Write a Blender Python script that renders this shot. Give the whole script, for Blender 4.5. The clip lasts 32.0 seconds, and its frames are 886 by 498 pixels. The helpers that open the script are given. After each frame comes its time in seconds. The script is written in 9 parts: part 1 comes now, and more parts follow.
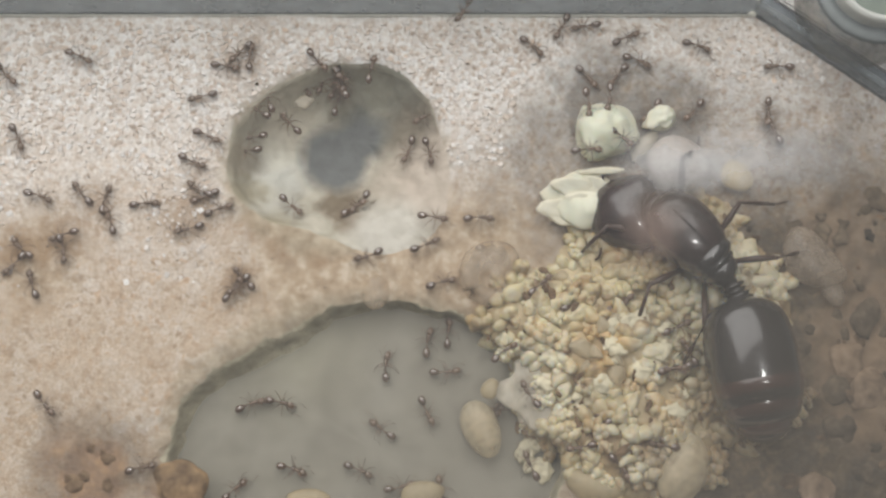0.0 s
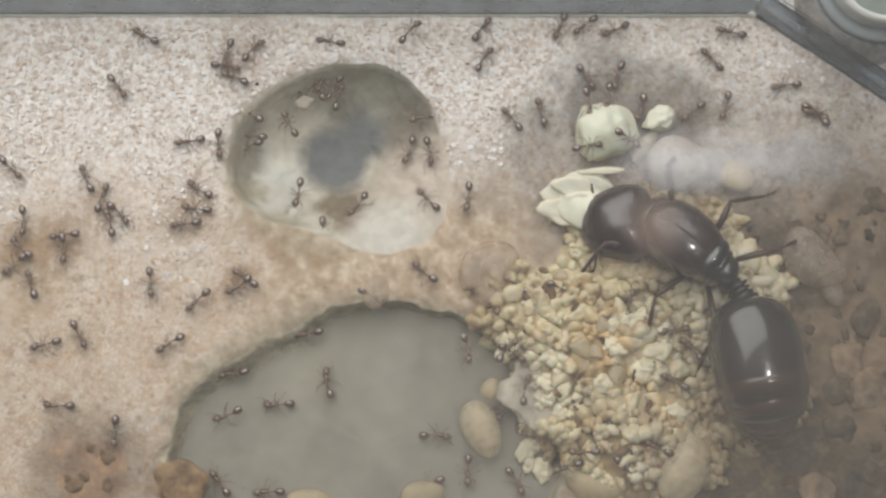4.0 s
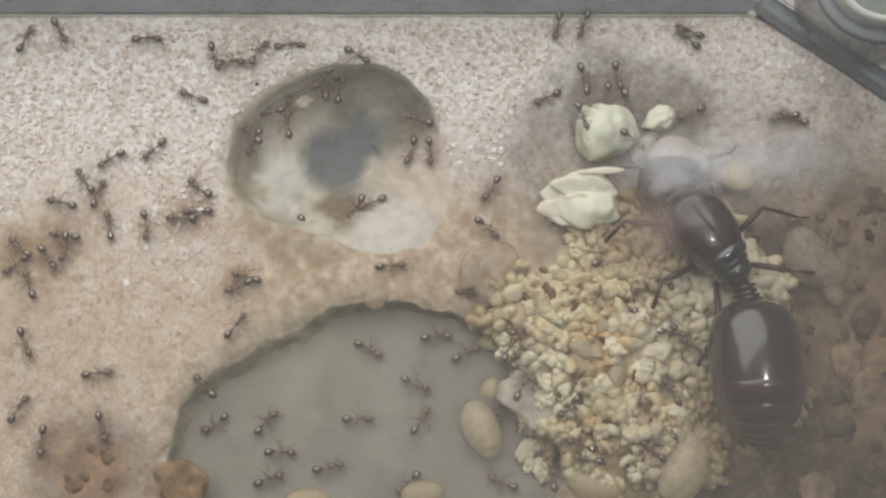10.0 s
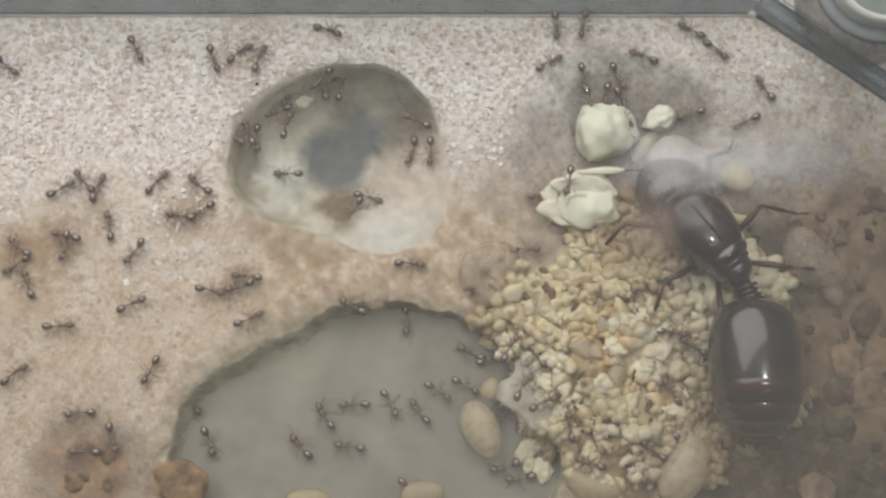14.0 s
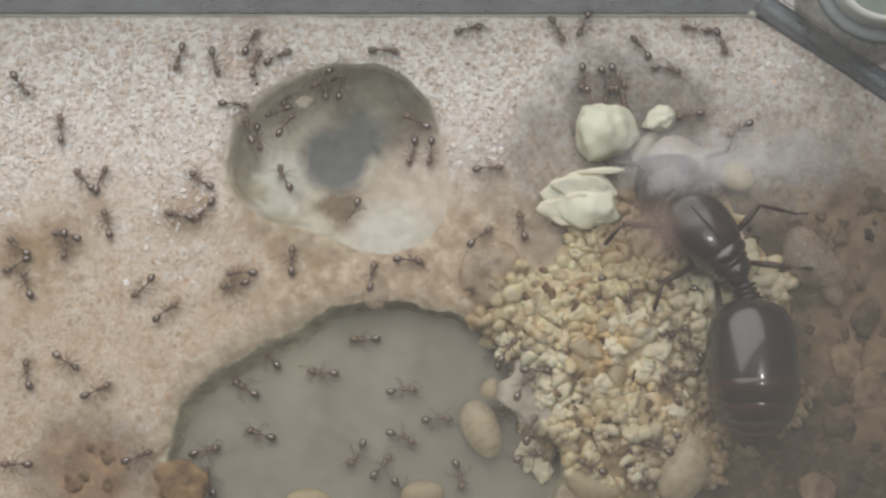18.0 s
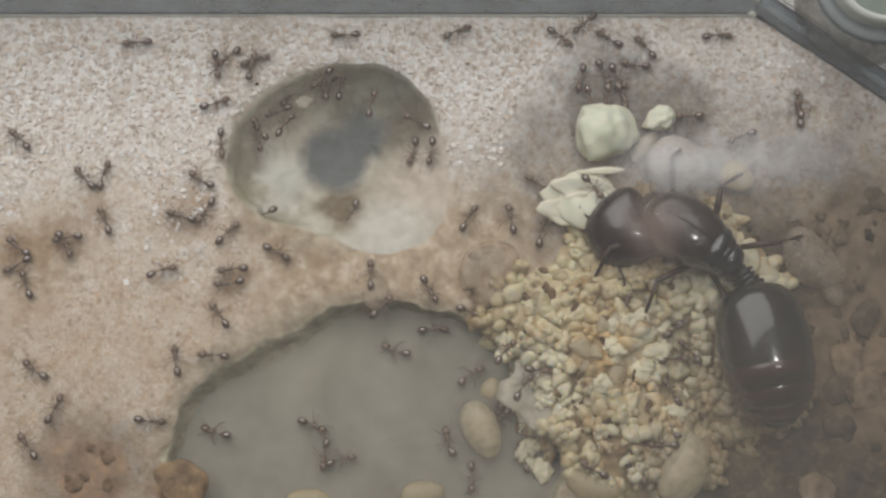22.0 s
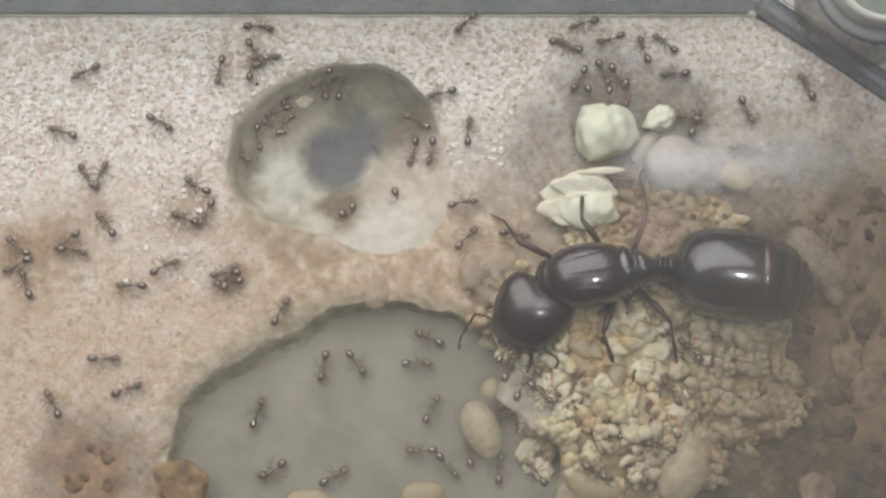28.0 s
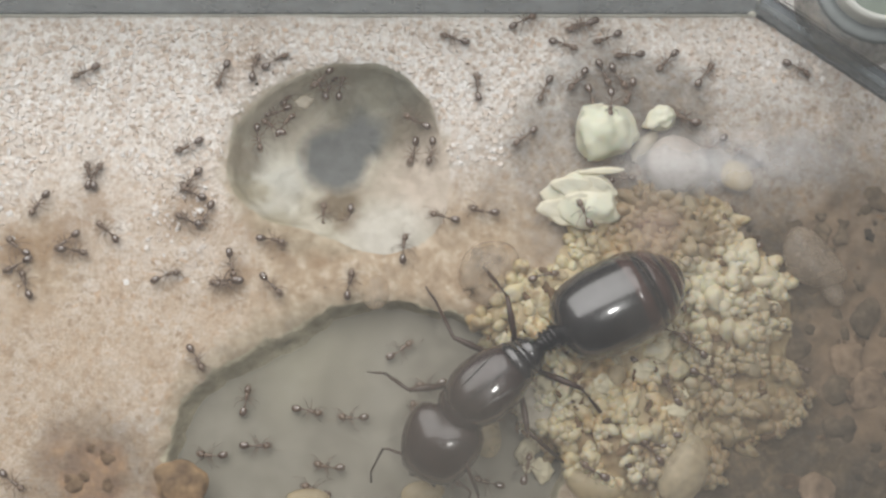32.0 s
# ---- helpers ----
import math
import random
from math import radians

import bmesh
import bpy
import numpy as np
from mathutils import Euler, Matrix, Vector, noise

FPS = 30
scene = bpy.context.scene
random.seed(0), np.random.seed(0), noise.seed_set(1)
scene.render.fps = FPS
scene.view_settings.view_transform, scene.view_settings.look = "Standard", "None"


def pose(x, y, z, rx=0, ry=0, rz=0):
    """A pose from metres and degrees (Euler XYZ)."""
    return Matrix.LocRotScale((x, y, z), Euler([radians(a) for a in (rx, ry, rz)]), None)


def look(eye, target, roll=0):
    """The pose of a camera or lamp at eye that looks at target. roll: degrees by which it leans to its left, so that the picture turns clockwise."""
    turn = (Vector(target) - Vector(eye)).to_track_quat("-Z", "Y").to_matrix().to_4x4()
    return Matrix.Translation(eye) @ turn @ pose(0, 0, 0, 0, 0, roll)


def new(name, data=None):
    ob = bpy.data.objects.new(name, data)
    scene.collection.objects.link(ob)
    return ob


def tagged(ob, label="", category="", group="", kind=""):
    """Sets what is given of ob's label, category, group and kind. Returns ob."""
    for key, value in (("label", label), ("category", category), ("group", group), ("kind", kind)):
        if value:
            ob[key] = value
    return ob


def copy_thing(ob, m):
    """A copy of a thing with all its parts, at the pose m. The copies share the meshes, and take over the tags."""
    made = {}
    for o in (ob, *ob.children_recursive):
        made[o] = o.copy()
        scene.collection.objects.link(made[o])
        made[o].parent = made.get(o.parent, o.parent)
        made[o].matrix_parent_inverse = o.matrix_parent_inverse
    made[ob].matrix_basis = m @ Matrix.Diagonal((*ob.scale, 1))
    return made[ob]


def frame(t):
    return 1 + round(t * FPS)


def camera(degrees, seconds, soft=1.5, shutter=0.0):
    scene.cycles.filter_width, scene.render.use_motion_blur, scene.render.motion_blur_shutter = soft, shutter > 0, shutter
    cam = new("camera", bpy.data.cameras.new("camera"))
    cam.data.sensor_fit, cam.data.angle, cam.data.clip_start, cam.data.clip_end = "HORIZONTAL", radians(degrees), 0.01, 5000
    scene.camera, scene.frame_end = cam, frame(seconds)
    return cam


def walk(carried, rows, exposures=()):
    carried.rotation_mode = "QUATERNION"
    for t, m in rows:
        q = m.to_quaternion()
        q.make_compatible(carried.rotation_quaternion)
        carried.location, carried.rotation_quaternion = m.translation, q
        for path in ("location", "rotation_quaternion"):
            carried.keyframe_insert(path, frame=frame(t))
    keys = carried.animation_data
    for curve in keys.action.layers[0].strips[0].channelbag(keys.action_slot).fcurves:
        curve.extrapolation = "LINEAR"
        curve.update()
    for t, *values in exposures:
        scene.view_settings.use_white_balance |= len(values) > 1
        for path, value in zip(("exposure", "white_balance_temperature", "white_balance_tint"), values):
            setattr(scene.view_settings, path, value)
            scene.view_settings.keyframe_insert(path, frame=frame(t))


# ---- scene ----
# A formicarium box seen from above; all lengths below are in millimetres, M turns them into metres.
M = 0.001
BASE = -0.45
cam = camera(40, 32.0, soft=2.55)
EYE = look((0, -18.71 * M, 88.03 * M), (0, 0, 0))
# the camera's automatic exposure drifts a little
DRIFT = ((0, 0.02), (1, -0.23), (2, 0.02), (3, 0.04), (6, -0.04), (7, -0.08), (8, -0.10), (9, -0.10), (10, -0.10), (11, -0.12), (12, 0.00), (13, 0.12), (14, -0.06), (17, -0.16), (18, -0.19), (19, -0.16), (20, -0.19), (21, -0.14), (22, -0.30), (23, -0.06), (24, 0.00), (25, -0.02), (28, 0.02), (29, 0.02), (30, 0.02), (31, 0.04), (32, 0.08))
walk(cam, [(0, EYE), (32, EYE)], [(t, BASE + v) for t, v in DRIFT])

# ---- light ----
SKY = 0.28  # a bright diffuse ceiling over darker surroundings, brighter to the north
world = bpy.data.worlds.new("world")
scene.world = world
world.use_nodes = True
background = world.node_tree.nodes["Background"]
tree = world.node_tree
way = tree.nodes.new("ShaderNodeTexCoord")
axes = tree.nodes.new("ShaderNodeSeparateXYZ")
sky = tree.nodes.new("ShaderNodeValToRGB")
north = tree.nodes.new("ShaderNodeMath")
north.operation = "MULTIPLY_ADD"
tree.links.new(way.outputs["Generated"], axes.inputs[0])
tree.links.new(axes.outputs["Z"], sky.inputs["Fac"])
tree.links.new(axes.outputs["Y"], north.inputs[0])
north.inputs[1].default_value, north.inputs[2].default_value = SKY * 0.85, SKY
tree.links.new(sky.outputs["Color"], background.inputs["Color"])
tree.links.new(north.outputs[0], background.inputs["Strength"])
for e, (at, value) in zip((sky.color_ramp.elements[0], sky.color_ramp.elements[1], sky.color_ramp.elements.new(0.24)), ((0.0, 0.08), (0.38, 1.0), (0.24, 0.14))):
    e.position, e.color = at, (0.98 * value, 0.98 * value, 0.97 * value, 1)


def window(name, size, size_y, energy, color, eye):
    lamp = bpy.data.lights.new(name, "AREA")
    lamp.shape, lamp.size, lamp.size_y, lamp.energy, lamp.color = "RECTANGLE", size, size_y, energy, color
    new(name, lamp).matrix_world = look(eye, (0, 0, 0))


window("window_light", 0.20, 0.18, 0.40, (1.0, 0.98, 0.955), (-0.03, 0.082, 0.12))
window("room_lamp", 0.04, 0.04, 0.44, (0.98, 0.98, 0.95), (0.10, -0.06, 0.44))


# ---- mesh helpers ----
def mesh_object(name, bm, mat, smooth=True):
    for v in bm.verts:
        v.co *= M
    me = bpy.data.meshes.new(name)
    bm.to_mesh(me)
    bm.free()
    me.materials.append(mat)
    if smooth:
        me.shade_smooth()
    return new(name, me)


def part(name, bm, mat, parent, label="", at=None, smooth=True):
    ob = mesh_object(name, bm, mat, smooth)
    ob.parent = parent
    if at is not None:
        ob.matrix_basis = at
    if label:
        ob["label"] = label
    return ob


def place(x, y, z, rx=0, ry=0, rz=0):
    return pose(x * M, y * M, z * M, rx, ry, rz)


def blob(bm, c, r, turn=(0, 0, 0), seg=12, rings=8, rough=0.0, freq=1.0, shape=None):
    m = Matrix.LocRotScale(c, Euler([radians(a) for a in turn]), None)
    got = bmesh.ops.create_uvsphere(bm, u_segments=seg, v_segments=rings, radius=1.0)["verts"]
    off = Vector((random.random() * 50, random.random() * 50, random.random() * 50))
    for v in got:
        p = v.co.copy()
        k = 1.0 + (rough * noise.noise(p * freq + off) if rough else 0.0)
        q = Vector((p.x * r[0], p.y * r[1], p.z * r[2])) * k
        if shape:
            q = shape(p, q)
        v.co = m @ q
    return got


def tube(bm, pts, radii, sides=6):
    pts = [Vector(p) for p in pts]
    rings = []
    for i, p in enumerate(pts):
        d = (pts[min(i + 1, len(pts) - 1)] - pts[max(i - 1, 0)]).normalized()
        a = d.orthogonal().normalized()
        b = d.cross(a)
        rings.append([bm.verts.new(p + (a * math.cos(t) + b * math.sin(t)) * radii[i])
                      for t in [2 * math.pi * k / sides for k in range(sides)]])
    for q, w in zip(rings, rings[1:]):
        for k in range(sides):
            bm.faces.new((q[k], q[(k + 1) % sides], w[(k + 1) % sides], w[k]))
    bm.faces.new(rings[0][::-1])
    bm.faces.new(rings[-1])


def box(bm, lo, hi, bevel=0.0):
    m = Matrix.LocRotScale([(a + b) / 2 for a, b in zip(lo, hi)], None, [b - a for a, b in zip(lo, hi)])
    got = bmesh.ops.create_cube(bm, size=1.0, matrix=m)
    if bevel:
        edges = list({e for v in got["verts"] for e in v.link_edges})
        bmesh.ops.bevel(bm, geom=edges, offset=bevel, segments=2, affect="EDGES")


# ---- materials ----
class Nodes:
    def __init__(self, name):
        self.mat = bpy.data.materials.new(name)
        self.mat.use_nodes = True
        self.t = self.mat.node_tree
        self.bsdf = self.t.nodes["Principled BSDF"]
        self.out = self.t.nodes["Material Output"]
        self.co = self.t.nodes.new("ShaderNodeTexCoord").outputs["Object"]

    def n(self, kind, ins=(), **attrs):
        node = self.t.nodes.new("ShaderNode" + kind)
        if "operation" in attrs:
            node.operation = attrs["operation"]
        if "feature" in attrs:
            node.feature = attrs["feature"]
        if "data_type" in attrs:
            node.data_type = attrs["data_type"]
        if "blend_type" in attrs:
            node.blend_type = attrs["blend_type"]
        for key, v in dict(ins).items():
            self.link(v, node.inputs[key])
        return node

    def link(self, v, socket):
        if isinstance(v, bpy.types.NodeSocket):
            self.t.links.new(v, socket)
        else:
            socket.default_value = v

    def noise(self, mm, detail=4.0, rough=0.55, co=None):
        return self.n("TexNoise", {"Vector": co or self.co, "Scale": 1000.0 / mm, "Detail": detail, "Roughness": rough}).outputs["Fac"]

    def ramp(self, fac, stops):
        node = self.n("ValToRGB", {"Fac": fac})
        el = node.color_ramp.elements
        while len(el) < len(stops):
            el.new(0.5)
        for e, (p, c) in zip(el, stops):
            e.position, e.color = p, (*c, 1)
        return node.outputs["Color"]

    def math(self, op, a, b=0.0):
        node = self.n("Math", operation=op)
        self.link(a, node.inputs[0])
        self.link(b, node.inputs[1])
        return node.outputs[0]

    def mix(self, fac, a, b, blend="MIX"):
        node = self.n("MixRGB", {"Fac": fac}, blend_type=blend)
        self.link(a if not isinstance(a, tuple) else (*a, 1), node.inputs["Color1"])
        self.link(b if not isinstance(b, tuple) else (*b, 1), node.inputs["Color2"])
        return node.outputs["Color"]

    def bump(self, height, dist_mm, strength=1.0):
        node = self.n("Bump", {"Height": height, "Distance": dist_mm * M, "Strength": strength})
        self.link(node.outputs["Normal"], self.bsdf.inputs["Normal"])
        return node

    def patch(self, x, y, r, soft, wobble=3.0, size=6.0, squash=1.0):
        """1 within r of (x, y), falling to 0 over soft, with an uneven edge (millimetres)."""
        d = self.n("VectorMath", operation="DISTANCE")
        flat = self.n("VectorMath", operation="MULTIPLY")
        self.link(self.co, flat.inputs[0])
        flat.inputs[1].default_value = (1000, 1000 * squash, 0)
        self.link(flat.outputs[0], d.inputs[0])
        d.inputs[1].default_value = (x, y * squash, 0)
        w = self.math("MULTIPLY", self.math("SUBTRACT", self.noise(size), 0.5), 2.0 * wobble)
        node = self.n("MapRange", {"Value": self.math("ADD", d.outputs["Value"], w), "From Min": r + soft, "From Max": r})
        return node.outputs["Result"]

    def set(self, **kw):
        names = {"color": "Base Color", "rough": "Roughness", "metal": "Metallic", "spec": "Specular IOR Level", "sss": "Subsurface Weight",
                 "coat": "Coat Weight", "coat_ior": "Coat IOR", "coat_rough": "Coat Roughness", "trans": "Transmission Weight", "ior": "IOR", "alpha": "Alpha"}
        for k, v in kw.items():
            self.link((*v, 1) if isinstance(v, tuple) else v, self.bsdf.inputs[names[k]])
        return self


def ground_material():
    n = Nodes("speckled_substrate")
    warp = n.n("TexNoise", {"Vector": n.co, "Scale": 1000 / 0.5, "Detail": 3.0})
    shifted = n.n("VectorMath", operation="MULTIPLY_ADD")
    n.link(warp.outputs["Color"], shifted.inputs[0])
    shifted.inputs[1].default_value = (0.0006, 0.0006, 0.0006)
    n.link(n.co, shifted.inputs[2])
    cell = n.n("TexVoronoi", {"Vector": shifted.outputs[0], "Scale": 1000 / 0.75, "Randomness": 1.0})
    tone = n.n("SeparateColor", {"Color": cell.outputs["Color"]}).outputs[0]
    c = n.ramp(tone, [(0.0, (0.56, 0.49, 0.43)), (0.12, (0.68, 0.61, 0.54)), (0.35, (0.76, 0.71, 0.66)), (0.6, (0.83, 0.80, 0.775)), (0.86, (0.91, 0.905, 0.90)), (1.0, (0.72, 0.59, 0.48))])
    flecks = n.n("TexVoronoi", {"Vector": shifted.outputs[0], "Scale": 1000 / 0.3, "Randomness": 1.0})
    dark = n.n("SeparateColor", {"Color": flecks.outputs["Color"]}).outputs[1]
    c = n.mix(n.math("MULTIPLY", n.math("GREATER_THAN", dark, 0.95), 0.75), c, (0.22, 0.15, 0.11))
    c = n.mix(n.math("MULTIPLY", n.math("LESS_THAN", dark, 0.045), 0.65), c, (0.68, 0.42, 0.25))
    c = n.mix(n.math("MULTIPLY", n.math("LESS_THAN", n.math("ABSOLUTE", n.math("SUBTRACT", dark, 0.2)), 0.08), 0.65), c, (0.94, 0.935, 0.92))
    blot = n.n("MapRange", {"Value": n.noise(1.4, 6, 0.7), "From Min": 0.54, "From Max": 0.66}).outputs["Result"]
    c = n.mix(n.math("MULTIPLY", blot, 0.6), c, (0.66, 0.47, 0.33))
    broad = n.ramp(n.noise(3.5, 6, 0.65), [(0.36, (0, 0, 0)), (0.62, (1, 1, 1))])
    # Paler north-west here and tan south below also carry part of the light's falloff.
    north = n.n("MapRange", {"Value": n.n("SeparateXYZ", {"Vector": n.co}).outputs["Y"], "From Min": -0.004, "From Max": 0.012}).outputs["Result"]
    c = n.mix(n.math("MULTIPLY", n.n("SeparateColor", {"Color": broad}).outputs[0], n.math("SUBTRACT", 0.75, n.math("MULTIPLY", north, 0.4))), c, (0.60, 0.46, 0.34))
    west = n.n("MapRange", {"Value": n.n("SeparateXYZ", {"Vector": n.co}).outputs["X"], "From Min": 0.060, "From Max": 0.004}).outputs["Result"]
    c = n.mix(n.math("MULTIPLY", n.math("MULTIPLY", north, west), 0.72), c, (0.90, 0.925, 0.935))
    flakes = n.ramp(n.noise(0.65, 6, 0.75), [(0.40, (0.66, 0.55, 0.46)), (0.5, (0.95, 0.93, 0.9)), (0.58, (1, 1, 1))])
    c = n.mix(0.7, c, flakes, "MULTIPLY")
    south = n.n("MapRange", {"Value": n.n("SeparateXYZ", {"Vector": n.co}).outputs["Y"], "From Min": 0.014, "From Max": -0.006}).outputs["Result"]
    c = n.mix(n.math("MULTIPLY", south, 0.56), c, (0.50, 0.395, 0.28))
    fine = n.noise(0.15, 3)
    c = n.mix(0.5, c, n.ramp(fine, [(0.32, (0.5, 0.43, 0.37)), (0.6, (1.0, 0.985, 0.97))]), "MULTIPLY")
    dirt = n.math("MAXIMUM", n.patch(31.74, -8.0, 11.5, 11, 5.0, 5.0), n.patch(25.90, -17.58, 6, 6, 4.0, 4.0))
    dirt2 = n.math("MAXIMUM", n.patch(27.71, 4.79, 3, 9, 4.0, 4.0), n.math("MULTIPLY", n.patch(20.0, 4.2, 3.5, 4.5, 3.0, 3.0), 0.95))
    dirt3 = n.math("MAXIMUM", n.math("MULTIPLY", n.math("MAXIMUM", n.patch(12.6, 13.0, 2.0, 2.2, 2.5, 2.0), n.patch(18.6, 11.4, 1.4, 2.8, 2.5, 2.0)), 0.8), n.math("MAXIMUM", n.math("MAXIMUM", n.patch(12.46, 10.90, 3.2, 2.6, 2.5, 2.5), n.patch(17.35, 9.87, 2.6, 3.2, 2.5, 2.5)), n.math("MULTIPLY", n.patch(10.00, 6.11, 4.0, 4.5, 2.5, 3.0), 0.8)))
    dirt4 = n.math("MAXIMUM", n.math("MULTIPLY", n.patch(6.6, 1.2, 2.4, 4.5, 3.0, 3.0), 0.65), n.math("MULTIPLY", n.patch(5.2, 5.0, 1.5, 5.0, 3.0, 3.0), 0.3))
    dirt5 = n.math("MULTIPLY", n.math("MAXIMUM", n.patch(-24.90, -16.20, 2, 4, 3.0, 3.0), n.patch(-19.24, -16.79, 1, 3, 2.0, 3.0)), 0.6)
    d = n.math("MAXIMUM", n.math("MAXIMUM", dirt, n.math("MULTIPLY", dirt2, 0.8)), n.math("MAXIMUM", n.math("MULTIPLY", dirt3, 0.78), n.math("MAXIMUM", dirt4, dirt5)))
    soil = n.ramp(n.math("ADD", n.math("MULTIPLY", n.noise(1.2, 6, 0.65), 0.6), n.math("MULTIPLY", n.noise(4.0, 3), 0.4)), [(0.36, (0.018, 0.013, 0.007)), (0.46, (0.045, 0.032, 0.017)), (0.55, (0.09, 0.064, 0.035)), (0.66, (0.21, 0.15, 0.085))])
    for x, y, r, k in ((29.37, -7.93, 1.6, 0.6), (31.00, -10.79, 2.0, 0.6), (30.87, -4.19, 1.2, 0.45), (29.14, 0.90, 1.6, 0.4)):
        soil = n.mix(n.math("MULTIPLY", n.patch(x, y, r, 3.0, 3.0, 2.0), k), soil, (0.30, 0.205, 0.13))
    c = n.mix(n.math("MULTIPLY", d, 0.9), c, soil)
    stain = n.math("MAXIMUM", n.patch(-24.88, -16.40, 2.0, 0.9, 1.2, 2.0), n.patch(-18.82, -17.19, 1.7, 0.7, 1.0, 1.5))
    stain = n.math("MAXIMUM", stain, n.math("MULTIPLY", n.patch(-27.18, -15.01, 1.0, 1.5, 1.2, 1.5), 0.7))
    c = n.mix(n.math("MULTIPLY", stain, 0.7), c, n.ramp(n.noise(1.5, 5), [(0.35, (0.17, 0.11, 0.075)), (0.55, (0.32, 0.2, 0.12)), (0.7, (0.5, 0.3, 0.15))]))
    ochre = n.math("MAXIMUM", n.math("MAXIMUM", n.patch(-7.67, -1.24, 4.0, 5, 4.0, 4.0), n.patch(1.50, -2.08, 4.5, 4, 4.0, 4.0)), n.patch(-30.19, -0.81, 1, 4, 3.0, 3.0))
    c = n.mix(n.math("MULTIPLY", ochre, 0.85), c, n.ramp(n.noise(1.5, 6, 0.65), [(0.35, (0.30, 0.215, 0.135)), (0.5, (0.45, 0.345, 0.235)), (0.65, (0.62, 0.53, 0.415))]))
    # Brown stains with the ants' blurred shadows and crater rim shading painted in.
    for x, y, r, k in ((-26.06, 3.27, 1.0, 0.4), (-28.29, 0.68, 1.1, 0.45), (-18.88, 2.84, 1.3, 0.4), (-31.30, 0.04, 1.0, 0.5), (-15.29, 14.71, 1.2, 0.45), (-15.13, -2.29, 0.7, 0.35), (-13.91, 18.76, 1.0, 0.3), (-13.9, 2.4, 1.0, 0.5), (-11.6, 0.9, 0.9, 0.5), (-9.4, -0.2, 0.8, 0.4)):
        c = n.mix(n.math("MULTIPLY", n.patch(x, y, r * 0.6, r * 1.8, 1.8, 1.2), 1.4 * k), c, (0.29, 0.185, 0.10))
    rim = n.math("MAXIMUM", n.patch(-5.21, -14.41, 14.4, 1.6, 2.2, 2.0, 14.4 / 10.4), n.patch(-8.24, 6.99, 8.0, 1.1, 1.6, 2.0, 8.05 / 7.05))
    c = n.mix(n.math("MULTIPLY", rim, 0.7), c, n.ramp(n.noise(1.0, 5), [(0.35, (0.27, 0.22, 0.15)), (0.65, (0.50, 0.43, 0.32))]))
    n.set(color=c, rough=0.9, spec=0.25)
    h = n.math("ADD", n.math("MULTIPLY", cell.outputs["Distance"], -0.5), n.math("MULTIPLY", n.noise(0.5, 6, 0.65), 1.4))
    n.bump(h, 0.11, 0.8)
    return n.mat


def plain(name, color, rough=0.5, vary=0.15, size=0.6, bump=0.0, **kw):
    n = Nodes(name)
    dark = tuple(v * (1 - vary) for v in color)
    pale = tuple(min(v * (1 + vary), 1) for v in color)
    c = n.ramp(n.noise(size, 5), [(0.3, dark), (0.7, pale)])
    rnd = n.n("ObjectInfo").outputs["Random"]
    c = n.mix(0.5, c, n.mix(rnd, tuple(v * 0.75 for v in color), tuple(min(v * 1.2, 1) for v in color)))
    n.set(color=c, rough=rough, **kw)
    if bump:
        n.bump(n.noise(size * 0.4, 4), bump)
    return n.mat


def mesh_material():
    """A pale grey woven mesh with fine crossing threads and damp stains."""
    n = Nodes("grey_mesh")
    xyz = n.n("SeparateXYZ", {"Vector": n.co})
    u = n.math("ADD", xyz.outputs["X"], n.math("MULTIPLY", xyz.outputs["Y"], 0.35))
    v = n.math("SUBTRACT", xyz.outputs["Y"], n.math("MULTIPLY", xyz.outputs["X"], 0.35))
    weave = n.math("MULTIPLY", n.math("SINE", n.math("MULTIPLY", u, 6.283 / 0.00022)), n.math("SINE", n.math("MULTIPLY", v, 6.283 / 0.00022)))
    c = n.ramp(n.noise(4.0, 6, 0.6), [(0.3, (0.195, 0.177, 0.136)), (0.5, (0.243, 0.224, 0.176)), (0.7, (0.292, 0.272, 0.218))])
    c = n.mix(n.math("MULTIPLY", n.patch(-11.11, -6.41, 1.5, 6, 2.0, 3.0), 0.35), c, (0.34, 0.32, 0.22))
    c = n.mix(n.math("ADD", n.math("MULTIPLY", weave, 0.06), 0.06), c, (0.5, 0.5, 0.47))
    n.set(color=c, rough=0.65, spec=0.3)
    n.bump(n.math("ADD", weave, n.math("MULTIPLY", n.noise(1.0), 2.0)), 0.012, 0.7)
    return n.mat


def translucent(name, color, clear):
    n = Nodes(name)
    c = n.ramp(n.noise(1.2, 5, 0.6), [(0.3, tuple(v * 0.8 for v in color)), (0.7, color)])
    n.set(color=c, rough=0.35, ior=1.3, trans=clear)
    n.bump(n.noise(0.6, 4), 0.05, 0.5)
    return n.mat


def skin(name, color, clear):
    """A thin skin through which the ground shows."""
    n = Nodes(name)
    c = n.ramp(n.noise(1.2, 5, 0.6), [(0.3, tuple(v * 0.8 for v in color)), (0.7, color)])
    n.set(color=c, rough=0.34, spec=0.5)
    n.bump(n.noise(0.6, 4), 0.06, 0.6)
    see = n.n("BsdfTransparent", {"Color": (0.97, 0.95, 0.92, 1)})
    thin = n.math("MULTIPLY", n.ramp(n.noise(0.9, 5), [(0.3, (0.7, 0.7, 0.7)), (0.7, (1.2, 1.2, 1.2))]), clear)
    m = n.n("MixShader", {0: thin, 1: n.bsdf.outputs[0], 2: see.outputs[0]})
    n.t.links.new(m.outputs[0], n.out.inputs["Surface"])
    return n.mat


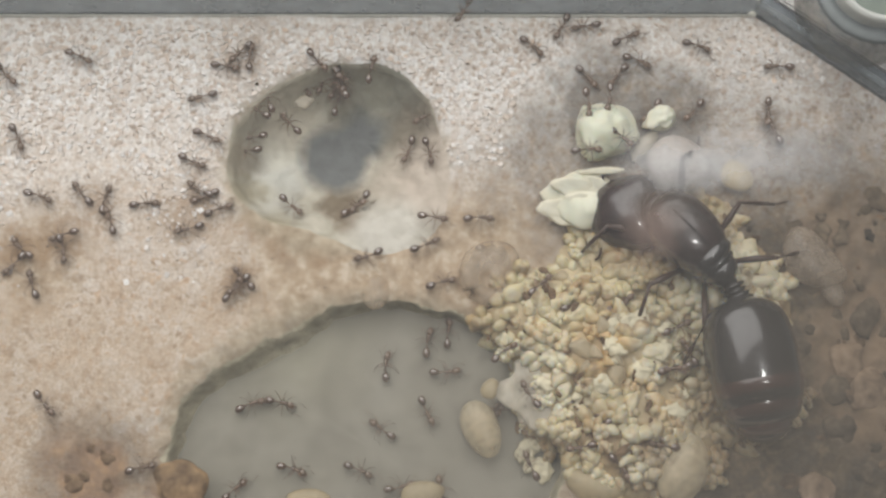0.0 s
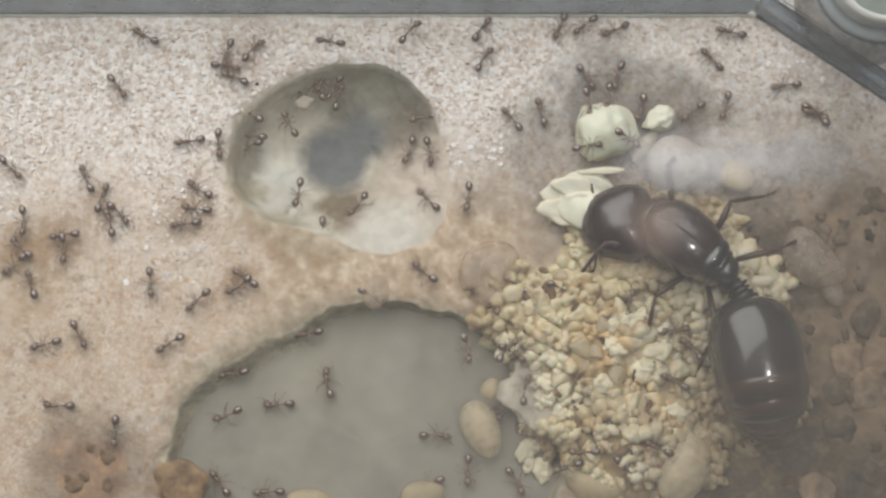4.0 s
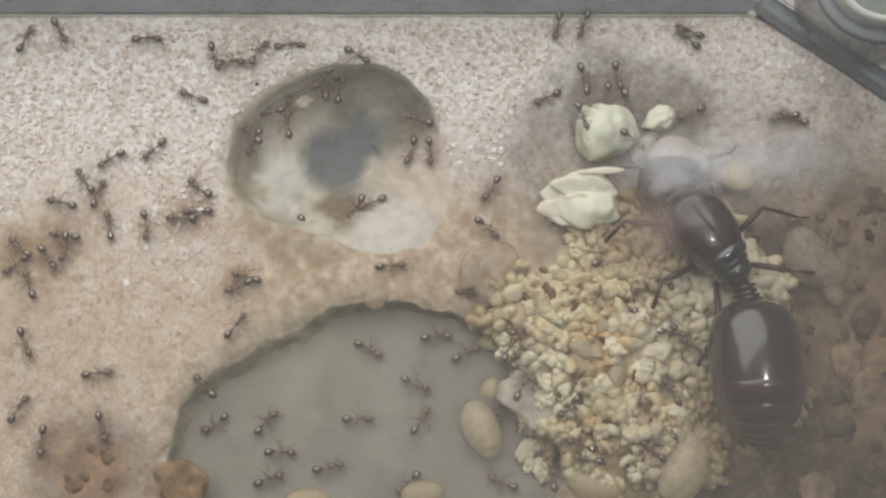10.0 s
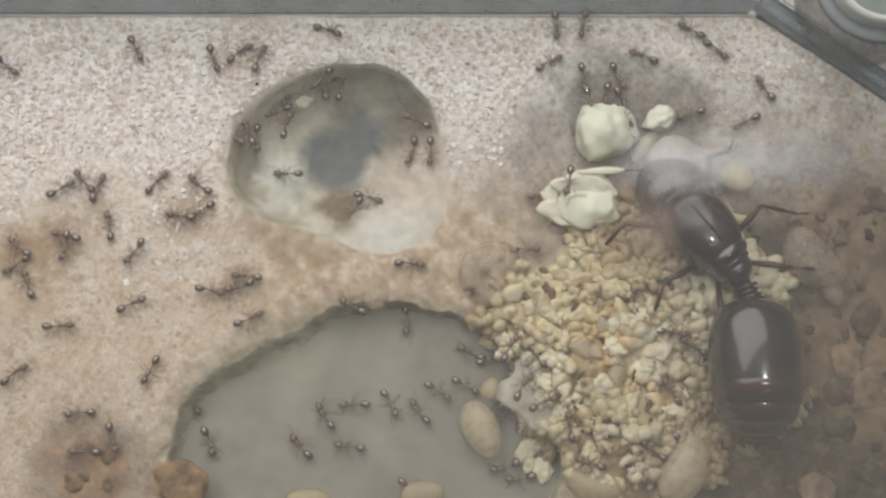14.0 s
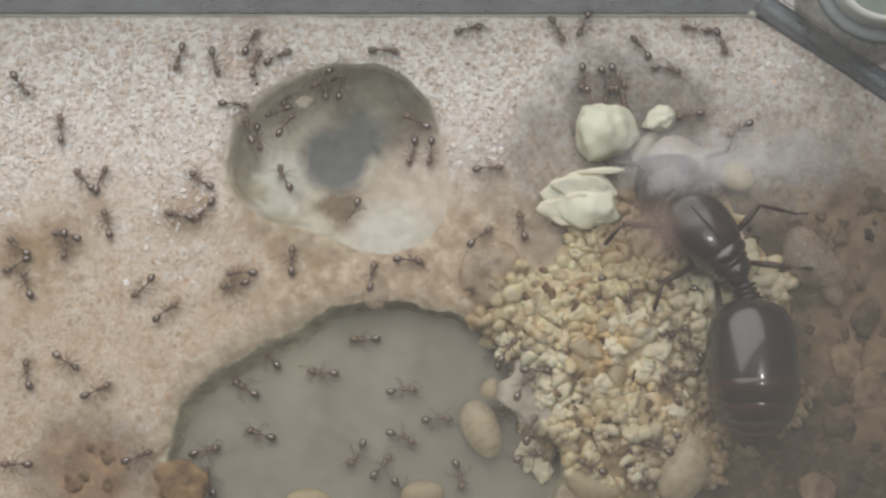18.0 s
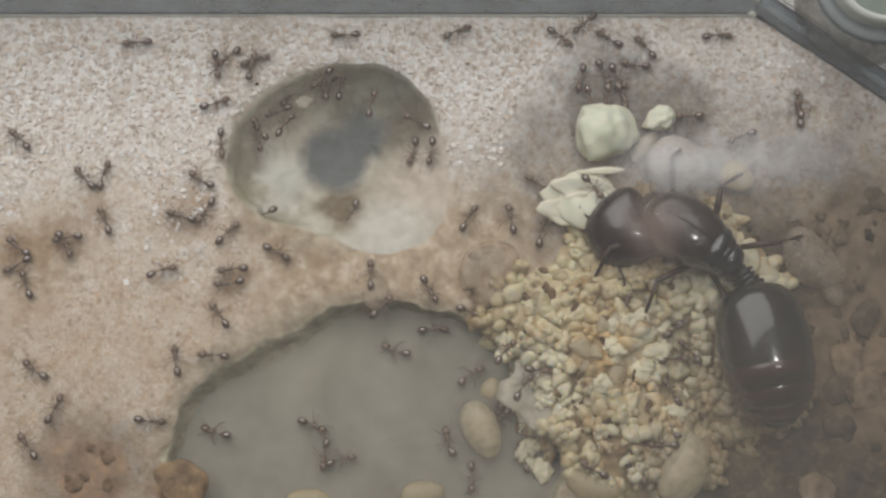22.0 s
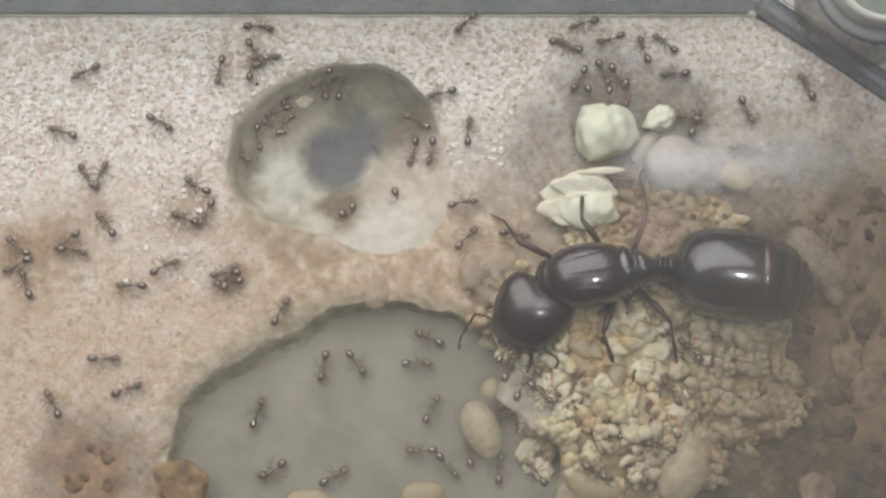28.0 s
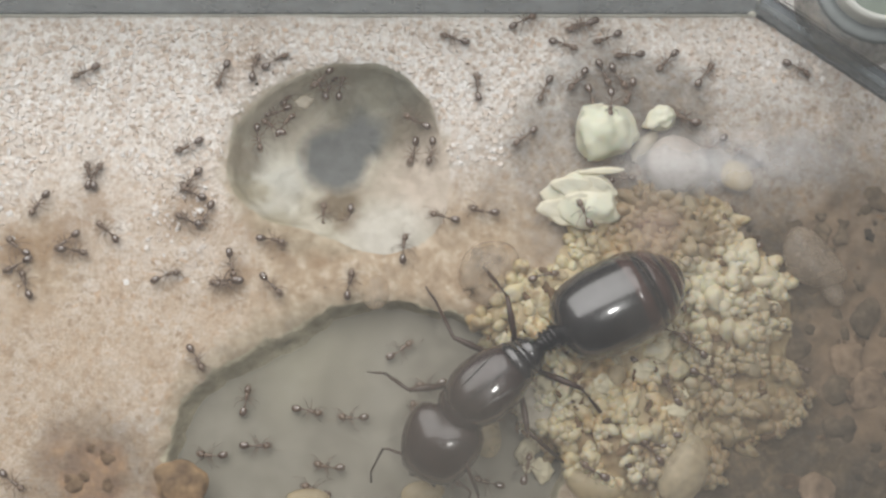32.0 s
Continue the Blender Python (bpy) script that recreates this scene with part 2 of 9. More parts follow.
ZONES = [(0.34, (0.29, 0.195, 0.085)), (0.42, (0.41, 0.315, 0.16)), (0.52, (0.50, 0.43, 0.255)), (0.66, (0.57, 0.52, 0.345))]


def larva_material():
    """Cream white, yellow and ochre by place in the heap, so that neighbours run together."""
    n = Nodes("larva")
    geo = n.n("NewGeometry")
    n.co = geo.outputs["Position"]
    c = n.ramp(n.noise(3.0, 5, 0.6), ZONES)
    c = n.mix(0.25, c, n.ramp(n.n("ObjectInfo").outputs["Random"], [(0.0, (0.42, 0.31, 0.16)), (0.25, (0.55, 0.47, 0.30)), (1.0, (0.70, 0.65, 0.49))]))
    c = n.mix(0.2, c, n.ramp(geo.outputs["Random Per Island"], [(0.0, (0.46, 0.34, 0.18)), (0.3, (0.62, 0.54, 0.36)), (1.0, (0.78, 0.73, 0.57))]))
    white = n.math("MAXIMUM", n.math("MAXIMUM", n.patch(6.3, -9.9, 2.2, 3.0, 3.0, 2.0), n.patch(14.6, -9.2, 1.6, 2.6, 3.0, 2.0)),
                   n.math("MAXIMUM", n.patch(20.6, -3.6, 3.2, 2.6, 2.0, 2.0), n.patch(12.6, -15.2, 1.0, 2.4, 2.5, 1.5)))
    c = n.mix(n.math("MULTIPLY", white, 0.65), c, (0.76, 0.72, 0.56))
    orange = n.math("MAXIMUM", n.patch(11.4, -7.7, 1.5, 1.6, 2.2, 1.5), n.math("MAXIMUM", n.patch(15.6, -11.6, 0.5, 1.8, 2.0, 1.2), n.patch(13.4, -10.4, 0.2, 1.2, 1.5, 1.2)))
    c = n.mix(n.math("MULTIPLY", orange, 0.75), c, (0.55, 0.38, 0.18))
    spots = n.n("MapRange", {"Value": n.noise(1.5, 5, 0.6), "From Min": 0.53, "From Max": 0.62}).outputs["Result"]
    c = n.mix(n.math("MULTIPLY", spots, n.math("SUBTRACT", 0.75, n.math("MULTIPLY", white, 0.45))), c, (0.40, 0.26, 0.12))
    grime = n.n("MapRange", {"Value": n.noise(2.3, 5, 0.6), "From Min": 0.55, "From Max": 0.65}).outputs["Result"]
    c = n.mix(n.math("MULTIPLY", grime, 0.75), c, (0.20, 0.13, 0.065))
    mud = n.math("MULTIPLY", n.math("MAXIMUM", n.patch(22.9, -12.2, 4.0, 5, 5.0, 2.0), n.patch(17.6, -17.5, 2.5, 4, 5.0, 2.0)), 0.45)
    c = n.mix(n.math("MAXIMUM", mud, n.math("MULTIPLY", n.patch(15.8, 2.6, 3.6, 3.0, 3.0, 2.0), 0.65)), c, (0.24, 0.17, 0.10))
    n.set(color=c, rough=0.5, sss=0.8)
    n.bsdf.inputs["Subsurface Radius"].default_value = (0.0013, 0.0010, 0.0006)
    n.bump(n.noise(0.4, 5), 0.08, 0.6)
    return n.mat


def refuse_material(name, dark, mid, pale):
    n = Nodes(name)
    n.co = n.n("NewGeometry").outputs["Position"]
    c = n.ramp(n.noise(1.6, 6, 0.65), [(0.34, dark), (0.5, mid), (0.68, pale)])
    n.set(color=c, rough=0.85, spec=0.3)
    n.bump(n.noise(0.8, 5, 0.6), 0.12, 0.7)
    return n.mat


SUBSTRATE = ground_material()
PLASTER = plain("olive_plaster", (0.42, 0.38, 0.275), 0.8, 0.5, 1.2, 0.25)
CHALK = plain("chalky_plaster", (0.66, 0.66, 0.6), 0.7, 0.15, 2.0, 0.08)
MESH_GREY = mesh_material()
ACRYLIC = plain("grey_acrylic", (0.15, 0.172, 0.19), 0.5, 0.4, 2.5, 0.05)
CLEAR_WALL = skin("clear_grey_plastic", (0.33, 0.38, 0.41), 0.70)
CLEAR = skin("translucent_larva_skin", (0.64, 0.53, 0.40), 0.75)
MILKY = skin("milky_larva_skin", (0.44, 0.36, 0.275), 0.58)
PINKISH = skin("pinkish_pupa_skin", (0.54, 0.475, 0.415), 0.25)
LARVA = larva_material()
SHRED = plain("seed_shred", (0.66, 0.60, 0.43), 0.65, 0.25, 0.9, 0.12)
PUPA = skin("pupa", (0.56, 0.46, 0.28), 0.45)
AMBER = skin("amber_pupa", (0.66, 0.57, 0.39), 0.55)
CORE = skin("pupa_core", (0.66, 0.52, 0.32), 0.4)
FILM = skin("wet_film", (0.72, 0.66, 0.54), 0.5)
FOOD = plain("seed_flesh", (0.77, 0.72, 0.555), 0.6, 0.2, 1.4, 0.05, sss=0.15)
CHITIN = plain("dark_brown_chitin", (0.105, 0.064, 0.041), 0.32, 0.3, 0.2, spec=0.4, coat=1.0, coat_ior=2.0, coat_rough=0.03)
CHITIN_RED = plain("brown_chitin", (0.155, 0.102, 0.066), 0.35, 0.35, 0.2, spec=0.6, coat=0.4, coat_ior=1.6, coat_rough=0.06)
LEG = plain("leg_chitin", (0.19, 0.125, 0.082), 0.35, 0.2, 0.2)
QUEEN_LEG = plain("queen_leg_chitin", (0.055, 0.030, 0.019), 0.35, 0.2, 0.5)
QUEEN_BLACK = plain("queen_black_chitin", (0.014, 0.012, 0.011), 0.25, 0.3, 1.2, 0.02, spec=0.8, coat=0.7, coat_ior=1.75, coat_rough=0.06)
QUEEN_RED = plain("queen_red_chitin", (0.028, 0.015, 0.012), 0.27, 0.6, 1.0, 0.05, spec=0.6, coat=0.5, coat_ior=1.7, coat_rough=0.08)
QUEEN_BAND = plain("queen_band_chitin", (0.050, 0.022, 0.016), 0.24, 0.5, 1.2, 0.03, spec=0.8, coat=0.6, coat_ior=1.7, coat_rough=0.06)
SPECK = plain("dark_speck", (0.10, 0.08, 0.065), 0.8, 0.4, 0.3)
TABLE = plain("table_top", (0.36, 0.36, 0.35), 0.6, 0.1, 40)
BROWN_LUMP = refuse_material("brown_crumb", (0.07, 0.045, 0.026), (0.15, 0.097, 0.056), (0.27, 0.185, 0.11))


# ---- box floor with two pits ----
def outline(cx, cy, rx, ry, lobes, dent=0.0):
    """Radius of a pit's rim by angle."""
    def radius(t):
        k = 1 + sum(a * math.cos(f * t + p) for f, a, p in lobes) - dent * math.exp(-((t - 2.4) / 0.4) ** 2)
        return k / math.sqrt((math.cos(t) / rx) ** 2 + (math.sin(t) / ry) ** 2)
    return (cx, cy), radius


PIT_SMALL = outline(-8.1, 6.9, 8.2, 7.3, [(1, 0.098, -0.58), (2, 0.058, 0.98), (3, 0.084, 2.57), (4, 0.026, -3.14), (11, 0.008, 0.3), (19, 0.006, 2.0)])
PIT_LARGE = outline(-5.21, -14.41, 14.4, 10.4, [(3, 0.025, 2.5), (7, 0.008, 1.0), (13, 0.008, 0.5), (23, 0.006, 1.7), (37, 0.005, 0.2), (53, 0.004, 1.1)], 0.08)


def relief(x, y):
    """Height of the floor: gentle waves and a bank of refuse."""
    z = 0.25 * noise.noise((x * 0.12, y * 0.12, 1.0)) + 0.10 * noise.noise((x * 0.5, y * 0.5, 4.0))
    for (cx, cy), rad in (PIT_SMALL, PIT_LARGE):
        r = math.hypot(x - cx, y - cy)
        if r < 17:
            gap = max(0.0, r - rad(math.atan2(y - cy, x - cx)))
            if gap < 1.3:
                z -= (0.3 + 0.25 * noise.noise((x * 0.7, y * 0.7, 2.0))) * (1 - gap / 1.3) ** 2
    d = math.hypot(x - 33, y + 8)
    bank = max(0, 1 - d / 20)
    return z + 0.5 * bank * (1 + noise.noise((x * 0.4, y * 0.4, 9.0))) + min(1, 2 * bank) * (0.26 * noise.noise((x * 0.9, y * 0.9, 5.0)) + 0.14 * noise.noise((x * 2.1, y * 2.1, 3.0)))


def ground():
    step = 0.25
    nx, ny = int(76 / step), int(68 / step)
    xs = [-40 + i * step for i in range(nx + 1)]
    ys = [-48 + j * step for j in range(ny + 1)]
    verts, dead = [], set()
    for j, y in enumerate(ys):
        for i, x in enumerate(xs):
            px, py = x, y
            for (cx, cy), rad in (PIT_SMALL, PIT_LARGE):
                dx, dy = x - cx, y - cy
                r, edge = math.hypot(dx, dy), rad(math.atan2(dy, dx))
                if r < edge - 0.5 * step:
                    dead.add(j * (nx + 1) + i)
                elif r < edge + 0.7 * step:
                    px, py = cx + dx / r * edge, cy + dy / r * edge
            verts.append((px * M, py * M, relief(px, py) * M))
    faces = []
    for j in range(ny):
        for i in range(nx):
            a = j * (nx + 1) + i
            f = (a, a + 1, a + nx + 2, a + nx + 1)
            if not any(k in dead for k in f):
                faces.append(f)
    me = bpy.data.meshes.new("floor")
    me.from_pydata(verts, [], faces)
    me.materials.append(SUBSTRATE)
    me.shade_smooth()
    return tagged(new("floor", me), "speckled pinkish beige granular nest floor", "floor", kind="structure")


def pit_ring(bm, pit, profile, rough=0.15, seg=160, wide=0.0):
    """A lofted pit wall; profile: (share of the rim's radius, depth)."""
    (cx, cy), rad = pit
    rings = []
    for k, (s, z) in enumerate(profile):
        row = []
        for i in range(seg):
            t = 2 * math.pi * i / seg
            lean = 1 + wide * math.exp(-((t - 2.35) / 0.55) ** 2)
            r = rad(t) * (1 - (1 - s) * lean)
            x, y = cx + r * math.cos(t), cy + r * math.sin(t)
            w = rough * noise.noise((x * 0.9, y * 0.9, z + 3)) if k > 1 else 0
            row.append(bm.verts.new((x + w, y + w, (relief(x, y) - 0.08 * (1 - k) if k < 2 else z + w))))
        rings.append(row)
    for a, b in zip(rings, rings[1:]):
        for i in range(seg):
            bm.faces.new((a[i], b[i], b[(i + 1) % seg], a[(i + 1) % seg]))
    return rings


def pits():
    bm = bmesh.new()
    pit_ring(bm, PIT_LARGE, [(1.035, 0), (1.0, 0), (0.993, -0.5), (0.985, -1.2), (0.975, -1.7), (0.96, -2.1)], wide=2.6)
    tagged(mesh_object("pit_wall_large", bm, PLASTER), "olive grey plaster rim of the round pit", "wall", kind="structure")
    bm = bmesh.new()
    pit_ring(bm, PIT_LARGE, [(0.985, -2.0), (0.96, -2.0), (0.6, -2.0), (0.3, -2.0), (0.001, -2.0)], 0.06)
    for v in bm.verts:
        v.co.z = min(v.co.z, -1.9)
    tagged(mesh_object("pit_floor_large", bm, MESH_GREY), "pale grey fine mesh floor of the round pit", "floor", kind="structure")
    small_pit()


def small_pit():
    """A crater: steep olive walls, a chalky slope and a tunnel mouth off its middle, its dark painted on in grey."""
    (cx, cy), rad = PIT_SMALL
    hx, hy = -8.26, 8.39
    seg, rows = 160, 16
    n = Nodes("chalky_crater")
    depth = n.n("SeparateXYZ", {"Vector": n.co}).outputs["Z"]
    c = n.ramp(n.noise(1.6, 6, 0.6), [(0.3, (0.37, 0.335, 0.26)), (0.5, (0.47, 0.435, 0.355)), (0.7, (0.56, 0.525, 0.445))])
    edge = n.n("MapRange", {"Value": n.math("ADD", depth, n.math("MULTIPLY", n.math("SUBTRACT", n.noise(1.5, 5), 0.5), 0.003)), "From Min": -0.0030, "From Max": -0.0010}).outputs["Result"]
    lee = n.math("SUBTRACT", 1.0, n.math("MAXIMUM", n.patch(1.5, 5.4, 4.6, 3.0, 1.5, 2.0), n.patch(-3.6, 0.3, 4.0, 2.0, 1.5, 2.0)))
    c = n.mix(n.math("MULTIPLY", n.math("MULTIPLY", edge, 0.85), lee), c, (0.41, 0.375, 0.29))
    # damp, chalky and muddy places of the slope; the dark upper right is painted shade
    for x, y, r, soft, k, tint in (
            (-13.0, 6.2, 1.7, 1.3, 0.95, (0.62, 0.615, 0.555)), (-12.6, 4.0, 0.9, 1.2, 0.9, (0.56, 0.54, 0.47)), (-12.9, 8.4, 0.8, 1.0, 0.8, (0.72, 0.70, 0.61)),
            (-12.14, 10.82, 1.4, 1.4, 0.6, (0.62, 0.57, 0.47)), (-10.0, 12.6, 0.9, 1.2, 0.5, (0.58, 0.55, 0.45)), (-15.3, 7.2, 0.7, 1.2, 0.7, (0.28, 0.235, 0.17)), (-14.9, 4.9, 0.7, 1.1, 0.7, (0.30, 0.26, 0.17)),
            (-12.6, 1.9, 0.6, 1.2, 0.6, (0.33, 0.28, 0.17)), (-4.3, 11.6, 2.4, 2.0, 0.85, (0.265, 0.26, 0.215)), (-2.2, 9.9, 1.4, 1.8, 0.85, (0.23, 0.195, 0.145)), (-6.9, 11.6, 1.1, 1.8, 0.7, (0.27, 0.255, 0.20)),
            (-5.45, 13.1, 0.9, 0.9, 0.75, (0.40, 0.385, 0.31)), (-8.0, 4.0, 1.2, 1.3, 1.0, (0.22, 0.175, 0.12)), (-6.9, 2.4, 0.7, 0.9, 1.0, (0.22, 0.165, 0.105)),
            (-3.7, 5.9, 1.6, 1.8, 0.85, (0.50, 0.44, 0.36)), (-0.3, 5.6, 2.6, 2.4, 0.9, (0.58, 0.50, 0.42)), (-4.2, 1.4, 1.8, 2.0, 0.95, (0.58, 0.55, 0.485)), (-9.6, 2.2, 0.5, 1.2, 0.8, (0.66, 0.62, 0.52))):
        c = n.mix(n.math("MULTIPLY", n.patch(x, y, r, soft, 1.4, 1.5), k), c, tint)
    # The mouth's darkness and its spread to the upper right are painted shade.
    mouth_shade = n.math("MAXIMUM", n.patch(-8.5, 8.3, 2.0, 1.2, 1.2, 2.0), n.patch(-6.4, 10.0, 1.2, 1.4, 1.2, 2.0))
    c = n.mix(mouth_shade, c, (0.165, 0.172, 0.168))
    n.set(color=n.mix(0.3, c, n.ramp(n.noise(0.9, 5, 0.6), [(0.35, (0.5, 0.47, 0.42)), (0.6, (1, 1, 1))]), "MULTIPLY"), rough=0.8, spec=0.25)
    n.bump(n.noise(1.4, 5, 0.55), 0.4, 0.8)
    bm = bmesh.new()
    rings = [[]]
    for i in range(seg):
        t = 2 * math.pi * i / seg
        x, y = cx + 1.04 * rad(t) * math.cos(t), cy + 1.04 * rad(t) * math.sin(t)
        rings[0].append(bm.verts.new((x, y, relief(x, y) - 0.08)))
    for k in range(rows + 1):
        u = k / rows
        row = []
        for i in range(seg):
            t = 2 * math.pi * i / seg
            rx, ry = cx + rad(t) * math.cos(t), cy + rad(t) * math.sin(t)
            hr = 2.7 * (1 + 0.10 * math.cos(3 * t + 1) + 0.06 * math.cos(4 * t) + 0.25 * max(0, -math.sin(t)) ** 3 + 0.12 * noise.noise((math.cos(t) * 2, math.sin(t) * 2, 1)))
            ix, iy = hx + hr * math.cos(t), hy + hr * math.sin(t)
            gentle = max(0.0, math.cos(t + 0.75))
            f = u ** 1.0
            x, y = rx + (ix - rx) * f, ry + (iy - ry) * f
            steep = 1 - (1 - u) ** 3.0
            z = -4.4 * (steep * (1 - gentle) + u ** 1.3 * gentle)
            w = (0.45 * noise.noise((x * 0.8, y * 0.8, 7.0)) + 0.22 * noise.noise((x * 2.0, y * 2.0, 3.0))) * math.sin(math.pi * u)
            for bx, by, br, bh in ((-12.79, 5.55, 1.8, 1.0), (-12.00, 3.46, 1.3, 0.6), (-5.47, 1.64, 2.0, 0.9), (-8.15, 11.77, 1.6, 0.7)):
                w += bh * math.exp(-((x - bx) ** 2 + (y - by) ** 2) / br ** 2) * math.sin(math.pi * u)
            row.append(bm.verts.new((x, y, z + w + (relief(x, y) + 0.01) * (1 - u) ** 4)))
        rings.append(row)
    for a, b in zip(rings, rings[1:]):
        for i in range(seg):
            bm.faces.new((a[i], b[i], b[(i + 1) % seg], a[(i + 1) % seg]))
    last = [v.co.copy() for v in rings[-1]]
    tagged(mesh_object("pit_wall_small", bm, n.mat), "olive rimmed crater with chalky white inner slope and painted-on upper shade", "wall", kind="structure")
    bm = bmesh.new()
    rings = []
    for k in (1.0, 0.85, 0.65, 0.4, 0.15, 0.01):
        rings.append([bm.verts.new((hx + (p.x - hx) * k, hy + (p.y - hy) * k, p.z * k + (1 - k) * -4.75)) for p in last])
    for a, b in zip(rings, rings[1:]):
        for i in range(seg):
            bm.faces.new((a[i], b[i], b[(i + 1) % seg], a[(i + 1) % seg]))
    tagged(mesh_object("pit_floor_small", bm, n.mat), "tunnel mouth in the crater, its shade painted dark grey", "floor", kind="structure")


def walls():
    hi = 7.9
    (x0, y0), (x1, y1), (x2, y2) = (-34.15, 18.39), (23.87, 18.44), (33.62, 11.35)
    d = Vector((x2 - x1, y2 - y1, 0))
    turn = Matrix.Translation((x1, y1, 0)) @ Matrix.Rotation(math.atan2(d.y, d.x), 4, "Z")
    bm = bmesh.new()
    box(bm, (-40, y1, -8), (x1 + 0.2, y1 + 6, hi), 0.2)
    clear_wall("wall_north", bm, "grey clear-plastic wall of the nest box")
    bm = bmesh.new()
    box(bm, (0, 0, -8), (d.length + 12, 0.5, 1.9), 0.1)
    bmesh.ops.transform(bm, matrix=turn, verts=bm.verts)
    clear_wall("wall_corner", bm, "slanting grey plastic corner wall of the nest box")
    # Added strips that hide the floor and stand in for the walls' shaded faces.
    for lo, top, m in (((-40, y1 + 0.03, -7.9), (x1 + 0.3, y1 + 6, 0.4), None), ((-0.2, 0.03, -7.9), (d.length + 12, 1.75, 0.5), turn)):
        bm = bmesh.new()
        box(bm, lo, top, 0.05)
        if m:
            bmesh.ops.transform(bm, matrix=m, verts=bm.verts)
        tagged(mesh_object("wall_footing", bm, ACRYLIC, False), "blue-grey opaque strip added behind the clear wall as its shaded face", "wall", kind="structure")
    bm = bmesh.new()
    box(bm, (0.3, 1.80, -0.3), (d.length + 12, 12, 0.9), 0.15)
    bmesh.ops.transform(bm, matrix=turn, verts=bm.verts)
    tagged(mesh_object("corner_shelf", bm, FROSTED, False), "pale frosted plastic corner plate", "plate", kind="structure")
    bm = bmesh.new()
    box(bm, (-40, y1 - 0.14, -0.4), (x1, y1 - 0.004, 0.22), 0.05)
    tagged(mesh_object("trim", bm, CHALK, False), "thin pale bead of sealant along the wall", "trim", kind="structure")
    for name, lo, top in (("wall_east", (36.2, -48, -8), (40, y2 - 6, hi)), ("wall_south", (-40, -50, -8), (40, -48.2, hi)), ("wall_west", (-42, -50, -8), (-40.2, y1 + 4, hi))):
        bm = bmesh.new()
        box(bm, lo, top, 0.2)
        clear_wall(name, bm, "grey plastic wall of the nest box")
    bm = bmesh.new()
    box(bm, (-42, -50, -9.5), (46, y1 + 12, -8.02))
    tagged(mesh_object("box_base", bm, ACRYLIC, False), "grey plastic base plate of the nest box", "floor", kind="structure")
    bm = bmesh.new()
    box(bm, (-110, -110, -12), (110, 110, -9.6))
    tagged(mesh_object("table", bm, TABLE, False), "plain table top under the nest box", "table", kind="structure")
    bm = bmesh.new()
    blob(bm, (x1 - 0.1, y1 - 0.05, 0.3), (0.32, 0.26, 0.25), seg=14, rings=8, rough=0.2, freq=1.5)
    tagged(mesh_object("glue_bead", bm, CHALK), "small whitish bead of glue in the wall corner", "glue")
    # a screw that holds the lid
    x, y = 31.7, 18.7
    screw = new("lid_screw")
    screw.matrix_basis = place(x, y, 5.3)

    def lathe(profile, seg=48):
        bm = bmesh.new()
        rings = [[bm.verts.new((r * math.cos(2 * math.pi * i / seg), r * math.sin(2 * math.pi * i / seg), z)) for i in range(seg)] for r, z in profile]
        for a, b in zip(rings, rings[1:]):
            for i in range(seg):
                bm.faces.new((a[i], a[(i + 1) % seg], b[(i + 1) % seg], b[i]))
        return bm
    bm = bmesh.new()
    tube(bm, [(0, 0, -4.35), (0, 0, 0.1)], [4.9, 4.9], 40)
    part("spacer", bm, TUBE, screw, "clear greenish plastic spacer tube")
    part("washer", lathe([(4.75, 0), (4.75, 0.3), (4.6, 0.45), (3.5, 0.5), (3.5, 0.1)]), DARK_PLASTIC, screw, "dark rubber washer")
    part("rim", lathe([(3.75, 0.2), (3.7, 1.4), (3.55, 1.8), (3.25, 1.75), (3.1, 1.2), (3.1, 0.9)]), WHITE_PLASTIC, screw, "whitish plastic ring")
    part("socket", lathe([(3.15, 1.0), (2.4, 0.8), (1.8, 1.1), (1.2, 0.7), (0.01, 0.7)]), GREEN_PLASTIC, screw, "grey-green hollow screw socket")
    tagged(screw, "round whitish plastic lid screw with dark washer", "screw")


def clear_wall(name, bm, label):
    tagged(mesh_object(name, bm, CLEAR_WALL, False), label, "wall", kind="structure")


FROSTED = plain("frosted_plastic", (0.78, 0.74, 0.71), 0.35, 0.45, 1.3, 0.3)
TUBE = skin("clear_tube", (0.45, 0.48, 0.48), 0.8)
DARK_PLASTIC = plain("dark_rubber", (0.17, 0.19, 0.19), 0.5, 0.2, 1.0)
WHITE_PLASTIC = plain("white_plastic", (0.6, 0.61, 0.57), 0.35, 0.2, 1.0)
GREEN_PLASTIC = plain("green_grey_plastic", (0.14, 0.17, 0.14), 0.4, 0.3, 1.0)
ground()
pits()
walls()


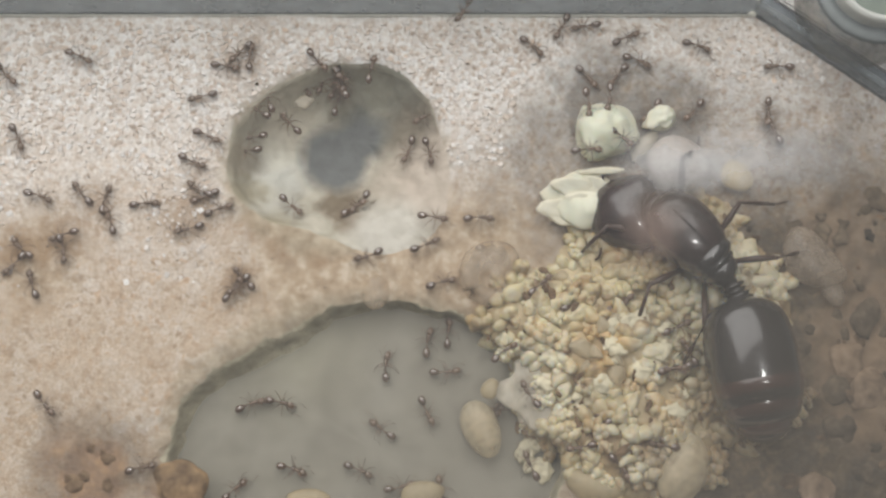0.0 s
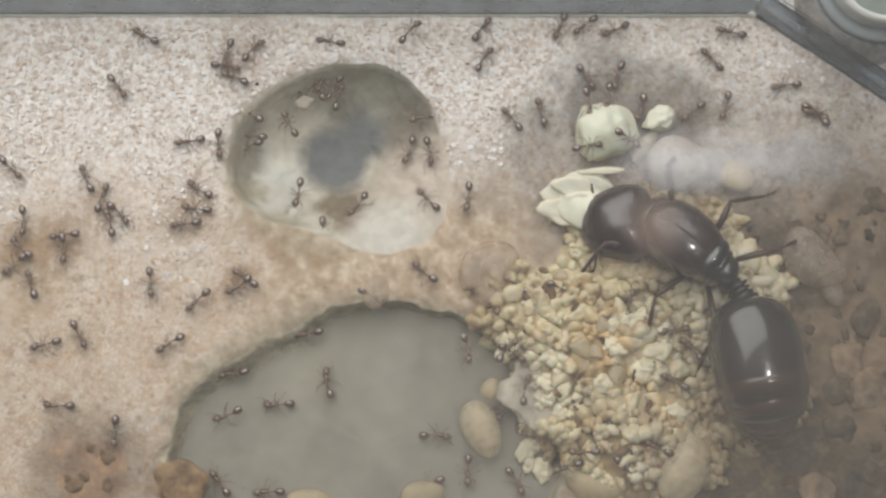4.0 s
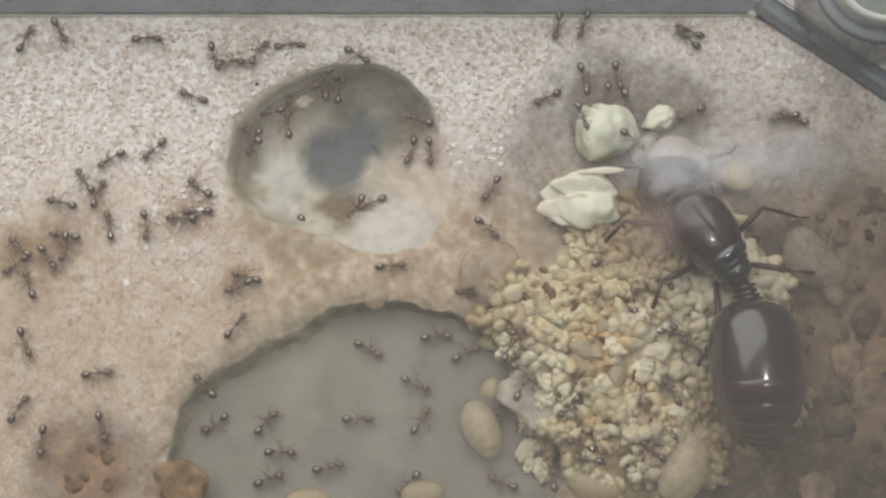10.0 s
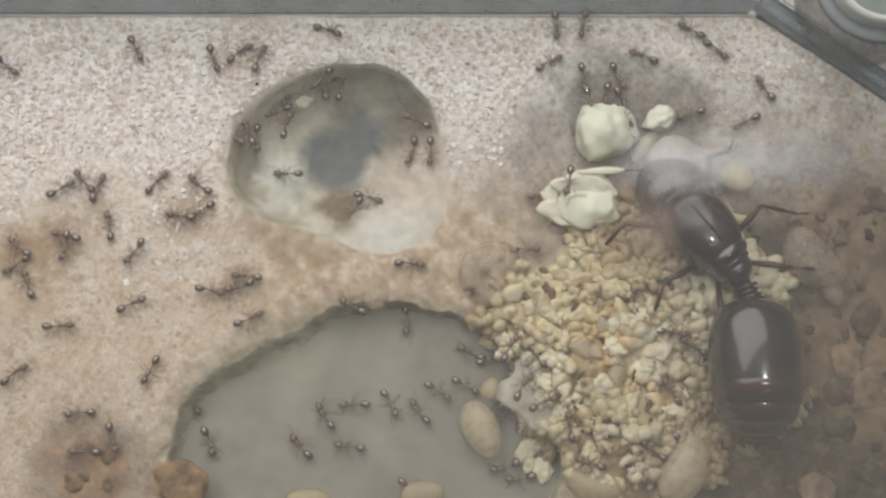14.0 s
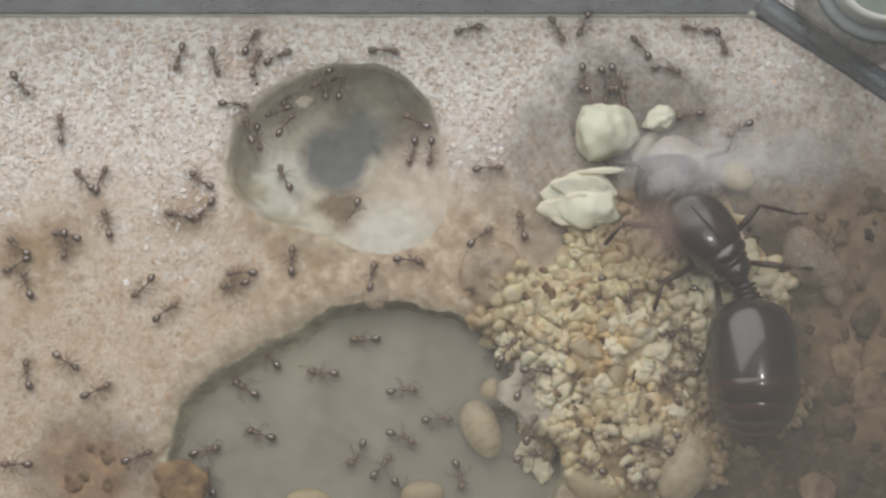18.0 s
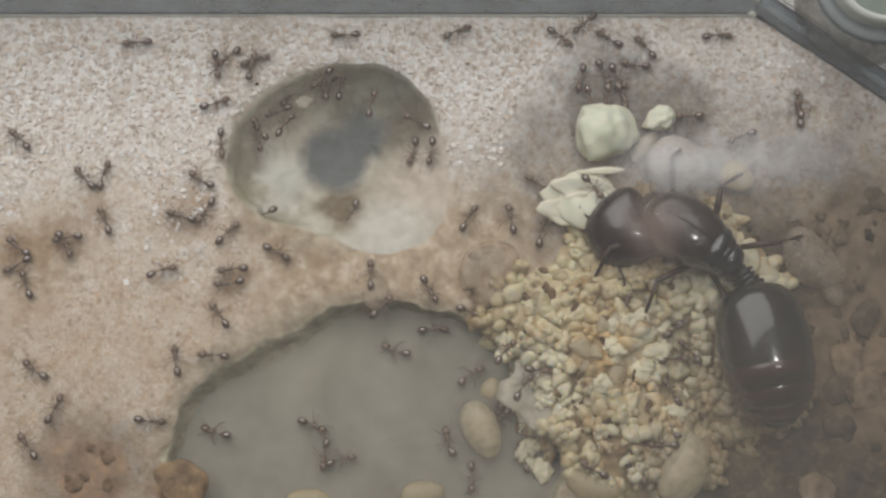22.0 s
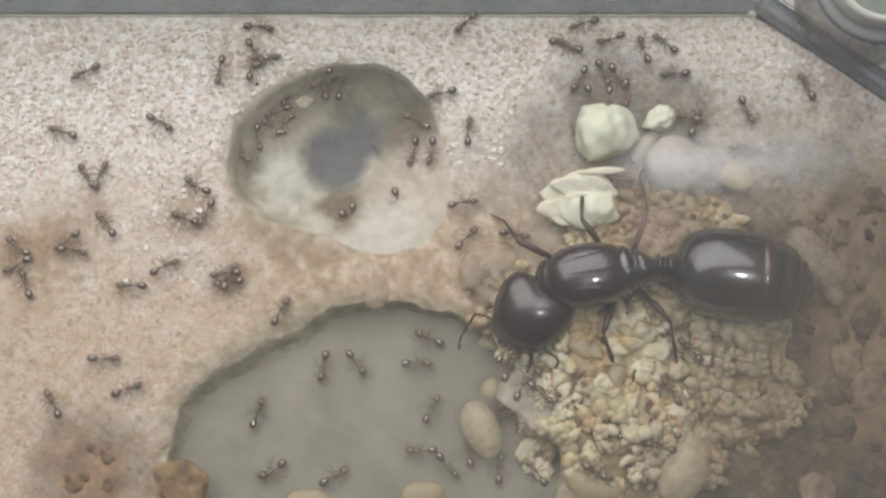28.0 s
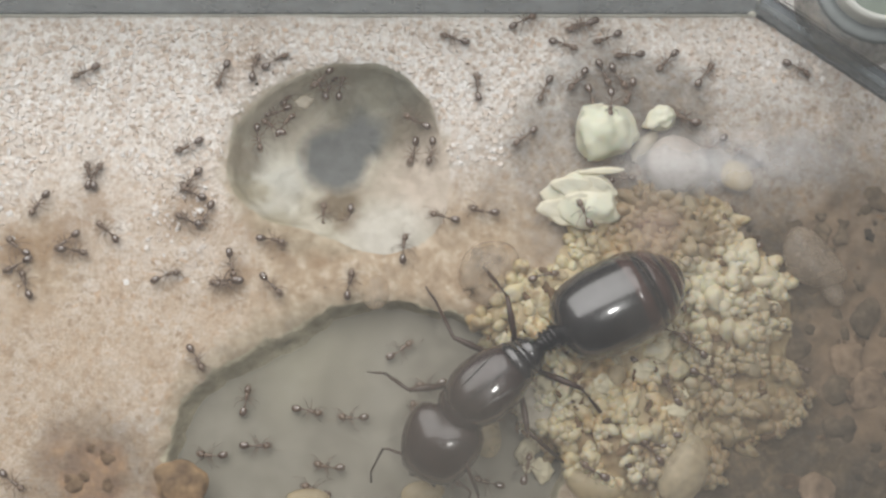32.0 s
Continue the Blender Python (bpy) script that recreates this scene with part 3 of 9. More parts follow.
def grains():
    """Flat angular chips strewn over the dry part of the floor, and dark specks between them."""
    rng = random.Random(31)
    n = Nodes("loose_grains")
    isl = n.n("NewGeometry").outputs["Random Per Island"]
    c = n.ramp(isl, [(0.0, (0.42, 0.35, 0.29)), (0.06, (0.58, 0.49, 0.41)), (0.3, (0.66, 0.585, 0.515)), (0.6, (0.74, 0.70, 0.66)), (0.9, (0.81, 0.80, 0.785)), (1.0, (0.68, 0.54, 0.42))])
    n.set(color=n.mix(0.3, c, n.ramp(n.noise(0.3), [(0.3, (0.6, 0.54, 0.49)), (0.7, (0.97, 0.96, 0.95))]), "MULTIPLY"), rough=0.7, spec=0.35)
    verts, faces, made = [], [], 0
    while made < 3600:
        x, y = rng.uniform(-35, 32), rng.uniform(-22, 17.8)
        if any(math.hypot(x - cx, y - cy) < rad(math.atan2(y - cy, x - cx)) + 0.3 for (cx, cy), rad in (PIT_SMALL, PIT_LARGE)):
            continue
        if math.hypot(x + 25, y + 17) < 5.5 or y < -3 or rng.random() < min(0.97, (13 - y) / 15):
            continue
        if math.hypot(x - 14, y - 7) < 9.5 or math.hypot(x + 27, y - 2) < 5 or -17 < x < 12 and -6 < y < 6.5 or x > 17 and y < 13 or x > 8 and rng.random() < (x - 8) / 30 + max(0, (10 - y) / 12):
            continue
        made += 1
        z, b, s = relief(x, y), len(verts), rng.choice((0.10, 0.14, 0.18, 0.22, 0.27))
        a0, corners = rng.uniform(0, 6.28), rng.choice((3, 4, 4, 5))
        tx, ty = rng.uniform(-0.35, 0.35), rng.uniform(-0.35, 0.35)
        for top in (0.07, -0.06):
            for i in range(corners):
                r, a = s * rng.uniform(0.6, 1.25), a0 + (i + rng.uniform(-0.25, 0.25)) * 6.283 / corners
                u, v = r * math.cos(a), r * math.sin(a)
                verts.append(((x + u) * M, (y + v) * M, (z + top + 0.02 + tx * u + ty * v) * M))
        faces.append(tuple(range(b, b + corners)))
        faces += [(b + i, b + corners + i, b + corners + (i + 1) % corners, b + (i + 1) % corners) for i in range(corners)]
    me = bpy.data.meshes.new("grains")
    me.from_pydata(verts, [], faces)
    me.materials.append(n.mat)
    tagged(new("loose_grains", me), "loose white and tan chips on the floor", "grains", kind="stuff")
    # tiny dark specks between the chips
    verts, faces = [], []
    while len(verts) < 5 * 420:
        x, y = rng.uniform(-34, 31), rng.uniform(-8, 17.8)
        if rng.random() < (14 - y) / 20 or any(math.hypot(x - cx, y - cy) < rad(math.atan2(y - cy, x - cx)) + 0.3 for (cx, cy), rad in (PIT_SMALL, PIT_LARGE)) or math.hypot(x - 14, y - 7) < 9.5:
            continue
        z, b, s, a0 = relief(x, y), len(verts), rng.uniform(0.04, 0.10), rng.uniform(0, 6.28)
        for i in range(4):
            r = s * rng.uniform(0.5, 1.3)
            verts.append(((x + r * math.cos(a0 + i * 1.57)) * M, (y + r * math.sin(a0 + i * 1.57)) * M, (z - 0.02) * M))
        verts.append((x * M, y * M, (z + s) * M))
        faces += [(b + i, b + (i + 1) % 4, b + 4) for i in range(4)]
    me = bpy.data.meshes.new("specks")
    me.from_pydata(verts, [], faces)
    me.materials.append(SPECK)
    tagged(new("dark_specks", me), "tiny dark specks of dirt on the floor", "dirt", kind="stuff")


grains()


# ---- ants ----
def leg_points(side, k, reach=1.0, lift=1.0):
    """Hip, knee, ankle and tip of a worker's leg; k is 0 front, 1 middle, 2 hind."""
    hip = (0.18 - 0.17 * k, side * 0.10, 0.02)
    out = [(0.42, 0.42), (0.0, 0.52), (-0.42, 0.45)][k]
    tip = [(0.75, 0.75), (-0.08, 1.0), (-0.95, 0.80)][k]
    return [hip, (hip[0] + out[0] * 0.6 * reach, side * (0.10 + out[1] * 0.7), 0.30 * lift), (hip[0] + out[0] * reach * 1.2, side * (0.1 + out[1] * 1.25), 0.05),
            (hip[0] + tip[0] * 0.85 * reach, side * tip[1], -0.42)]


def worker(seed):
    random.seed(seed)
    ant = new("worker_ant")
    bm = bmesh.new()
    blob(bm, (0.0, 0, 0), (0.34, 0.13, 0.14), seg=10, rings=7, shape=lambda p, q: q + Vector((0, 0, 0.05 * math.sin(p.x * 5))))
    blob(bm, (0.2, 0, 0.03), (0.17, 0.155, 0.15), seg=10, rings=6)
    part("thorax", bm, CHITIN_RED, ant)
    bm = bmesh.new()
    blob(bm, (-0.42, 0, 0.02), (0.09, 0.07, 0.12), seg=8, rings=5)
    blob(bm, (-0.58, 0, 0.0), (0.10, 0.09, 0.10), seg=8, rings=5)
    part("petiole", bm, CHITIN_RED, ant)
    bm = bmesh.new()
    blob(bm, (-0.42, 0, 0), (0.40, 0.28, 0.26), seg=12, rings=8, shape=lambda p, q: Vector((q.x, q.y * (1 - 0.15 * p.x), q.z)))
    part("gaster", bm, CHITIN, ant, "dark glossy rounded abdomen", place(-0.62, 0, 0.0, 0, random.uniform(-8, 8), random.uniform(-14, 14)))
    head = None
    bm = bmesh.new()
    blob(bm, (0.27, 0, 0), (0.29, 0.25, 0.20), seg=12, rings=8, shape=lambda p, q: Vector((q.x, q.y * (1 - 0.2 * p.x), q.z)))
    head = part("head", bm, CHITIN_RED, ant, "", place(0.33, 0, 0.02, 0, random.uniform(5, 15), random.uniform(-16, 16)))
    for side in (-1, 1):
        bm = bmesh.new()
        tube(bm, [(0.50, side * 0.10, 0.0), (0.66, side * 0.11, -0.03), (0.70, side * 0.02, -0.05)], [0.06, 0.045, 0.015], 5)
        part("mandible", bm, CHITIN_RED, head)
        a = random.uniform(0.8, 1.2)
        bm = bmesh.new()
        tube(bm, [(0.45, side * 0.12, 0.1), (0.62 * a, side * 0.45, 0.2), (0.95 * a, side * 0.42, 0.05), (1.15 * a, side * 0.36, -0.05)], [0.015, 0.014, 0.018, 0.022], 5)
        part("antenna", bm, LEG, head)
        bm = bmesh.new()
        blob(bm, (0.36, side * 0.24, 0.06), (0.05, 0.03, 0.05), seg=6, rings=4)
        part("eye", bm, CHITIN, head, "small black eye")
        for k in range(3):
            bm = bmesh.new()
            pts = leg_points(side, k, random.uniform(0.85, 1.15), random.uniform(0.8, 1.2))
            hip = Vector(pts[0])
            tube(bm, [Vector(p) - hip for p in pts], [0.04, 0.032, 0.022, 0.01], 5)
            part("leg", bm, LEG, ant, "", place(*hip, 0, 0, random.uniform(-9, 9)))
    return tagged(ant, "small dark brown worker ant with glossy gaster", "ant", "worker ants")


def tergite(p, v):
    """The first plate of the abdomen: blunt in front, cut off square behind."""
    k = (abs(p.x) ** 4 + (p.y * p.y + p.z * p.z) ** 2) ** -0.25 if p.length > 0 else 1
    k = 1 + (k - 1) * 0.55
    return Vector((max(v.x * k, -2.6 - 0.35 * (p.y * p.y + p.z * p.z)), v.y * k * 0.97, v.z * k * 0.95))


def queen():
    q = new("queen_ant")
    bm = bmesh.new()
    blob(bm, (0.1, 0, 0.25), (3.3, 2.35, 2.05), seg=32, rings=20, shape=lambda p, v: Vector((v.x, v.y * (1 + 0.06 * p.x) * (1 + 0.12 * math.sqrt(max(0, 1 - p.y * p.y)) * abs(p.x)), v.z * (1 - 0.1 * max(0, p.z) ** 4))))
    thorax = part("thorax", bm, QUEEN_RED, q, "dark reddish domed thorax")
    for side in (-1, 0, 1):
        bm = bmesh.new()
        arc = [(1.9 - 0.75 * i, side * (0.95 + 0.10 * i), 0) for i in range(6)]
        tube(bm, [(x, y, 0.21 + 2.05 * math.sqrt(max(0.0, 1 - ((x - 0.1) / 3.3) ** 2 - (y / 2.4) ** 2))) for x, y, z in arc], [0.02, 0.05, 0.06, 0.06, 0.05, 0.02], 6)
        part("ridge", bm, QUEEN_BLACK, thorax)
    bm = bmesh.new()
    blob(bm, (2.75, 0, -0.35), (1.2, 1.75, 1.35), seg=22, rings=14)
    part("pronotum", bm, QUEEN_RED, q, "reddish brown collar behind the head")
    bm = bmesh.new()
    blob(bm, (-2.35, 0, 0.45), (0.95, 1.75, 1.45), seg=24, rings=14)
    part("scutellum", bm, QUEEN_BLACK, q)
    bm = bmesh.new()
    blob(bm, (-3.05, 0, 0.15), (0.55, 1.5, 1.35), seg=20, rings=12)
    part("metanotum", bm, QUEEN_BLACK, q)
    bm = bmesh.new()
    blob(bm, (-3.6, 0, -0.15), (1.05, 1.35, 1.35), seg=20, rings=12, shape=lambda p, v: Vector((v.x, v.y * (1 + 0.15 * p.x), v.z)))
    part("propodeum", bm, QUEEN_BLACK, q)
    waist = part("petiole", bmesh_blobs([((-0.25, 0, -0.2), (0.5, 0.65, 0.6)), ((-0.62, 0, 0.05), (0.24, 0.95, 1.0)), ((-1.0, 0, 0.0), (0.24, 0.9, 0.95)), ((-1.38, 0, 0.0), (0.26, 0.98, 1.0)), ((-1.8, 0, -0.05), (0.45, 1.12, 1.05))]), QUEEN_BLACK, q, "ribbed narrow black waist", place(-4.3, 0, -0.3))
    bm = bmesh.new()
    blob(bm, (-4.5, 0, 0.3), (4.4, 3.35, 3.0), seg=44, rings=30, shape=tergite)
    gaster = part("gaster", bm, QUEEN_BLACK, q, "huge glossy black abdomen", place(-6.1, 0, -0.2))
    for i, (x, rx, r, mat) in enumerate(((-6.2, 1.75, 0.955, QUEEN_BAND), (-6.55, 2.1, 0.93, QUEEN_BLACK), (-7.5, 1.62, 0.85, QUEEN_BAND), (-7.7, 1.75, 0.82, QUEEN_BLACK), (-8.7, 1.3, 0.60, QUEEN_BAND), (-9.1, 1.2, 0.45, QUEEN_BLACK))):
        bm = bmesh.new()
        blob(bm, (x, 0, 0.25 - 0.12 * i), (rx, 3.35 * r, 3.0 * r), seg=36, rings=22, shape=lambda p, v: Vector((v.x, v.y * (1 + 0.10 * (1 - p.x * p.x) * p.x * p.x * 4), v.z)))
        part("abdominal_segment", bm, mat, gaster, "dark reddish abdominal band" if mat is QUEEN_BAND else "")
    bm = bmesh.new()

    def skull(p, v):
        notch = max(0.0, -p.x) * (1 - min(abs(p.y) * 1.3, 1)) * 0.5
        box_like = (p.x ** 4 + p.y ** 4 + 1e-6) ** -0.25 * math.hypot(p.x, p.y)
        k = 1 + (box_like - 1) * 0.42
        return Vector((v.x * k + notch, v.y * k * (1 - 0.15 * p.x), v.z * (1 - 0.12 * p.x * p.x)))
    blob(bm, (2.4, 0, 0), (2.8, 2.75, 1.8), seg=32, rings=20, shape=skull)
    head = part("head", bm, QUEEN_RED, q, "broad dark reddish brown head", place(3.7, 0, -0.5, 0, 12, 0))
    for side in (-1, 1):
        bm = bmesh.new()
        tube(bm, [(3.9, side * 1.4, -0.7), (4.7, side * 1.35, -1.0), (5.2, side * 0.8, -1.1), (5.3, side * 0.2, -1.2)], [0.7, 0.55, 0.4, 0.1], 8)
        part("mandible", bm, QUEEN_BLACK, head)
        bm = bmesh.new()
        blob(bm, (2.9, side * 2.15, 0.5), (0.5, 0.25, 0.45), seg=10, rings=7)
        part("eye", bm, QUEEN_BLACK, head, "small glossy black eye")
        bm = bmesh.new()
        tube(bm, [(4.0, side * 1.3, 0.4), (4.2, side * 3.1, 0.5), (4.4, side * 3.4, 0.3), (6.6, side * 3.6, -1.6), (7.4, side * 3.3, -2.2)], [0.10, 0.09, 0.09, 0.08, 0.10], 7)
        part("antenna", bm, QUEEN_LEG, head)
        for k in range(3):
            hip = Vector([(2.0, side * 1.7, -1.2), (-1.6, side * 1.6, -1.3), (-3.4, side * 1.2, -1.3)][k])
            knee = Vector([(1.9, side * 2.3, 1.1), (0.5, side * 2.9, 1.4), (-2.5, side * 2.1, 1.3)][k])
            heel = Vector([(1.6, side * 4.6, -1.5), (-1.5, side * 5.6, -1.5), (-4.1, side * 4.8, -1.5)][k])
            toe = Vector([(2.1, side * 5.8, -2.4), (-2.2, side * 7.0, -2.4), (-5.6, side * 5.9, -2.4)][k])
            bm = bmesh.new()
            tube(bm, [(0, 0, 0), knee * 0.55 + Vector((0, 0, 0.2)), knee], [0.18, 0.26, 0.15], 8)
            leg = part("leg", bm, QUEEN_LEG, q, "long thin dark brown leg", place(*hip))
            bm = bmesh.new()
            tube(bm, [knee, knee.lerp(heel, 0.5) + Vector((0, 0, 0.1)), heel], [0.12, 0.16, 0.10], 7)
            part("tibia", bm, QUEEN_LEG, leg)
            bm = bmesh.new()
            tube(bm, [heel, heel.lerp(toe, 0.5), toe], [0.09, 0.07, 0.04], 6)
            part("tarsus", bm, QUEEN_LEG, leg)
    return tagged(q, "very large glossy black-brown queen ant", "ant"), head, gaster, waist


def bmesh_blobs(items):
    bm = bmesh.new()
    for c, r in items:
        blob(bm, c, r, seg=18, rings=10)
    return bm


QUEEN, QUEEN_HEAD, QUEEN_GASTER, QUEEN_WAIST = queen()


# ---- lid ----
def lid():
    n = Nodes("hazy_lid_glass")
    film = n.math("MULTIPLY", n.patch(24.67, -11.51, 12, 22, 3.0, 8.0), 0.012)
    haze = n.math("ADD", film, n.math("ADD", n.math("MULTIPLY", n.noise(2.5, 6), 0.03), 0.03))
    for x, y, r, k in ((14.11, 4.44, 0.5, 0.16), (16.61, 4.24, 0.8, 0.24), (19.51, 4.44, 0.9, 0.20), (22.61, 4.84, 0.9, 0.16), (25.72, 5.04, 0.9, 0.10)):
        haze = n.math("ADD", haze, n.math("MULTIPLY", n.patch(x, y, r, 2.6, 1.6, 2.0, 1.3), k))
    clear = n.n("BsdfTransparent")
    veil = n.n("BsdfDiffuse", {"Color": (0.85, 0.87, 0.9, 1)})
    grime = n.n("BsdfDiffuse", {"Color": (0.13, 0.112, 0.088, 1)})
    smear = n.math("MULTIPLY", n.patch(27.0, -13.0, 5.0, 14.0, 4.0, 6.0), 0.36)
    smear = n.math("MAXIMUM", smear, n.math("MULTIPLY", n.patch(15.37, 2.05, 1.2, 3.2, 2.0, 2.5), 0.34))
    dirty = n.n("MixShader", {0: smear, 1: clear.outputs[0], 2: grime.outputs[0]})
    pink = n.n("BsdfDiffuse", {"Color": (0.42, 0.30, 0.25, 1)})
    dirty = n.n("MixShader", {0: n.math("MULTIPLY", n.patch(14.14, -0.11, 0.6, 2.0, 1.2, 2.0), 0.30), 1: dirty.outputs[0], 2: pink.outputs[0]})
    mist = n.n("BsdfDiffuse", {"Color": (0.31, 0.285, 0.235, 1)})
    dirty = n.n("MixShader", {0: n.math("MULTIPLY", n.patch(-0.88, -15.17, 5.0, 5.0, 2.0, 4.0), 0.16), 1: dirty.outputs[0], 2: mist.outputs[0]})
    a = n.n("MixShader", {0: haze, 1: dirty.outputs[0], 2: veil.outputs[0]})
    gloss = n.n("BsdfGlossy", {"Roughness": 0.2})
    fres = n.n("Fresnel", {"IOR": 1.45})
    m = n.n("MixShader", {0: n.math("MULTIPLY", fres.outputs[0], 0.12), 1: a.outputs[0], 2: gloss.outputs[0]})
    n.t.links.new(m.outputs[0], n.out.inputs["Surface"])
    bm = bmesh.new()
    bmesh.ops.create_grid(bm, x_segments=1, y_segments=1, size=1.0, matrix=Matrix.LocRotScale((-2, -15, 8.05), None, (38, 32.0, 1)))
    ob = tagged(mesh_object("lid_pane", bm, n.mat, False), "clear slightly fogged cover pane over the nest", "window", kind="structure")
    ob.visible_shadow = False


lid()


# ---- food ----
def lump(name, x, y, z, r, turn, mat, label, category, group="", rough=0.35, freq=1.4, cut=0.0, seg=16):
    bm = bmesh.new()
    blob(bm, (0, 0, 0), r, seg=seg, rings=seg * 3 // 4, rough=rough, freq=freq)
    if cut:
        for _ in range(9):
            d = Vector((random.uniform(-1, 1), random.uniform(-1, 1), random.uniform(-0.3, 1))).normalized()
            lim = cut * random.uniform(0.85, 1.05) * math.sqrt(sum((d[i] * r[i]) ** 2 for i in range(3)))
            for v in bm.verts:
                over = v.co.dot(d) - lim
                if over > 0:
                    v.co -= d * over * 0.75
        for v in bm.verts:
            v.co *= 1 + 0.12 * noise.noise(v.co * 1.1) + 0.03 * noise.noise(v.co * 3.1)
    ob = mesh_object(name, bm, mat)
    ob.matrix_basis = place(x, y, z, *turn)
    return tagged(ob, label, category, group)


random.seed(5)
lump("seed_chunk", 12.09, 8.67, 1.3, (2.7, 2.3, 1.9), (0, 8, 10), FOOD, "cream yellow chunk of seed flesh with ants", "food", rough=0.3, freq=1.2, cut=0.86, seg=40)
CHUNK = lump("seed_chunk", 10.18, 3.48, 0.8, (2.9, 2.2, 1.3), (0, -6, -20), FOOD, "folded cream chunk of seed flesh", "food", rough=0.35, freq=1.3, cut=0.9, seg=40)
for k, (x, y, z, a, b, rz) in enumerate(((-0.9, -1.3, 0.35, 1.9, 0.95, 12), (0.6, -0.5, 0.75, 1.7, 0.8, -8), (-0.5, 0.5, 0.95, 1.8, 0.75, 6), (0.9, 1.2, 0.8, 1.4, 0.6, -4))):
    bm = bmesh.new()
    blob(bm, (0, 0, 0), (a, b, 0.28), seg=24, rings=14, rough=0.4, freq=1.4, shape=lambda p, q: q + Vector((0, 0, 0.25 * p.y * p.y - 0.18 * p.x)))
    part("petal", bm, FOOD, CHUNK, "thin cream flap", place(x, y, z, 14, 4, rz))
lump("seed_crumb", 16.44, 9.84, 0.8, (1.35, 1.0, 0.8), (0, 0, 30), FOOD, "small whitish crumb of seed", "food", rough=0.45, freq=1.8, cut=0.85, seg=28)
lump("seed_sliver", 15.08, 7.84, 0.3, (1.5, 0.6, 0.3), (0, 0, 50), FILM, "pale translucent sliver of seed skin", "food", rough=0.3)
lump("seed_sliver", 11.63, 5.42, 2.0, (1.7, 0.28, 0.2), (0, 0, 3), FOOD, "thin white splinter on the seed chunk", "food", rough=0.2)


# ---- brood ----
def brood_height(x, y):
    best = 0.0
    for cx, cy, rx, ry, h in BROOD:
        e = ((x - cx) / rx) ** 2 + ((y - cy) / ry) ** 2
        best = max(best, h * (1 - e))
    return best


BROOD = ((11.35, -6.69, 7.0, 6.6, 1.9), (13.61, -13.21, 5.2, 5.4, 1.5), (20.90, -5.02, 4.6, 6.2, 1.5), (14.40, -1.66, 6.5, 4.0, 1.5), (7.27, -5.02, 4.5, 3.4, 1.2), (8.18, -11.40, 3.0, 3.6, 0.9), (16.61, 1.76, 5.5, 3.0, 0.9), (21.45, -10.38, 4.6, 4.2, 0.8), (16.38, -14.81, 3.6, 3.4, 1.0))


def larva_mesh(k):
    """0 to 2: plump bent grubs; 3 to 5: clumps of round young grubs grown together; 6: a curled grub; 7: a stout amber one."""
    rng = random.Random(40 + k)
    bm = bmesh.new()
    if k in (3, 4, 5):
        for i in range(5 + k):
            r = rng.uniform(0.20, 0.34)
            t, d = rng.uniform(0, 6.283), 0.62 * math.sqrt(rng.random())
            got = bmesh.ops.create_icosphere(bm, subdivisions=2, radius=1.0)["verts"]
            long, turn = rng.uniform(1.0, 1.45), rng.uniform(0, 3.14)
            for v in got:
                p = Vector((v.co.x * r * long, v.co.y * r, v.co.z * r))
                v.co = Matrix.Rotation(turn, 3, "Z") @ p + Vector((d * math.cos(t), d * math.sin(t), rng.uniform(-0.02, 0.02) + 0.30 - 0.3 * d))
    elif k == 6:
        pts = [(0.42 * math.cos(a), 0.42 * math.sin(a), 0.06 * math.sin(3 * a)) for a in [0.3 + 4.3 * i / 13 for i in range(14)]]
        tube(bm, pts, [0.10] + [0.20 + 0.05 * math.sin(3.14 * i / 13) + 0.02 * (i % 2) for i in range(1, 13)] + [0.08], 9)
    else:
        bmesh.ops.create_icosphere(bm, subdivisions=3, radius=1.0)
        long, wide = {0: (0.66, 0.42), 1: (0.52, 0.46), 2: (0.80, 0.36), 7: (0.68, 0.40)}[k]
        for v in bm.verts:
            p = v.co.copy()
            ring = 1 + 0.035 * math.cos(p.x * 16) + 0.38 * noise.noise(p * 1.2 + Vector((k * 9.0, 3.0, 1.0))) + 0.14 * noise.noise(p * 3.0 + Vector((k * 5.0, 1.0, 2.0)))
            v.co = Vector((p.x * long, p.y * wide * ring * (1 - 0.18 * p.x) + 0.28 * (p.x * p.x - 0.4) * long, p.z * wide * ring * (1 - 0.18 * p.x)))
    for v in bm.verts:
        v.co *= M
    me = bpy.data.meshes.new("larva")
    bm.to_mesh(me)
    bm.free()
    me.materials.append(AMBER if k == 7 else LARVA)
    me.shade_smooth()
    return me


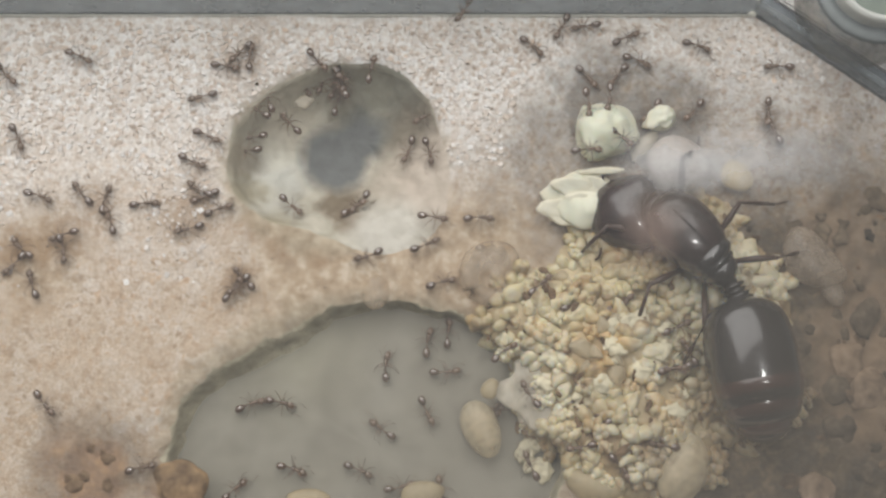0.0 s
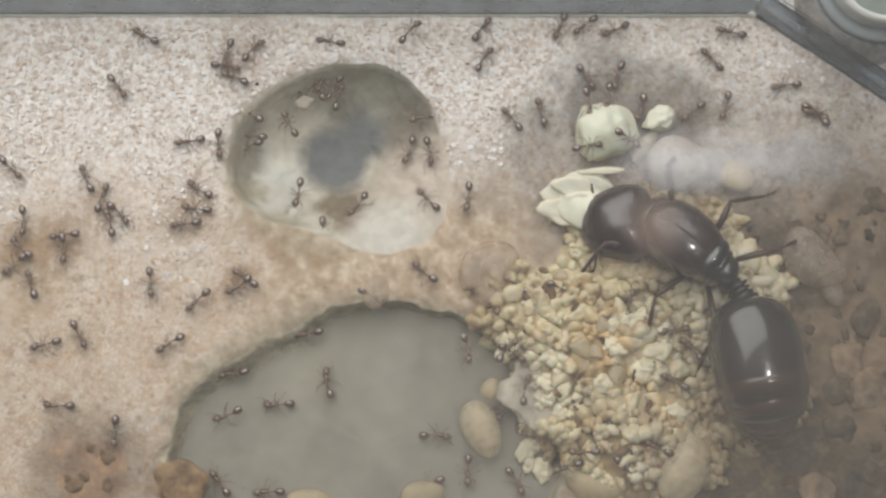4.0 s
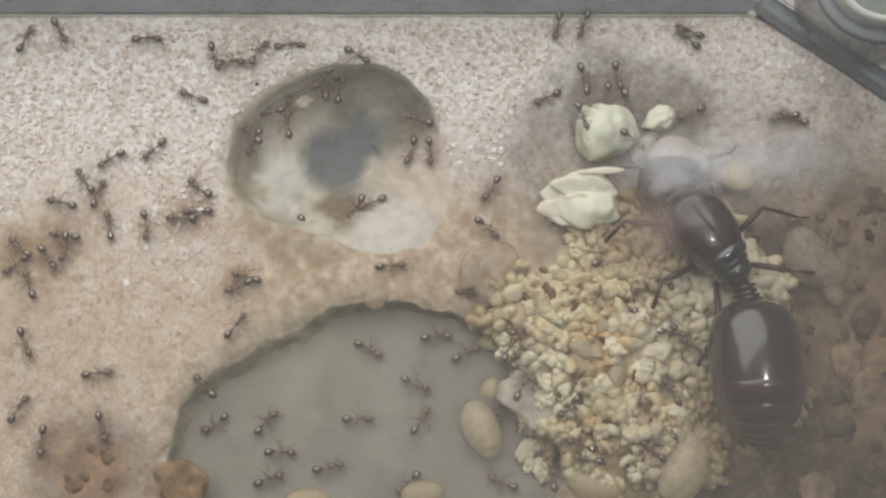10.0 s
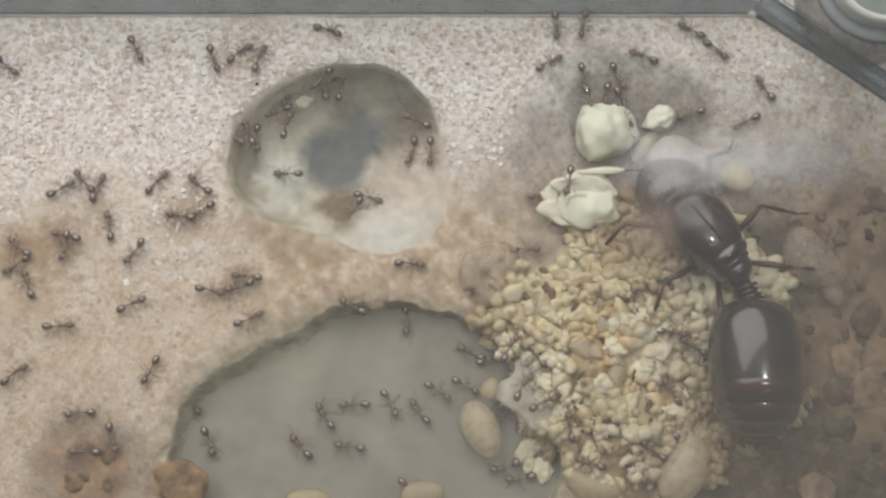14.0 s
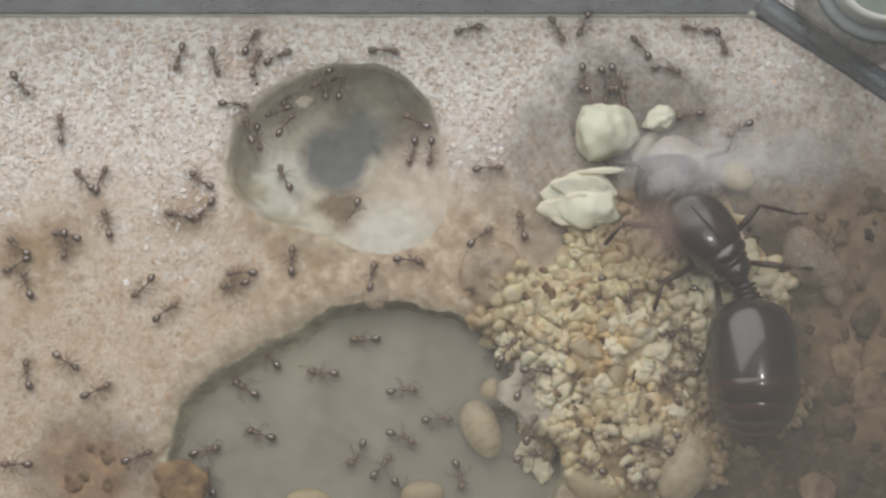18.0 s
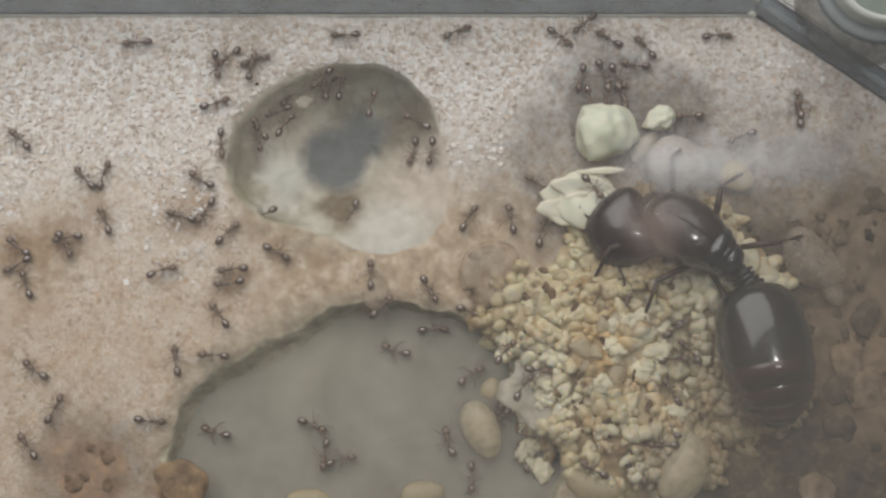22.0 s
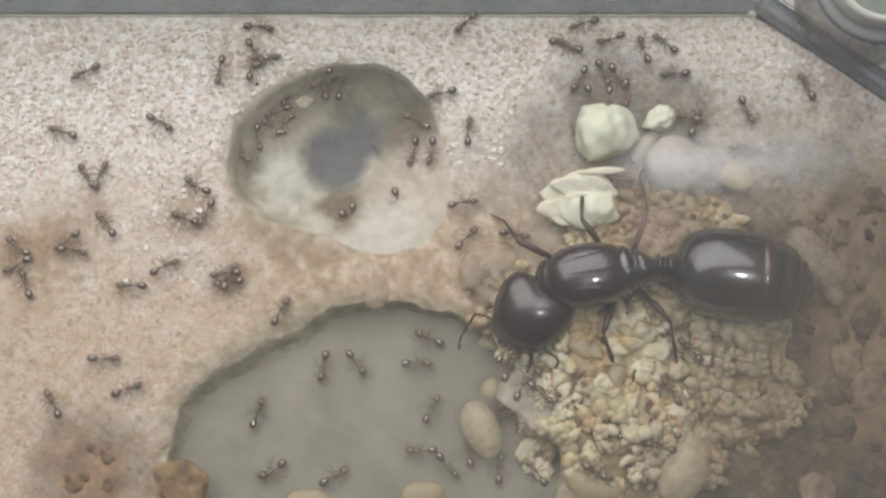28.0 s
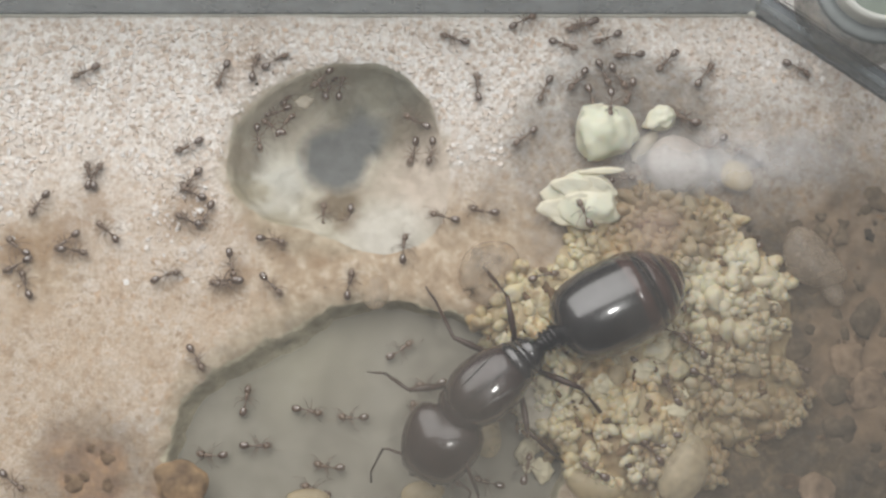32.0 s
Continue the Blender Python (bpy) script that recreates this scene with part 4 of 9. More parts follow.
def brood():
    rng = random.Random(11)
    meshes = [larva_mesh(k) for k in range(8)]
    spots = []
    for cx, cy, rx, ry, h in BROOD:
        for _ in range(int(rx * ry * 14)):
            t, r = rng.uniform(0, 6.283), math.sqrt(rng.random())
            spots.append((cx + rx * r * math.cos(t), cy + ry * r * math.sin(t)))
    rng.shuffle(spots)
    kept = []
    for x, y in spots:
        bare = noise.noise((x * 0.45, y * 0.45, 6.0)) + 0.5 * noise.noise((x * 1.1, y * 1.1, 8.0))
        thin = 0.55 if y > -9 and x < 18 or math.hypot(x - 20.6, y + 3.6) < 4.5 or x < 9 else 0.16
        if bare > thin and math.hypot(x - 11.4, y + 7.7) > 2.1:
            continue
        if all((x - a) ** 2 + (y - b) ** 2 > 0.70 ** 2 for a, b in kept):
            kept.append((x, y))
    for i, (x, y) in enumerate(kept):
        orange = math.hypot(x - 11.4, y + 7.7) < 2.1
        k = 7 if orange and rng.random() < 0.75 or rng.random() < 0.04 else rng.choice((0, 0, 1, 1, 2, 0, 1, 3, 4, 5, 3, 4))
        size = rng.choice((0.8, 0.95, 1.1, 1.25, 1.4, 1.6))
        z = floor_height(x, y) + brood_height(x, y) + 0.10 + rng.uniform(-0.2, 0.2)
        m = place(x, y, z, rng.uniform(-22, 22), rng.uniform(-22, 22), rng.uniform(0, 360)) @ Matrix.Diagonal((size, size, size, 1))
        if i < 290:
            ob = new("larva", meshes[k])
            ob.matrix_basis = m
            label = ("small plump cream-white ant larva in the pile", "curled pale ant larva in the pile", "stout amber-yellow ant larva in the pile", "clump of round whitish young larvae")[1 if k == 6 else 2 if k == 7 else 3 if k in (3, 4, 5) else 0]
            tagged(ob, label, "larva", "brood pile")
        else:
            REST.append((k, m))
    bm = bmesh.new()
    for k, m in REST:
        start = len(bm.verts)
        bm.from_mesh(meshes[k])
        bm.verts.ensure_lookup_table()
        bmesh.ops.transform(bm, matrix=m, verts=bm.verts[start:])
    for v in bm.verts:
        v.co /= M
    tagged(mesh_object("brood", bm, LARVA), "dense heap of small cream ant larvae", "larvae", kind="stuff")
    # the base of the heap
    bm = bmesh.new()
    step = 0.22
    idx = {}
    for i in range(int(36 / step)):
        for j in range(int(34 / step)):
            x, y = 0 + i * step, -24 + j * step
            h = brood_height(x, y)
            if h > 0.02:
                idx[i, j] = bm.verts.new((x, y, floor_height(x, y) + h + 0.08 + 0.35 * noise.noise((x * 0.9, y * 0.9, 2)) + 0.2 * noise.noise((x * 2.0, y * 2.0, 5))))
    for (i, j), v in idx.items():
        q = [idx.get(c) for c in ((i, j), (i + 1, j), (i + 1, j + 1), (i, j + 1))]
        if all(q):
            bm.faces.new(q)
    tagged(mesh_object("egg_heap", bm, EGGS), "matted heap of eggs and brown debris", "eggs", kind="stuff")


def floor_height(x, y):
    (cx, cy), rad = PIT_LARGE
    r, t = math.hypot(x - cx, y - cy), math.atan2(y - cy, x - cx)
    if r < rad(t) * 0.95:
        return -2.0
    return relief(x, y)


REST = []
n = Nodes("eggs_and_debris")
cell = n.n("TexVoronoi", {"Vector": n.co, "Scale": 1000 / 0.8, "Smoothness": 0.6}, feature="SMOOTH_F1")
c = n.ramp(n.noise(3.2, 6, 0.65), [(0.35, (0.17, 0.115, 0.06)), (0.44, (0.30, 0.215, 0.12)), (0.54, (0.42, 0.33, 0.19)), (0.68, (0.56, 0.48, 0.31))])
c = n.mix(n.math("MULTIPLY", n.patch(11.53, -7.72, 1.0, 2.2, 2.5, 1.5), 0.7), c, (0.50, 0.28, 0.09))
cream = n.math("MAXIMUM", n.patch(8.94, -4.19, 2.5, 4, 3.0, 2.5), n.math("MAXIMUM", n.patch(13.99, -1.66, 2.5, 4, 3.0, 2.5), n.patch(14.57, -8.75, 1.5, 3, 3.0, 2.0)))
c = n.mix(n.math("MULTIPLY", cream, 0.85), c, (0.55, 0.46, 0.29))
n.set(color=n.mix(n.math("MULTIPLY", n.noise(0.6, 5), 0.4), c, (0.32, 0.21, 0.10)), rough=0.6, sss=0.05)
n.bump(n.math("ADD", cell.outputs["Distance"], n.math("MULTIPLY", n.noise(0.3, 5), -0.4)), 0.5, -0.9)
EGGS = n.mat
brood()


def pupa(x, y, z, L, W, turn, label, mat=PUPA, tail=0.0):
    bm = bmesh.new()

    def form(p, q):
        return Vector((q.x, q.y * (1 - 0.12 * p.x) + tail * p.x * p.x * W, q.z))
    blob(bm, (0, 0, 0), (L / 2, W / 2, W * 0.30), seg=20, rings=14, rough=0.05, freq=1.2, shape=form)
    ob = mesh_object("pupa", bm, mat)
    ob.matrix_basis = place(x, y, z, *turn)
    if mat is AMBER:
        bm = bmesh.new()
        blob(bm, (0.1, 0.05, -0.1), (L * 0.36, W * 0.31, W * 0.2), seg=16, rings=10, rough=0.35, freq=1.8, shape=form)
        part("core", bm, CORE, ob, "darker amber core under the skin")
    return tagged(ob, label, "pupa", "large pupae")


random.seed(3)
pupa(2.78, -13.16, -0.7, 4.4, 2.7, (0, 0, -66), "large smooth yellowish pupa beside the brood", AMBER)
pupa(16.98, -16.12, 1.3, 5.2, 3.2, (0, 0, 62), "large translucent beige pupa in the refuse", AMBER, tail=0.1)
pupa(10.94, -17.27, 0.6, 4.6, 2.4, (0, 0, -8), "pale cream pupa lying on its side", tail=0.15)
pupa(-1.46, -17.72, -1.2, 3.2, 1.9, (0, 0, 10), "yellowish pupa on the grey mesh")
pupa(-9.71, -18.20, -1.2, 3.4, 1.7, (0, 0, 4), "orange-yellow pupa on the grey mesh")
pupa(26.8, -1.2, 1.0, 5.4, 3.5, (0, 0, -48), "flat pale pinkish larva lying in the refuse", MILKY, 0.22)
pupa(28.40, -3.28, 0.7, 2.4, 1.6, (0, 0, -70), "small pale larva in the refuse", MILKY)
pupa(17.44, 6.2, 1.0, 4.8, 4.3, (0, 0, -10), "large greyish pink pupa by the food", PINKISH)
pupa(21.8, 5.3, 0.9, 2.6, 2.2, (0, 0, -30), "round pale cream pupa by the food")
pupa(3.56, -1.5, 0.3, 4.6, 4.2, (0, 0, 40), "big translucent beige larva beside the pit", CLEAR)
bm = bmesh.new()
tube(bm, [(1.75 * math.cos(a), 1.6 * math.sin(a), 0.1) for a in [0.9 + 4.6 * i / 20 for i in range(21)]], [0.15] + [0.62 + 0.12 * math.sin(3.14 * i / 20) for i in range(1, 20)] + [0.15], 14)
coil = mesh_object("curled_larva", bm, CLEAR)
coil.matrix_basis = place(3.6, -2.2, 0.7)
tagged(coil, "large curled translucent larva beside the pit", "larva", "large pupae")
pupa(3.41, -10.33, 0.3, 1.6, 1.3, (0, 0, 60), "small orange-yellow pupa by the pit edge")
pupa(-4.91, -3.21, 0.0, 2.6, 2.0, (0, 0, 80), "translucent whitish lump at the pit edge", CLEAR)
lump("wax_lump", -10.79, 12.04, -2.0, (0.75, 0.45, 0.35), (0, 15, 20), FILM, "pale cream crumb on the crater slope", "lump", rough=0.5, freq=1.6, seg=20)
lump("wax_film", 7.34, -11.03, 0.5, (3.0, 2.2, 0.35), (0, 0, -30), FILM, "smooth pale wet film on the brood", "film", rough=0.7, freq=1.8, seg=28)
for k in range(46):
    if k < 30:
        cx, cy = 14.57, -8.75
        x, y = cx + random.gauss(0, 2.6), cy + random.gauss(0, 2.6)
    else:
        cx, cy = 7.15, -12.00
        x, y = cx + random.gauss(0, 1.2), cy + random.gauss(0, 1.6)
    size = random.choice((0.4, 0.5, 0.6, 0.75, 0.9))
    lump("seed_shred", x, y, floor_height(x, y) + brood_height(x, y) + 0.35, (size, size * 0.75, size * 0.4), (random.uniform(-15, 15), random.uniform(-15, 15), random.uniform(0, 180)), SHRED, "ragged whitish shred of seed in the brood", "food", "seed shreds", rough=0.45, freq=1.8, seg=24)


def refuse():
    random.seed(21)
    mats = (BROWN_LUMP, TAN_LUMP, TAN_LUMP, DARK_LUMP)
    meshes = []
    for mat in mats:
        for _ in range(2):
            bm = bmesh.new()
            blob(bm, (0, 0, 0), (1, 0.8, 0.34), seg=18, rings=12, rough=0.5, freq=1.2)
            for v in bm.verts:
                v.co *= M
            me = bpy.data.meshes.new("crumb")
            bm.to_mesh(me)
            bm.free()
            me.materials.append(mat)
            me.shade_smooth()
            meshes.append((mat, me))
    heaps = ((-24.87, -16.60, 2.2, 7),)
    for cx, cy, r, count in heaps:
        for _ in range(count):
            t, d = random.uniform(0, 6.283), r * math.sqrt(random.random())
            x, y, s = cx + d * math.cos(t), cy + d * math.sin(t), random.choice((0.25, 0.35, 0.5, 0.7))
            ob = new("refuse_crumb", meshes[random.randrange(2)][1] if random.random() < 0.8 else meshes[4][1])
            ob.matrix_basis = place(x, y, max(relief(x, y), -0.3) + 0.02 * s, random.uniform(-12, 12), random.uniform(-12, 12), random.uniform(0, 360)) @ Matrix.Diagonal((s, s, s * 0.6, 1))
            tagged(ob, "reddish brown crumb of nest refuse", "crumb", "refuse crumbs")
    for _ in range(110):
        cx, cy, rx, ry, h = random.choice(BROOD)
        t, d = random.uniform(0, 6.283), math.sqrt(random.random())
        x, y, s = cx + rx * d * math.cos(t), cy + ry * d * math.sin(t), random.choice((0.12, 0.18, 0.25, 0.35, 0.45))
        ob = new("refuse_crumb", random.choice((meshes[0], meshes[1]))[1])
        ob.matrix_basis = place(x, y, floor_height(x, y) + brood_height(x, y) + 0.45, random.uniform(-25, 25), random.uniform(-25, 25), random.uniform(0, 360)) @ Matrix.Diagonal((s * 1.3, s * 0.8, s * 0.7, 1))
        tagged(ob, "small brown crumb lying on the brood", "crumb", "refuse crumbs")
    made = 0
    while made < 85:
        x, y = random.uniform(20, 35), random.uniform(-21, 4.5)
        if brood_height(x, y) > 0.3 or random.random() > (x - 19) / 12:
            continue
        mat, me = random.choice(meshes)
        s = random.choice((0.25, 0.35, 0.45, 0.6, 0.8))
        ob = new("refuse_crumb", me)
        ob.matrix_basis = place(x, y, relief(x, y) - 0.16 * s, random.uniform(-20, 20), random.uniform(-20, 20), random.uniform(0, 360)) @ Matrix.Diagonal((s, s, s, 1))
        tagged(ob, "dark brown crumb of nest refuse" if mat is DARK_LUMP else "brownish tan crumb of nest refuse", "crumb", "refuse crumbs")
        made += 1


ORANGE_LUMP = refuse_material("pinkish_crumb", (0.15, 0.10, 0.065), (0.27, 0.19, 0.125), (0.40, 0.29, 0.20))
SOFT_LUMP = refuse_material("soft_crumb", (0.13, 0.085, 0.05), (0.25, 0.165, 0.09), (0.42, 0.28, 0.15))
TAN_LUMP = refuse_material("tan_crumb", (0.06, 0.044, 0.028), (0.11, 0.082, 0.053), (0.20, 0.15, 0.10))
DARK_LUMP = refuse_material("dark_crumb", (0.03, 0.023, 0.015), (0.062, 0.047, 0.03), (0.11, 0.083, 0.052))
refuse()
random.seed(8)
for x, y, z, r, mat in ((29.34, -8.41, 0.5, 1.5, ORANGE_LUMP), (30.62, -10.44, 0.5, 1.7, ORANGE_LUMP), (28.19, -10.44, 0.4, 1.1, TAN_LUMP), (30.60, -5.12, 0.5, 1.3, TAN_LUMP),
                        (28.40, -13.25, 0.3, 1.2, TAN_LUMP), (26.51, -17.59, 0.4, 1.4, ORANGE_LUMP), (25.56, -7.58, 0.4, 1.0, TAN_LUMP), (32.36, 3.82, 0.2, 1.0, TAN_LUMP), (4.03, -4.67, 0.35, 0.75, DARK_LUMP), (-18.70, -17.11, -0.1, 2.0, SOFT_LUMP)):
    lump("refuse_lump", x, y, z, (r, r * 0.8, r * 0.24), (0, 0, random.uniform(0, 360)), mat, "soft brownish lump of nest refuse", "crumb", "refuse crumbs", rough=0.35 if mat is SOFT_LUMP else 0.5, freq=1.3, seg=26)
for x, y, r in ((1.90, 14.43, 0.14), (-14.15, 12.80, 0.16)):
    lump("refuse_speck", x, y, relief(x, y) + 0.08, (r, r * 0.8, r * 0.6), (0, 0, 20), DARK_LUMP, "tiny dark speck of refuse on the floor", "crumb", "refuse crumbs", rough=0.4)


# ---- ants and their ways ----
WORKER_ROWS = (
    ((0, -27.5, 14.8, 0.5, -29), (1, -27.4, 14.4, 0.5, -48), (2, -24.6, 12.8, 0.5, -33), (3, -24.7, 12.4, 0.5, -57), (6, -24.0, 12.2, 0.5, -48), (8, -24.1, 12.5, 0.5, -39), (8.33333, -24.0, 12.6, 0.5, -92), (8.66667, -23.9, 12.7, 0.5, -144), (9, -23.7, 12.7, 0.5, -197), (9.5, -26.5, 14.8, 0.5, -130), (10, -29.2, 16.8, 0.5, -63), (17, -19.5, 14.4, 0.5, -85), (19, -21.4, 15.1, 0.5, -143), (21, -23.3, 15.7, 0.5, -200), (22, -23.6, 16.0, 0.5, -180), (23, -22.9, 15.9, 0.5, -175), (24, -27.3, 13.6, 0.5, -157), (32, -27.3, 13.6, 0.5, -157)),
    ((0, -33.0, 13.3, 0.5, -44), (1, -33.0, 13.5, 0.5, -44), (3, -32.0, 8.1, 0.5, -44), (6, -32.4, 3.3, 0.5, -34), (7, -30.0, 1.8, 0.5, -59), (8, -29.9, 2.4, 0.5, -54), (8.5, -29.6, 2.4, 0.5, -126), (9, -29.2, 2.4, 0.5, -198), (9.5, -30.5, 9.5, 0.5, -245), (10, -31.8, 16.5, 0.5, -292), (12, -32.4, 15.3, 0.5, -345), (14, -33.0, 14.0, 0.5, -398), (17, -32.1, 12.9, 0.5, -412), (18, -31.9, 12.5, 0.5, -411), (18.5, -31.8, 10.7, 0.5, -471), (19, -31.7, 9.0, 0.5, -531), (20, -31.5, 9.1, 0.5, -546), (21, -31.8, 8.3, 0.5, -552), (22, -31.9, 8.5, 0.5, -582), (23, -32.1, 8.4, 0.5, -581), (23.3333, -32.0, 8.4, 0.5, -639), (23.6667, -31.9, 8.4, 0.5, -698), (24, -31.7, 8.4, 0.5, -757), (25, -29.0, 9.2, 0.5, -682), (26.3333, -28.9, 9.1, 0.5, -626), (27.6667, -28.8, 9.0, 0.5, -569), (29, -28.7, 8.9, 0.5, -512), (30, -30.0, 4.5, 0.5, -459), (31, -29.5, 2.8, 0.5, -438), (32, -30.1, 3.2, 0.5, -483)),
    ((0, -31.8, 8.3, 0.5, -65), (1, -31.6, 8.2, 0.5, -52), (2, -31.4, 8.6, 0.5, 23), (2.5, -29.1, 7.1, 0.5, -20), (3, -26.7, 5.5, 0.5, -62), (6, -22.0, -1.2, 0.5, 5), (7, -21.8, -0.6, 0.5, 30), (7.5, -22.2, -0.9, 0.5, 98), (8, -22.7, -1.1, 0.5, 166), (9, -22.3, 0.2, 0.5, 221), (10, -21.9, 1.5, 0.5, 277), (11, -21.9, -5.3, 0.5, 229), (12, -23.5, -2.9, 0.5, 167), (13, -25.1, -0.5, 0.5, 104), (13.5, -24.0, -0.5, 0.5, 168), (14, -22.8, -0.5, 0.5, 232), (19, -21.9, -3.8, 0.5, 225), (20, -21.8, -4.1, 0.5, 231), (20.5, -21.9, -3.4, 0.5, 161), (21, -22.0, -2.8, 0.5, 91), (22, -20.4, -1.6, 0.5, 18), (23, -16.7, 0.4, 0.5, 51), (24, -18.2, 2.2, 0.5, 30), (25, -17.8, 2.2, 0.5, 22), (28, -15.6, -1.9, 0.5, 67), (29, -12.6, 1.0, 0.5, 13), (30, -12.6, 1.0, 0.5, 0), (31, -12.2, 0.5, 0.5, -14), (32, -12.4, 0.6, 0.5, -12)),
    ((0, -18.4, 11.6, 0.5, 196), (1, -25.6, 16.0, 0.5, 184), (3, -22.3, 16.7, 0.5, 164), (6, -24.8, 16.5, 0.5, 135), (7, -23.9, 16.3, 0.5, 175), (8, -23.7, 15.5, 0.5, 147), (9, -23.9, 15.4, 0.5, 117), (9.5, -23.2, 15.9, 0.5, 60), (10, -22.4, 16.4, 0.5, 4), (12, -15.4, 10.7, 0.5, 16), (12.3333, -15.5, 10.1, 0.1, 69), (12.6667, -15.5, 9.5, -0.2, 121), (13, -15.6, 8.9, -0.6, 174), (13.3333, -15.7, 8.8, -0.6, 230), (13.6667, -15.8, 8.8, -0.6, 285), (14, -15.8, 8.7, -0.6, 341), (17, -14.2, 11.0, -2.0, 372), (18, -15.6, 11.1, 0.5, 354), (19, -15.1, 10.8, 0.5, 343), (19.5, -15.5, 9.7, -0.1, 410), (20, -15.9, 8.6, -0.6, 477), (20.5, -14.3, 11.7, -0.1, 436), (21, -12.7, 14.7, 0.4, 395), (21.3333, -14.0, 14.7, 0.4, 336), (21.6667, -15.2, 14.7, 0.5, 278), (22, -16.5, 14.7, 0.5, 219), (23, -17.2, 16.2, 0.5, 177), (24, -18.8, 14.7, 0.5, 221), (25, -20.4, 13.1, 0.5, 266), (28, -21.1, 9.6, 0.5, 332), (29, -12.4, 11.1, -2.0, 322), (29.5, -12.1, 11.2, -2.0, 248), (30, -11.8, 11.4, -2.0, 174), (31, -17.2, 7.0, 0.5, 214), (32, -19.2, 7.7, 0.5, 208)),
    ((0, -17.5, 8.5, 0.5, -28), (1, -18.6, 8.8, 0.5, -4), (2, -18.7, 8.8, 0.5, -4), (2.33333, -18.7, 8.8, 0.5, 53), (2.66667, -18.7, 8.8, 0.5, 111), (3, -18.6, 8.9, 0.5, 168), (6, -22.7, 6.0, 0.5, 193), (7, -24.0, 6.2, 0.5, 194), (8, -22.9, 5.5, 0.5, 228), (8.5, -22.5, 4.4, 0.5, 160), (9, -22.0, 3.2, 0.5, 93), (9.5, -21.9, 5.3, 0.5, 156), (10, -21.8, 7.4, 0.5, 218), (11, -22.4, 0.9, 0.5, 267), (11.5, -20.5, -0.7, 0.5, 309), (12, -18.6, -2.4, 0.5, 350), (13, -18.5, -3.9, 0.5, 308), (14.3333, -16.0, -2.9, 0.5, 360), (15.6667, -13.6, -2.0, 0.5, 411), (17, -11.2, -1.0, 0.5, 462), (18, -11.1, -0.7, 0.5, 446), (19, -9.3, -0.5, 0.5, 395), (20, -8.6, -1.0, 0.5, 373), (20.5, -9.2, -0.1, -0.1, 412), (21, -9.9, 0.8, -0.6, 451), (21.5, -11.8, 1.7, -0.6, 506), (22, -13.7, 2.7, -0.6, 561), (23, -13.8, 2.7, -0.6, 596), (25, -12.5, -3.7, 0.5, 606), (26, -12.2, -4.0, 0.5, 663), (27, -12.0, -4.2, 0.5, 720), (28, -11.7, -4.5, 0.5, 777), (28.3333, -11.4, -3.7, 0.5, 836), (28.6667, -11.1, -3.0, 0.5, 895), (29, -10.7, -2.2, 0.5, 953), (29.5, -13.1, -2.3, 0.5, 915), (30, -15.6, -2.4, 0.5, 876), (30.5, -16.5, -3.1, 0.5, 937), (31, -17.4, -3.7, 0.5, 999), (32, -17.7, -8.3, 0.5, 1018)),
    ((0, -18.5, 6.5, 0.5, -23), (1, -18.2, 6.0, 0.5, -41), (2, -21.5, 1.6, 0.5, -56), (3, -27.1, -4.0, 0.5, -82), (4.5, -25.6, -7.5, 0.5, -39), (6, -24.2, -10.9, 0.5, 4), (6.5, -24.0, -12.2, 0.5, -33), (7, -23.9, -13.5, 0.5, -71), (8, -23.9, -13.5, 0.5, -71), (9, -24.0, -13.4, 0.5, -80), (10, -24.3, -13.3, 0.5, -71), (11, -24.0, -13.2, 0.5, -77), (12, -23.4, -13.9, 0.5, -80), (13, -23.4, -14.1, 0.5, -79), (14, -23.5, -14.1, 0.5, -71), (16, -22.5, -14.6, 0.5, -24), (18, -21.5, -15.1, 0.5, 23), (18.5, -21.2, -14.8, 0.5, 71), (19, -20.9, -14.4, 0.5, 119), (21, -20.7, -13.3, 0.5, 45), (23, -20.6, -12.2, 0.5, -28), (25.5, -17.0, -12.0, -0.5, 23), (28, -13.5, -11.7, -1.5, 74), (28.5, -12.6, -12.5, -1.5, 116), (29, -11.7, -13.3, -1.5, 158), (30, -14.7, -12.6, -1.5, 180), (30.3333, -14.8, -12.6, -1.5, 233), (30.6667, -15.0, -12.7, -1.5, 286), (31, -15.1, -12.7, -1.5, 339), (32, -13.4, -14.3, -1.5, 362)),
